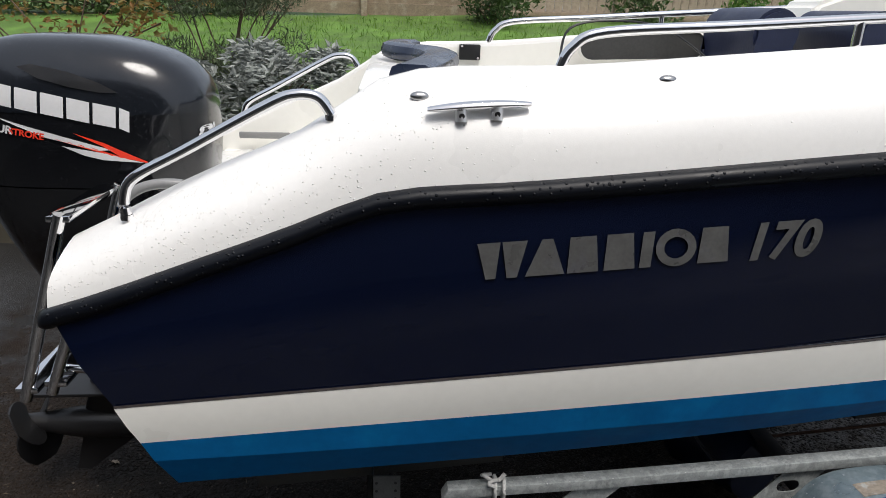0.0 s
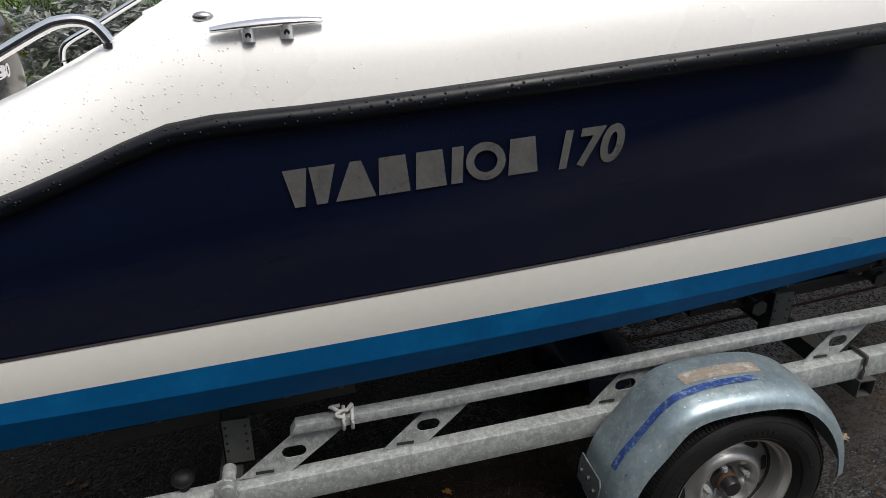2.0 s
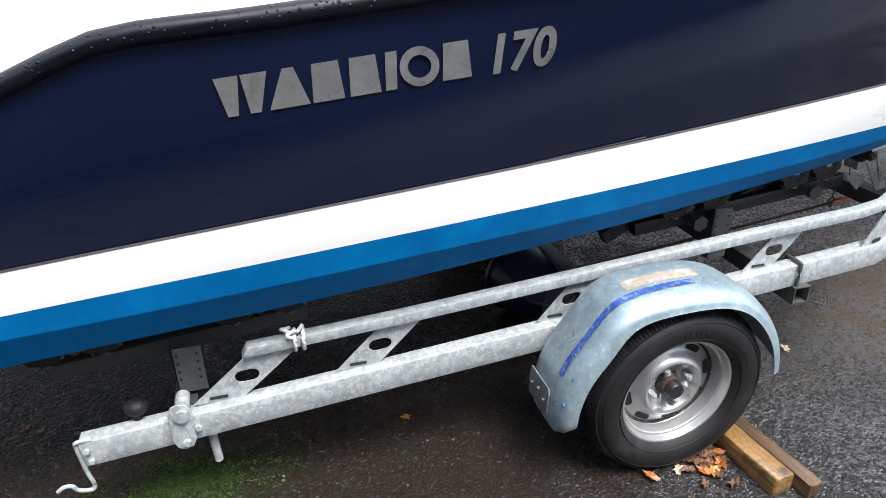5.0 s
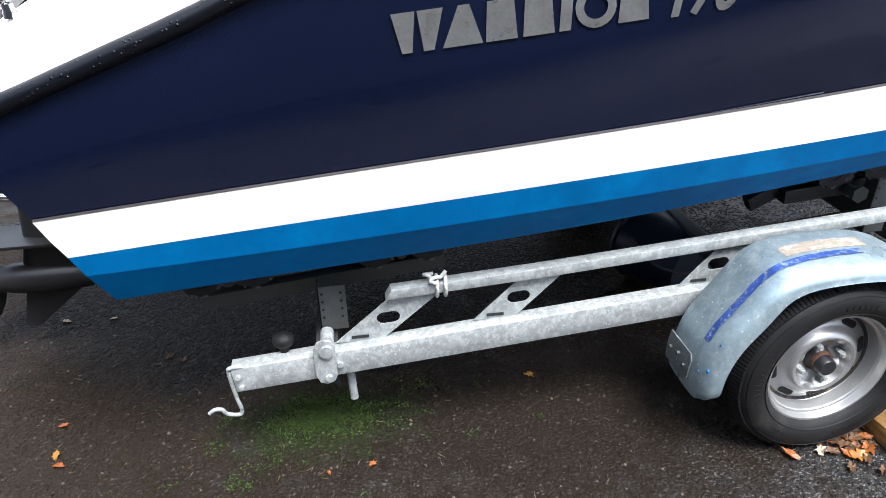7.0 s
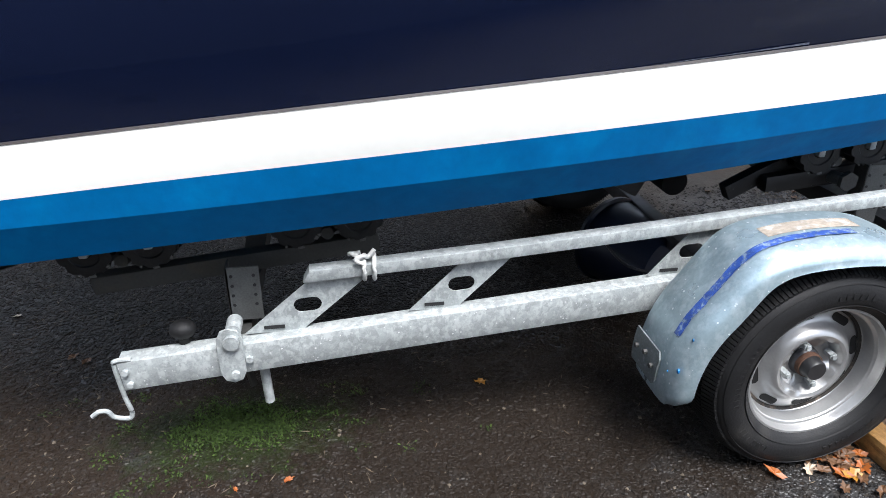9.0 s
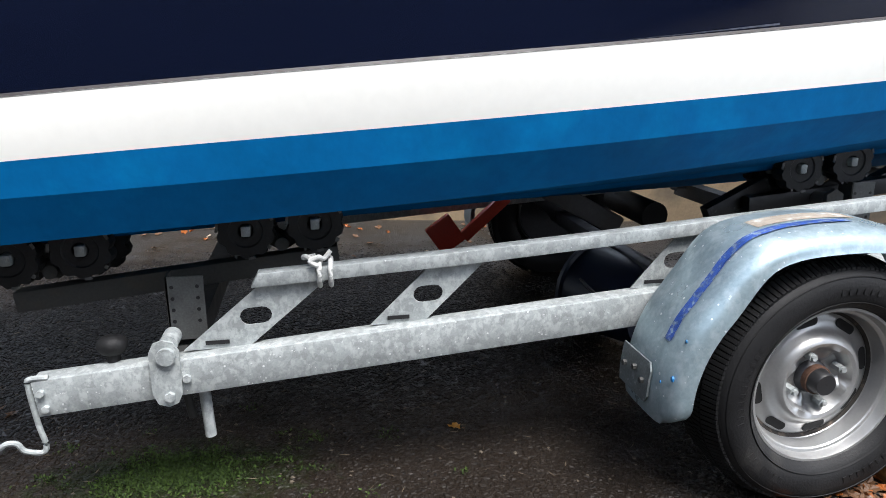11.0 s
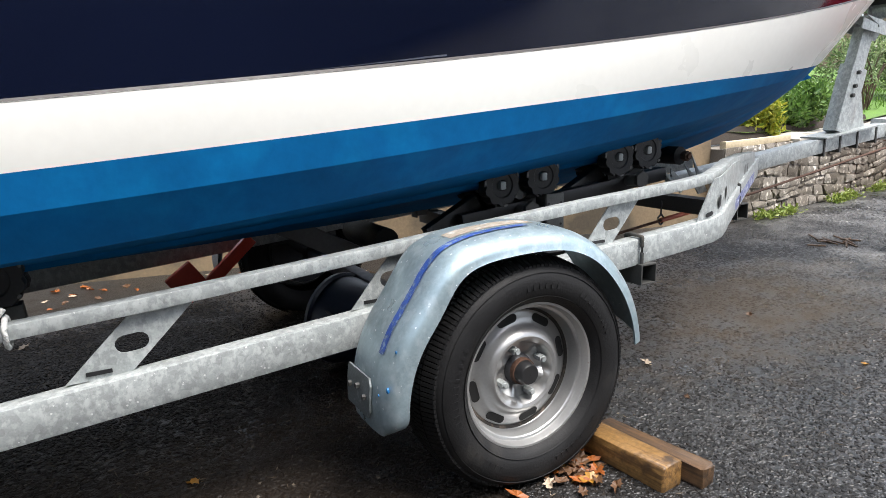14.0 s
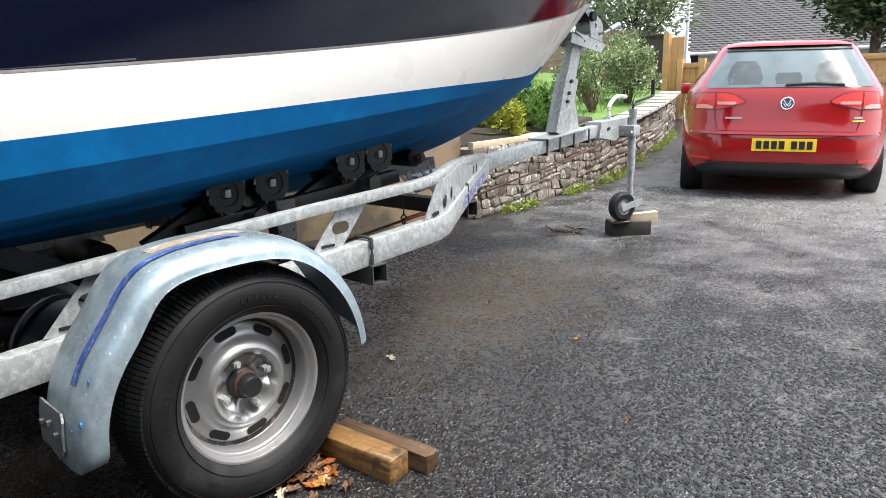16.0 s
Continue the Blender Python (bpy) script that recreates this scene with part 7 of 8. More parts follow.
SL = [(0.2, 0.16, 4.1, 0.8, 0.42), (0.27, 0.05, 4.18, 0.86, 0.42), (0.36, 0.01, 4.22, 0.885, 0.42), (0.46, 0.0, 4.24, 0.895, 0.42), (0.56, 0.01, 4.24, 0.9, 0.42), (0.6, 0.02, 4.23, 0.9, 0.42), (0.66, 0.045, 4.2, 0.9, 0.42), (0.78, 0.07, 4.12, 0.898, 0.42), (0.86, 0.085, 3.95, 0.892, 0.42), (0.93, 0.1, 3.6, 0.88, 0.4), (0.99, 0.125, 3.1, 0.86, 0.4), (1.03, 0.155, 2.95, 0.827, 0.4), (1.1, 0.21, 2.8, 0.78, 0.4), (1.2, 0.29, 2.6, 0.711, 0.4), (1.3, 0.38, 2.38, 0.643, 0.4), (1.36, 0.44, 2.2, 0.612, 0.4), (1.4, 0.49, 2.05, 0.585, 0.4), (1.43, 0.58, 1.9, 0.54, 0.4), (1.448, 0.75, 1.7, 0.45, 0.4), (1.452, 1.0, 1.5, 0.27, 0.4)]
SZ = [r[0] for r in SL]


def car_at(z):
    return [float(np.interp(z, SZ, [r[k] for r in SL])) for k in (1, 2, 3, 4)]


def rear_x(y, z, out=0.0):
    """The rear face of the body at a height and a distance across."""
    x0, _, w, r = car_at(z)
    crown = 0.05 * (y / w) ** 2
    r = r * w / 0.9
    e = abs(y) - (w - r)
    if e > 0:
        e = min(e / r, 0.9999)
        return x0 + crown + 0.75 * (w / 0.9) ** 2 * (1 - math.sqrt(1 - e * e)) - out
    return x0 + crown - out


def car_ring(z):
    x0, x1, w, r = car_at(z)
    pts = []
    ys = [w * math.sin(math.pi / 2 * k / 12) for k in range(-12, 13)]
    for y in ys:
        yy = max(-w * 0.9999, min(w * 0.9999, y))
        pts.append((rear_x(yy, z), yy, z))
    for k in range(1, 12):
        s = k / 12
        pts.append((rear_x(w * 0.9999, z) + (x1 - 0.5 - rear_x(w * 0.9999, z)) * s, w * (1 - 0.02 * s), z))
    for k in range(13):
        a = math.pi * k / 12
        pts.append((x1 - 0.5 + 0.5 * math.sin(a) ** 0.7, w * 0.98 * math.cos(a), z))
    for k in range(11, 0, -1):
        s = k / 12
        pts.append((rear_x(w * 0.9999, z) + (x1 - 0.5 - rear_x(w * 0.9999, z)) * s, -w * (1 - 0.02 * s), z))
    return pts


bm = B()
rs = [[bm.verts.new(p) for p in car_ring(z)] for z in sorted(set(SZ + [0.3, 0.41, 0.51, 0.72, 0.82, 1.06, 1.15, 1.25, 1.33]))]
for a, b in zip(rs, rs[1:]):
    for k in range(len(a)):
        bm.faces.new((a[k], a[(k + 1) % len(a)], b[(k + 1) % len(a)], b[k]))
bm.faces.new(rs[0])
bm.faces.new(rs[-1])
body = part("body", bm, CARRED, car, "glossy red bodywork", angle=50)


def patch(name, mtl, outline, label="", out=0.006, parent=None, seg=10):
    """A shaped panel on the rear face: outline gives (z, y from, y to) rows."""
    bm = B()
    rows = []
    for z, y0, y1 in outline:
        rows.append([bm.verts.new((rear_x(y0 + (y1 - y0) * k / seg, z, out), y0 + (y1 - y0) * k / seg, z)) for k in range(seg + 1)])
    for a, b in zip(rows, rows[1:]):
        for k in range(seg):
            bm.faces.new((a[k], a[k + 1], b[k + 1], b[k]))
    ex = bmesh.ops.extrude_face_region(bm, geom=list(bm.faces))
    bmesh.ops.translate(bm, verts=[g for g in ex["geom"] if isinstance(g, bmesh.types.BMVert)], vec=(out + 0.004, 0, 0))
    return part(name, bm, mtl, parent or car, label)


patch("rear_window", CARGLASS, [(1.012, -0.665, 0.665), (1.022, -0.685, 0.685), (1.1, -0.66, 0.66), (1.2, -0.61, 0.61), (1.3, -0.55, 0.55), (1.345, -0.53, 0.53)], "tinted rear window", seg=20)
patch("spoiler", CARRED, [(1.385, -0.53, 0.53), (1.4, -0.53, 0.53), (1.415, -0.5, 0.5), (1.428, -0.47, 0.47)], "red roof spoiler", out=0.05, seg=20)
# black strip painted as the shadow under the spoiler
patch("spoiler_shadow_strip", BLACK, [(1.347, -0.53, 0.53), (1.365, -0.52, 0.52), (1.384, -0.51, 0.51)], out=0.02, seg=20)
for s in (-1, 1):
    patch("lamp_surround", LAMPDARK, [(z, s * a, s * b) for z, a, b in ((0.812, 0.56, 0.775), (0.83, 0.5, 0.785), (0.875, 0.34, 0.775), (0.895, 0.335, 0.765), (0.95, 0.42, 0.74), (0.972, 0.5, 0.725))], "dark edge of the tail lamp", out=0.004)
    l = patch("tail_lamp", LAMPRED, [(z, s * a, s * b) for z, a, b in ((0.819, 0.57, 0.77), (0.835, 0.51, 0.775), (0.877, 0.352, 0.768), (0.893, 0.347, 0.76), (0.945, 0.43, 0.735), (0.966, 0.51, 0.72))], "red tail lamp", out=0.008)
    patch("lamp_insert", LAMPCLR, [(z, s * a, s * b) for z, a, b in ((0.825, 0.61, 0.765), (0.845, 0.612, 0.762), (0.862, 0.66, 0.756))], out=0.0125, parent=l)
    patch("lamp_insert", LAMPCLR, [(z, s * a, s * b) for z, a, b in ((0.862, 0.43, 0.575), (0.875, 0.41, 0.578), (0.888, 0.43, 0.578))], out=0.0125, parent=l)
    patch("lamp_divider", LAMPDARK, [(z, s * 0.59, s * 0.6) for z in (0.82, 0.88, 0.962)], out=0.013, parent=l, seg=2)
    patch("reflector", LAMPRED, [(z, s * 0.6, s * 0.8) for z in (0.362, 0.385)], "thin red bumper reflector", out=0.006)
patch("lower_valance", BLACK, [(0.2, -0.72, 0.72), (0.235, -0.73, 0.73), (0.27, -0.74, 0.74), (0.3, -0.7, 0.7), (0.335, -0.6, 0.6)], "black lower bumper", out=0.014, seg=20)
patch("valance_trim", DARKSTEEL, [(0.337, -0.66, 0.66), (0.345, -0.65, 0.65)], out=0.018, seg=20)
patch("bumper_step", CARRED, [(0.6, -0.8, 0.8), (0.615, -0.8, 0.8), (0.625, -0.79, 0.79)], "bumper's top edge", out=0.02, seg=24)
patch("tailgate_shut_line", LAMPDARK, [(0.629, -0.56, 0.56), (0.632, -0.56, 0.56)], out=0.003, seg=20)
for s in (-1, 1):
    patch("tailgate_shut_line", LAMPDARK, [(0.63, s * 0.557, s * 0.56), (0.72, s * 0.585, s * 0.588), (0.82, s * 0.597, s * 0.6)], out=0.003, seg=2)
pl = patch("number_plate", PLATEY, [(0.455, -0.26, 0.26), (0.51, -0.26, 0.26), (0.566, -0.26, 0.26)], "yellow rear number plate", out=0.012)
for k in range(7):
    y = 0.225 - (k + (0.6 if k > 3 else 0)) * 0.062
    patch("plate_bar", BLACK, [(z, y - 0.045, y) for z in (0.475, 0.545)], out=0.0165, parent=pl, seg=2)
bm = B()
lathe(bm, [(0.001, -0.012), (0.05, -0.012), (0.055, -0.006), (0.055, 0.01)], 28, Matrix.Translation((rear_x(0, 0.872) + 0.0, 0, 0.872)) @ Matrix.Rotation(radians(-90), 4, "Z"))
part("badge", bm, mat("blue-grey badge", (0.1, 0.13, 0.2), 0.2), car, "round chrome-rimmed badge")
bm = B()
lathe(bm, [(0.046, -0.014), (0.051, -0.018), (0.057, -0.012), (0.057, 0.0)], 28, Matrix.Translation((rear_x(0, 0.872), 0, 0.872)) @ Matrix.Rotation(radians(-90), 4, "Z"))
part("badge_rim", bm, CHROME, car)
bm = B()
for x0, z0, x1, z1 in ((-0.03, 0.03, 0, -0.02), (0.03, 0.03, 0, -0.02), (-0.03, 0.0, -0.012, -0.03), (0.03, 0.0, 0.012, -0.03)):
    tube(bm, [(rear_x(0, 0.872) - 0.014, x0, 0.872 + z0), (rear_x(0, 0.872) - 0.014, x1, 0.872 + z1)], 0.004, 6)
part("badge_device", bm, CHROME, car)
for y0, y1, z in ((0.5, 0.36, 0.735), (-0.53, -0.6, 0.74)):
    patch("script_bar", RIM, [(z, y0, y1), (z + 0.016, y0, y1)], out=0.006, seg=3)
patch("script_bar", mat("yellow sticker", (0.7, 0.55, 0.1), 0.5), [(0.715, -0.52, -0.62), (0.726, -0.52, -0.62)], out=0.006, seg=3)
bm = B()
tube(bm, [(rear_x(0, 1.03) - 0.015, 0.02, 1.035), (rear_x(-0.2, 1.045) - 0.018, -0.2, 1.045), (rear_x(-0.4, 1.035) - 0.018, -0.44, 1.032)], 0.012, 6)
part("rear_wiper", bm, BLACK, car)
for s in (-1, 1):
    for x in (0.74, 3.37):
        bm = B()
        lathe(bm, [(0.2, -0.1), (0.29, -0.105), (0.312, -0.08), (0.316, 0.0), (0.312, 0.08), (0.29, 0.105), (0.2, 0.1)], 40, Matrix.Translation((x, s * 0.765, 0.316 - 0.03)))
        w = part("wheel", bm, RUBBER, car, "black car tyre")
        bm = B()
        lathe(bm, [(0.001, s * 0.06), (0.15, s * 0.07), (0.2, s * 0.09), (0.205, -s * 0.09), (0.001, -s * 0.09)], 32, Matrix.Translation((x, s * 0.765, 0.286)))
        part("rim", bm, RIM, w)
    bm = B()
    box(bm, 2.55, 2.7, s * 0.9 - 0.0, s * 1.02, 0.93, 1.06, 0.03)
    part("door_mirror", bm, CARRED, car)
    bm = B()
    V = [(0.75, 1.08), (1.2, 1.0), (2.5, 1.0), (2.25, 1.33), (1.1, 1.37)]
    bm.faces.new([bm.verts.new((x, s * (car_at(z)[2] + 0.004), z)) for x, z in V])
    part("side_window", bm, CARGLASS, car)
# head restraints and the dark hat shelf, painted as dim patches on the opaque rear glass
SHELF = mat("dim cabin trim", (0.06, 0.075, 0.08), 0.2, var=0.2, fine=6)
for y in (-0.36, 0.36):
    patch("head_restraint", SHELF, [(1.04, y - 0.13, y + 0.13), (1.1, y - 0.15, y + 0.15), (1.2, y - 0.12, y + 0.12), (1.25, y - 0.08, y + 0.08)], out=0.0066)
patch("head_restraint", SHELF, [(1.04, -0.1, 0.1), (1.1, -0.11, 0.11), (1.14, -0.09, 0.09)], out=0.0066)


# ---- small things on and under the trailer and on the drive ----
def timber(name, label, c, size, rot, mtl, tilt=0.0, group=""):
    bm = B()
    box(bm, -size[0] / 2, size[0] / 2, -size[1] / 2, size[1] / 2, -size[2] / 2, size[2] / 2, 0.005)
    for v in bm.verts:
        v.co += Vector(rng.normal(size=3) * 0.0015)
    ob = obj(name, bm, mtl)
    ob.matrix_basis = Matrix.Translation(c) @ Matrix.Rotation(radians(rot), 4, "Z") @ Matrix.Rotation(radians(tilt), 4, "Y")
    return tagged(ob, label, "timber block", group)


timber("timber_chock", "wet sawn timber chock against the trailer wheel", (0.255, -0.085, 0.034), (0.27, 0.072, 0.066), -84, TIMBER)
timber("timber_chock", "darker wet timber length beside the chock", (0.33, -0.095, 0.028), (0.33, 0.048, 0.054), -83, TIMBERD)
JR = -38
timber("jockey_block", "black wet timber block under the jockey wheel", (3.5, 0.805, 0.05), (0.29, 0.125, 0.1), JR, mat("black soaked timber", (0.012, 0.01, 0.008), 0.5, var=0.3, scale=14, bump=0.3))
timber("jockey_block", "pale weathered timber offcut leaning on the block", (3.56, 0.725, 0.115), (0.21, 0.045, 0.085), JR, OLDWOOD, -4)
timber("jockey_block", "dark timber packer under the jockey wheel", (3.41, 0.83, 0.107), (0.13, 0.13, 0.016), JR, TIMBERD)

# things lying under the boat beyond the trailer
tub = thing("plastic_tub", "dark blue plastic tub lying under the trailer", "tub", at=(-0.05, 0.9, 0.0))
bm = B()
lathe(bm, [(0.001, -0.15), (0.13, -0.15), (0.16, 0.14), (0.172, 0.145), (0.172, 0.16), (0.155, 0.155), (0.125, -0.13), (0.001, -0.13)], 36, Matrix.Translation((0, 0, 0.175)) @ Matrix.Rotation(radians(20), 4, "Z"))
part("tub_body", bm, BLUEPL, tub)
bm = B()
tube(bm, smooth_line([(-0.15, 0.05, 0.25), (-0.12, -0.17, 0.22), (0.05, -0.19, 0.2), (0.15, 0.0, 0.25)]), 0.006, 6)
part("tub_handle", bm, DARKSTEEL, tub)
bm = B()
m = Matrix.Translation((-0.2, 0.95, 0.5)) @ Matrix.Rotation(radians(28), 4, "Y")
box(bm, -0.16, 0.14, -0.05, 0.05, -0.035, 0.035, 0.012, m)
ontrailer("keel_channel", bm, mat("grey channel", (0.12, 0.12, 0.12), 0.6, var=0.2), "slanting grey channel under the keel")
bm = B()
cyl(bm, (-0.02, 0.78, 0.5), (-0.02, 1.08, 0.5), 0.045, 20)
ontrailer("centre_roller", bm, RUBBER)
clamp = thing("wheel_clamp", "red steel wheel clamp on the far wheel", "wheel clamp", at=(-0.5, 1.5, 0.2))
bm = B()
box(bm, -0.12, 0.04, -0.02, 0.02, -0.08, 0.1, 0.008, Matrix.Rotation(radians(-35), 4, "Y") @ Matrix.Translation((0.02, 0, 0.1)) @ Matrix.Scale(0.75, 4))
part("clamp_plate", bm, REDPL, clamp)
bm = B()
box(bm, 0.05, 0.3, -0.015, 0.015, 0.02, 0.07, 0.006, Matrix.Rotation(radians(-42), 4, "Y"))
part("clamp_arm", bm, REDPL, clamp)

# guard bracket bolts, paint spots
for y, z in ((0.058, 0.31), (0.095, 0.325), (0.14, 0.315)):
    bm = B()
    cyl(bm, (-0.4225, y, z), (-0.405, y, z), 0.007, 6)
    ontrailer("bracket_bolt", bm, GALVD, smooth=False)

# ---- fallen leaves, twigs, pebbles ----
LEAFO = leafmat("orange fallen leaf", (0.4, 0.13, 0.018), (0.25, 0.07, 0.014), 0.45, 0.15)
LEAFY = leafmat("yellow fallen leaf", (0.42, 0.23, 0.035), (0.32, 0.15, 0.02), 0.45, 0.15)
LEAFB = leafmat("brown fallen leaf", (0.16, 0.07, 0.03), (0.09, 0.045, 0.02), 0.55, 0.1)
LEAFP = leafmat("pale fallen leaf", (0.5, 0.38, 0.26), (0.4, 0.32, 0.24), 0.6, 0.1)


def leaf_mesh(seed):
    """A lobed, curled leaf about 1 unit long."""
    r = random.Random(seed)
    bm = B()
    n = 14
    c = bm.verts.new((0, 0, 0.04))
    rim = []
    for k in range(n):
        a = 2 * math.pi * k / n
        rad = (0.5 if k % 2 == 0 else 0.33) * r.uniform(0.8, 1.15) * (1.0 - 0.25 * abs(math.sin(a)))
        rim.append(bm.verts.new((rad * math.cos(a), rad * math.sin(a), 0.16 * r.uniform(0, 1) + 0.1 * abs(math.sin(a)))))
    for k in range(n):
        bm.faces.new((c, rim[k], rim[(k + 1) % n]))
    s0, s1 = bm.verts.new((-0.45, 0.012, 0.05)), bm.verts.new((-0.75, 0.0, 0.02))
    s2 = bm.verts.new((-0.45, -0.012, 0.05))
    bm.faces.new((s0, s1, s2))
    me = bpy.data.meshes.new("fallen_leaf")
    bm.to_mesh(me)
    bm.free()
    return me


LM = {}
for nm, mt in (("o", LEAFO), ("y", LEAFY), ("b", LEAFB), ("p", LEAFP)):
    LM[nm] = []
    for k in range(3):
        me = leaf_mesh(10 * k + "oybp".index(nm))
        me.materials.append(mt)
        LM[nm].append(me)
LBL = {"o": "bright orange fallen autumn leaf on the tarmac", "y": "yellow fallen autumn leaf on the tarmac", "b": "brown wet fallen leaf on the tarmac", "p": "pale curled fallen leaf on the tarmac"}
nl = 0


def leaf(x, y, kind, size, z=0.0):
    global nl
    ob = new("fallen_leaf", LM[kind][nl % 3])
    nl += 1
    ob.location = (x, y, rise(x) + 0.002 + z)
    ob.rotation_euler = (float(rng.normal() * 0.15), float(rng.normal() * 0.15), float(rng.uniform(0, 6.28)))
    ob.scale = (size, size * float(rng.uniform(0.7, 1)), size * float(rng.uniform(0.6, 1.2)))
    tagged(ob, LBL[kind], "leaf", "fallen leaves")


# the drift beside the wheel
for x, y, k, s in ((-0.08, -0.05, "o", 0.065), (0.02, -0.05, "p", 0.06), (0.12, -0.09, "y", 0.07), (0.16, -0.07, "o", 0.06), (0.09, -0.03, "b", 0.07), (0.15, -0.02, "b", 0.06), (0.06, -0.01, "o", 0.05), (0.17, 0.01, "b", 0.065), (0.13, 0.02, "o", 0.05), (0.05, -0.06, "b", 0.05), (0.2, 0.03, "o", 0.055), (0.18, -0.05, "b", 0.06), (0.1, 0.0, "y", 0.045), (0.03, -0.02, "b", 0.05), (0.14, -0.05, "b", 0.055), (0.19, -0.02, "o", 0.05)):
    leaf(x, y, k, s, float(rng.uniform(0, 0.012)))
# scattered on the drive
for x, y, k, s in ((-2.28, 0.33, "y", 0.05), (-2.26, 0.28, "o", 0.05), (-2.3, 0.46, "o", 0.045), (-2.03, 0.78, "b", 0.05), (-1.98, 0.75, "b", 0.04), (-1.32, 0.13, "o", 0.035), (-2.49, 1.09, "p", 0.05), (-2.31, 1.08, "p", 0.045), (-1.45, 0.12, "o", 0.02), (0.24, -0.36, "o", 0.04), (0.819, 0.404, "p", 0.055), (1.44, -0.03, "y", 0.04), (0.93, -0.52, "b", 0.04), (0.71, 0.12, "b", 0.03), (-0.75, 0.45, "y", 0.05), (1.6, 0.55, "b", 0.05), (2.2, 0.2, "b", 0.04), (2.6, -0.4, "b", 0.04), (1.1, 0.95, "b", 0.05), (3.3, 0.1, "y", 0.04), (2.0, -0.9, "b", 0.04)):
    leaf(x, y, k, s)
for k in range(46):
    leaf(float(rng.uniform(-2.6, 1.6)), float(rng.uniform(1.7, 2.7)), "bbop"[int(rng.integers(4))], float(rng.uniform(0.035, 0.06)))
# a drift of leaves along the foot of the rendered wall, seen under the hull
for k in range(90):
    x = float(rng.uniform(-3.2, 1.8))
    leaf(x, tan_y(x) - abs(float(rng.normal() * 0.22)) - 0.04, "bbboop"[int(rng.integers(6))], float(rng.uniform(0.04, 0.075)))
for k in range(16):
    leaf(float(rng.normal(0.13, 0.05)), float(rng.normal(-0.04, 0.05)), "bobob"[int(rng.integers(5))], float(rng.uniform(0.035, 0.06)), float(rng.uniform(0, 0.014)))
# twig litter by the drawbar
bm = B()
for k in range(12):
    a = float(rng.uniform(0, 3.14))
    c = Vector((3.35 + float(rng.normal() * 0.07), 1.22 + float(rng.normal() * 0.05), 0.01))
    d = Vector((math.cos(a), math.sin(a), 0.1)) * 0.06
    sweep(bm, [c - d, c + d], circle(0.006, 5))
tagged(obj("twig_litter", bm, TIMBERD), "small heap of wet twigs and leaf litter", "litter", kind="stuff")
# loose chippings and moss cushions
def chippings(name, n, x0, x1, y0, y1, s0, s1, sink, mtl, label):
    """Angular stones pressed into the surface: a foot of four corners and a smaller, uneven head."""
    c = np.stack([rng.uniform(x0, x1, n), rng.uniform(y0, y1, n)], 1)
    # thinning raggedly towards the patch's borders
    edge = np.minimum(np.minimum(c[:, 0] - x0, x1 - c[:, 0]), np.minimum(c[:, 1] - y0, y1 - c[:, 1]))
    c = c[edge > rng.uniform(0, 0.6, n) ** 1.5]
    n = len(c)
    if name == "chippings":
        # the stones thin out raggedly where silt has covered them
        keep = c[:, 0] + 0.35 * np.sin(c[:, 1] * 5 + c[:, 0] * 3) + rng.normal(size=n) * 0.25 + 0.5 * np.clip(c[:, 1], -1, 0.2) * -1 > np.where(c[:, 1] > 0.5, 0.35, -0.75)
        silt = ((c[:, 0] - 1.55) / 1.25) ** 2 + ((c[:, 1] - 0.75) / 0.85) ** 2 + 0.3 * np.sin(c[:, 0] * 7 + c[:, 1] * 11)
        keep &= silt + rng.normal(size=n) * 0.9 > 0.55
        c = c[keep]
        n = len(c)
    s = rng.uniform(s0, s1, (n, 1)) * 0.5
    a = rng.uniform(0, 6.28, n)
    foot = np.array(((-1, -1, 0), (1, -1, 0), (1, 1, 0), (-1, 1, 0), (-0.62, -0.55, 1), (0.55, -0.6, 1), (0.6, 0.5, 1), (-0.5, 0.62, 1)))
    P = foot[None] * rng.uniform(0.7, 1.2, (n, 8, 3))
    x = P[:, :, 0] * np.cos(a)[:, None] - P[:, :, 1] * np.sin(a)[:, None]
    y = P[:, :, 0] * np.sin(a)[:, None] + P[:, :, 1] * np.cos(a)[:, None]
    V = np.stack([c[:, :1] + x * s, c[:, 1:] + y * s, P[:, :, 2] * s * sink - 0.0008], 2).reshape(-1, 3)
    F = (np.array(((4, 5, 6, 7), (0, 1, 5, 4), (1, 2, 6, 5), (2, 3, 7, 6), (3, 0, 4, 7)))[None] + 8 * np.arange(n)[:, None, None]).reshape(-1, 4)
    me = bpy.data.meshes.new(name)
    me.from_pydata(V.tolist(), [], F.tolist())
    me.materials.append(mtl)
    tagged(new(name, me), label, "gravel", kind="stuff")


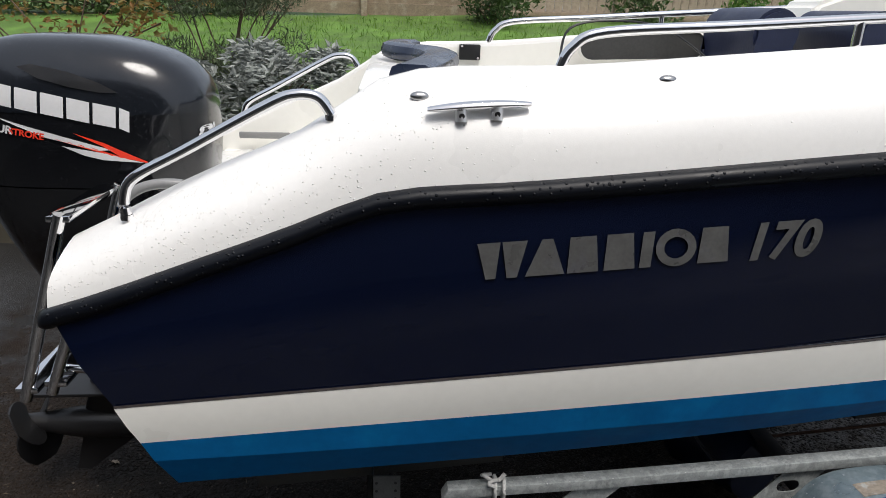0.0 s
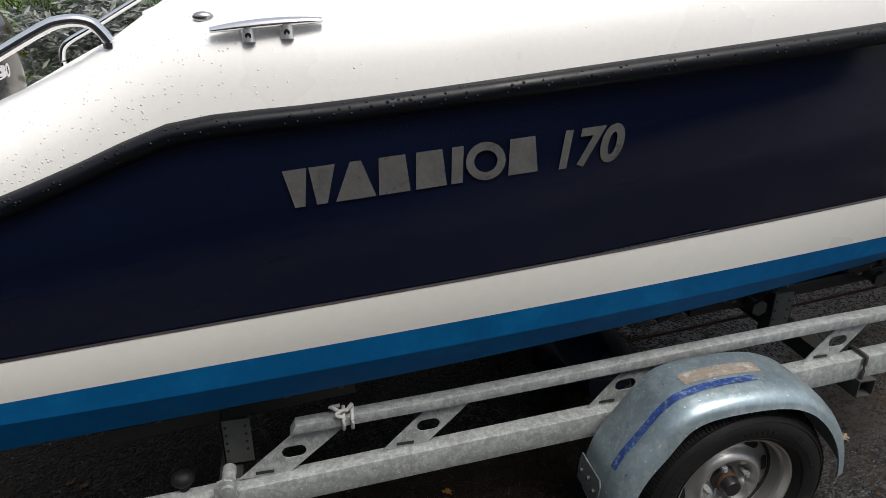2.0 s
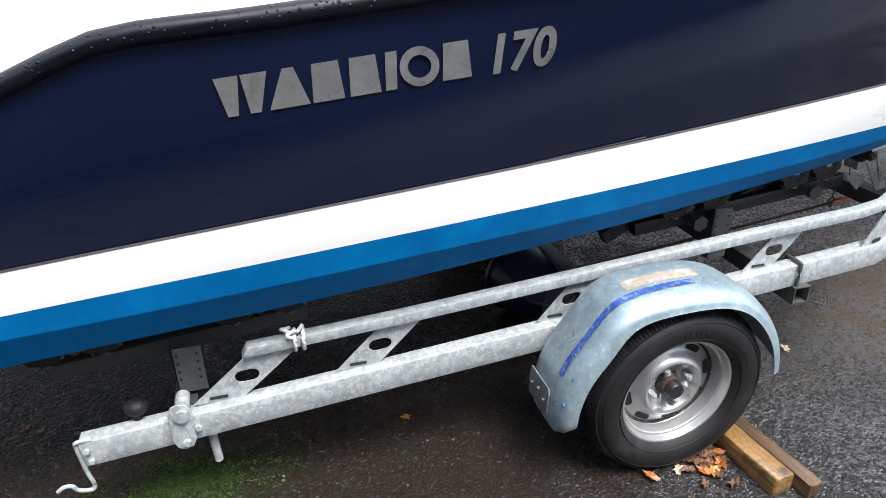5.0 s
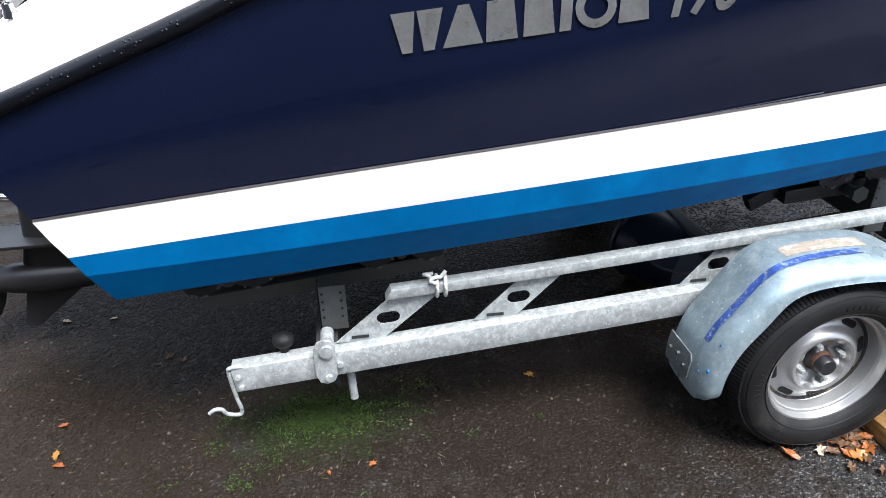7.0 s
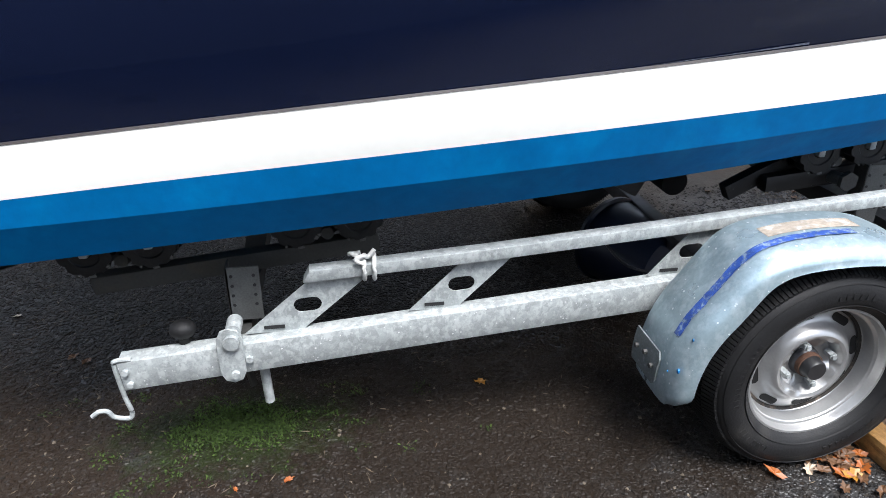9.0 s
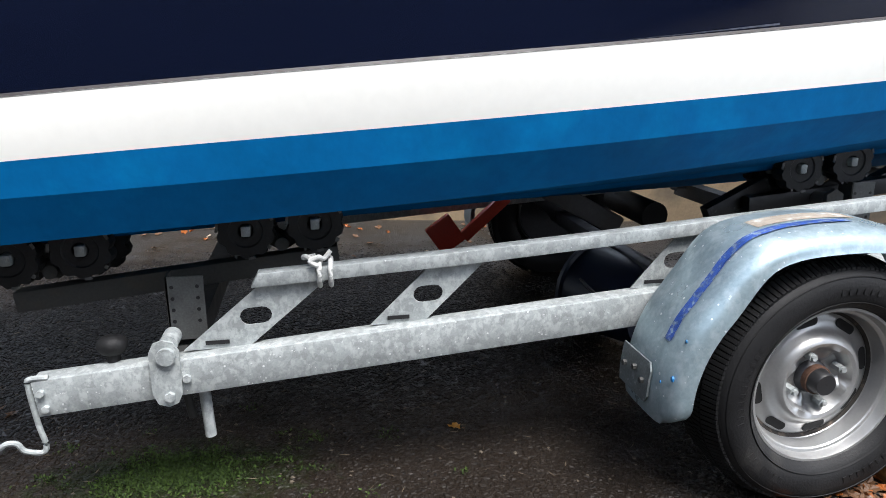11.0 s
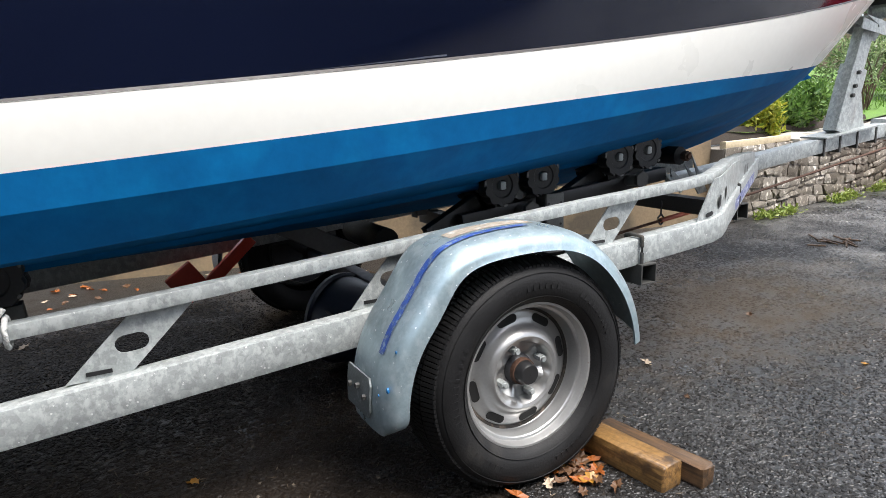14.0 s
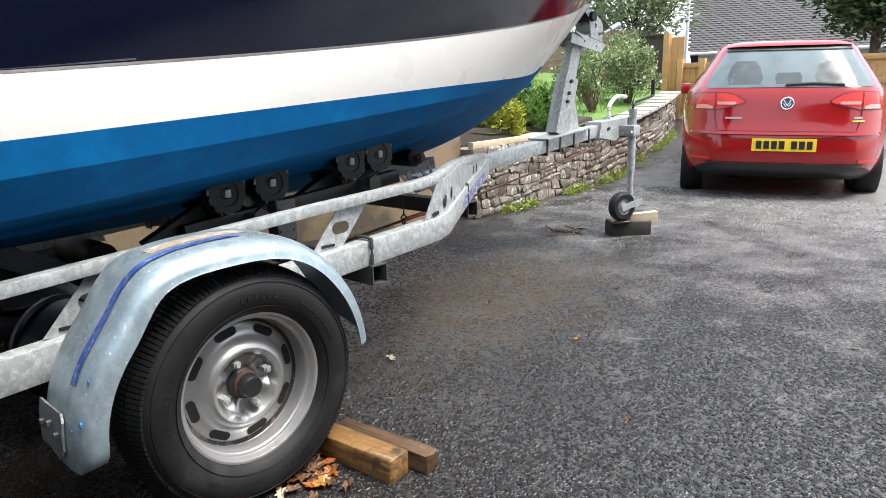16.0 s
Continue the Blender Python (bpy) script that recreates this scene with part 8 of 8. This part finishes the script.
def chip_mat(name, dark, pale, share, spec):
    m = mat(name, dark, 0.5, var=0.4, scale=200, fine=500, spec=spec)
    N, L = m.node_tree.nodes, m.node_tree.links
    b = N["Principled BSDF"]
    g = N.new("ShaderNodeNewGeometry")
    r = N.new("ShaderNodeValToRGB")
    r.color_ramp.elements[0].color, r.color_ramp.elements[1].color = (0.35, 0.35, 0.35, 1), (*[p / d for p, d in zip(pale, dark)], 1)
    e = r.color_ramp.elements.new(1 - share)
    e.color = (1.35, 1.3, 1.25, 1)
    L.new(g.outputs["Random Per Island"], r.inputs[0])
    mx = N.new("ShaderNodeMix")
    mx.data_type, mx.blend_type = "RGBA", "MULTIPLY"
    mx.inputs[0].default_value = 1
    L.new(b.inputs["Base Color"].links[0].from_socket, mx.inputs[6])
    L.new(r.outputs[0], mx.inputs[7])
    L.new(mx.outputs[2], b.inputs["Base Color"])
    return m


CHIPM = silted_and_shaded(chip_mat("tarmac stone", (0.0085, 0.008, 0.0077), (0.04, 0.037, 0.034), 0.012, 0.46), 0.95, 0.46)
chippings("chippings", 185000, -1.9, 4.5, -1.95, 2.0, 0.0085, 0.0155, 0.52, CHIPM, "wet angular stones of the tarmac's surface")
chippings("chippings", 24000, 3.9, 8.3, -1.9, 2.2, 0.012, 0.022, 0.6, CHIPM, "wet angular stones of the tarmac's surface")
chippings("tarmac_stones", 78000, -3.3, -0.2, -0.8, 2.3, 0.0085, 0.016, 0.5, CHIPM, "dull brown stones of the tarmac, silt and shade in their colour")
chippings("grit", 26000, -2.8, 0.5, -0.5, 2.5, 0.004, 0.011, 0.8, chip_mat("dull grit", (0.017, 0.0135, 0.0105), (0.12, 0.1, 0.075), 0.1, 0.25), "dull grit and crumbs of silt on the tarmac")
pos = []
for k in range(520):
    x, y = (float(rng.normal(-1.47, 0.085)), float(rng.normal(0.36, 0.045))) if k % 5 < 3 else (float(rng.normal(-1.42, 0.25)), float(rng.normal(0.35, 0.1)))
    if k % 5 > 2 and math.sin(x * 31) + math.sin(y * 47 + x * 13) < 0.2:
        continue
    pos.append(np.array((x, y, 0.0)) + rng.normal(size=(20, 3)) * (0.015, 0.011, 0.004))
for x, y in ((-1.72, 0.12), (-1.66, 0.17), (-1.78, 0.05), (-1.27, 0.39), (-1.7, 0.1)):
    pos.append(np.array((x, y, 0.0)) + rng.normal(size=(60, 3)) * (0.022, 0.015, 0.004))
pos = np.concatenate(pos)
pos[:, 2] = np.abs(pos[:, 2])
tagged(blades("moss", pos, 0.0095, leafmat("moss", (0.017, 0.034, 0.005), (0.05, 0.09, 0.01), 0.85, 0.1), None, 1.5, 0, 0.5), "patch of bright green moss on the tarmac", "moss", kind="stuff")

# straw, needles and crumbs of leaf on the silt
n_ = 1900
pp = np.stack([rng.normal(-1.6, 0.9, n_), rng.normal(0.75, 0.7, n_), np.full(n_, 0.004)], 1)
pp[-500:, 0] = rng.uniform(0.6, 3.2, 500)
pp[-500:, 1] = rng.uniform(-0.6, 1.6, 500)
tagged(blades("straw_litter", pp, 0.026, leafmat("pale straw", (0.13, 0.1, 0.065), (0.05, 0.034, 0.022), 0.7, 0.0), None, 0.06, 0, 0.1), "bits of straw and leaf crumbs on the silt", "litter", kind="stuff")

# ---- stones of the wall, capping slabs ----
COURSES = 8


def bed(k, x):
    """Height of the joint above course k: it wanders along the wall."""
    if k in (0, COURSES):
        return 0.575 * k / COURSES
    return 0.575 * k / COURSES + 0.017 * math.sin(x * (2.1 + 0.7 * k) + 1.9 * k) + 0.01 * math.sin(x * (6.3 - 0.5 * k) + k)


def stone(x0, x1, k, lean0, lean1, step):
    """One rubble stone between two beds, its face rough and a little proud of the mortar."""
    bm = B()
    nx, nz = 4, 3
    grid_ = []
    out = float(rng.normal() * 0.006)
    for i in range(nx + 1):
        col = []
        for q in range(nz + 1):
            v = q / nz
            x = x0 + (x1 - x0) * i / nx
            z0, z1 = bed(k, x), bed(k + step, x)
            x += (lean0 * (1 - i / nx) + lean1 * i / nx) * (v - 0.5)
            edge = i in (0, nx) or q in (0, nz)
            corner = i in (0, nx) and q in (0, nz)
            zz = z0 + 0.004 + (z1 - z0 - 0.008) * v
            if corner:
                x += 0.006 if i == 0 else -0.006
                zz += 0.005 if q == 0 else -0.005
            y = stone_y(x) + (0.013 if edge else 0.006) - out + float(rng.normal() * 0.004)
            col.append(bm.verts.new((x + (0.005 if i == 0 else -0.005 if i == nx else 0), y, rise(x) + zz)))
        grid_.append(col)
    for a, b in zip(grid_, grid_[1:]):
        for q in range(nz):
            bm.faces.new((a[q], b[q], b[q + 1], a[q + 1]))
    rim = [c[0] for c in grid_] + grid_[-1][1:] + [c[-1] for c in grid_[-2::-1]] + grid_[0][-2:0:-1]
    back = [bm.verts.new(v.co + Vector((0, 0.03, 0))) for v in rim]
    for i in range(len(rim)):
        bm.faces.new((rim[i], back[i], back[(i + 1) % len(rim)], rim[(i + 1) % len(rim)]))
    return obj("stone", bm, STONE, wall_stone, angle=28)


for k in range(COURSES):
    x, lean = WALL_END, 0.0
    while x < 11.0:
        w = float(rng.uniform(0.07, 0.24)) * (1.0 if x < 6.0 else 2.0)
        nxt = float(rng.normal() * 0.022)
        stone(x, x + w, k, lean, nxt, 1)
        x, lean = x + w, nxt
bm = B()
box(bm, -0.5, 0.5, -0.17, 0.17, -0.022, 0.022, 0.008)
me = bpy.data.meshes.new("capping_slab")
bm.to_mesh(me)
bm.free()
me.materials.append(CAPST)
x = WALL_END + 0.95
while x < 11:
    w = float(rng.uniform(0.45, 0.62))
    ob = new("capping_slab", me)
    ob.parent = wall_stone
    xm = x + w / 2
    ob.location = (xm, stone_y(xm) + 0.13, rise(xm) + 0.585)
    ob.scale = (w - 0.01, 1, 1)
    ob.rotation_euler = (0, -0.06, math.atan(0.1 + 0.032 * (xm - WALL_END)))
    x += w
bm = B()
sweep(bm, [(WALL_END + 0.02, stone_y(WALL_END) + 0.05, 0.59), (WALL_END + 0.95, stone_y(WALL_END + 0.95) + 0.05, 0.6)], rrect(0.05, 0.05, 0.005))
tagged(obj("edging_board", bm, OLDWOOD), "weathered timber edging board on the stone wall", "edging", kind="structure")
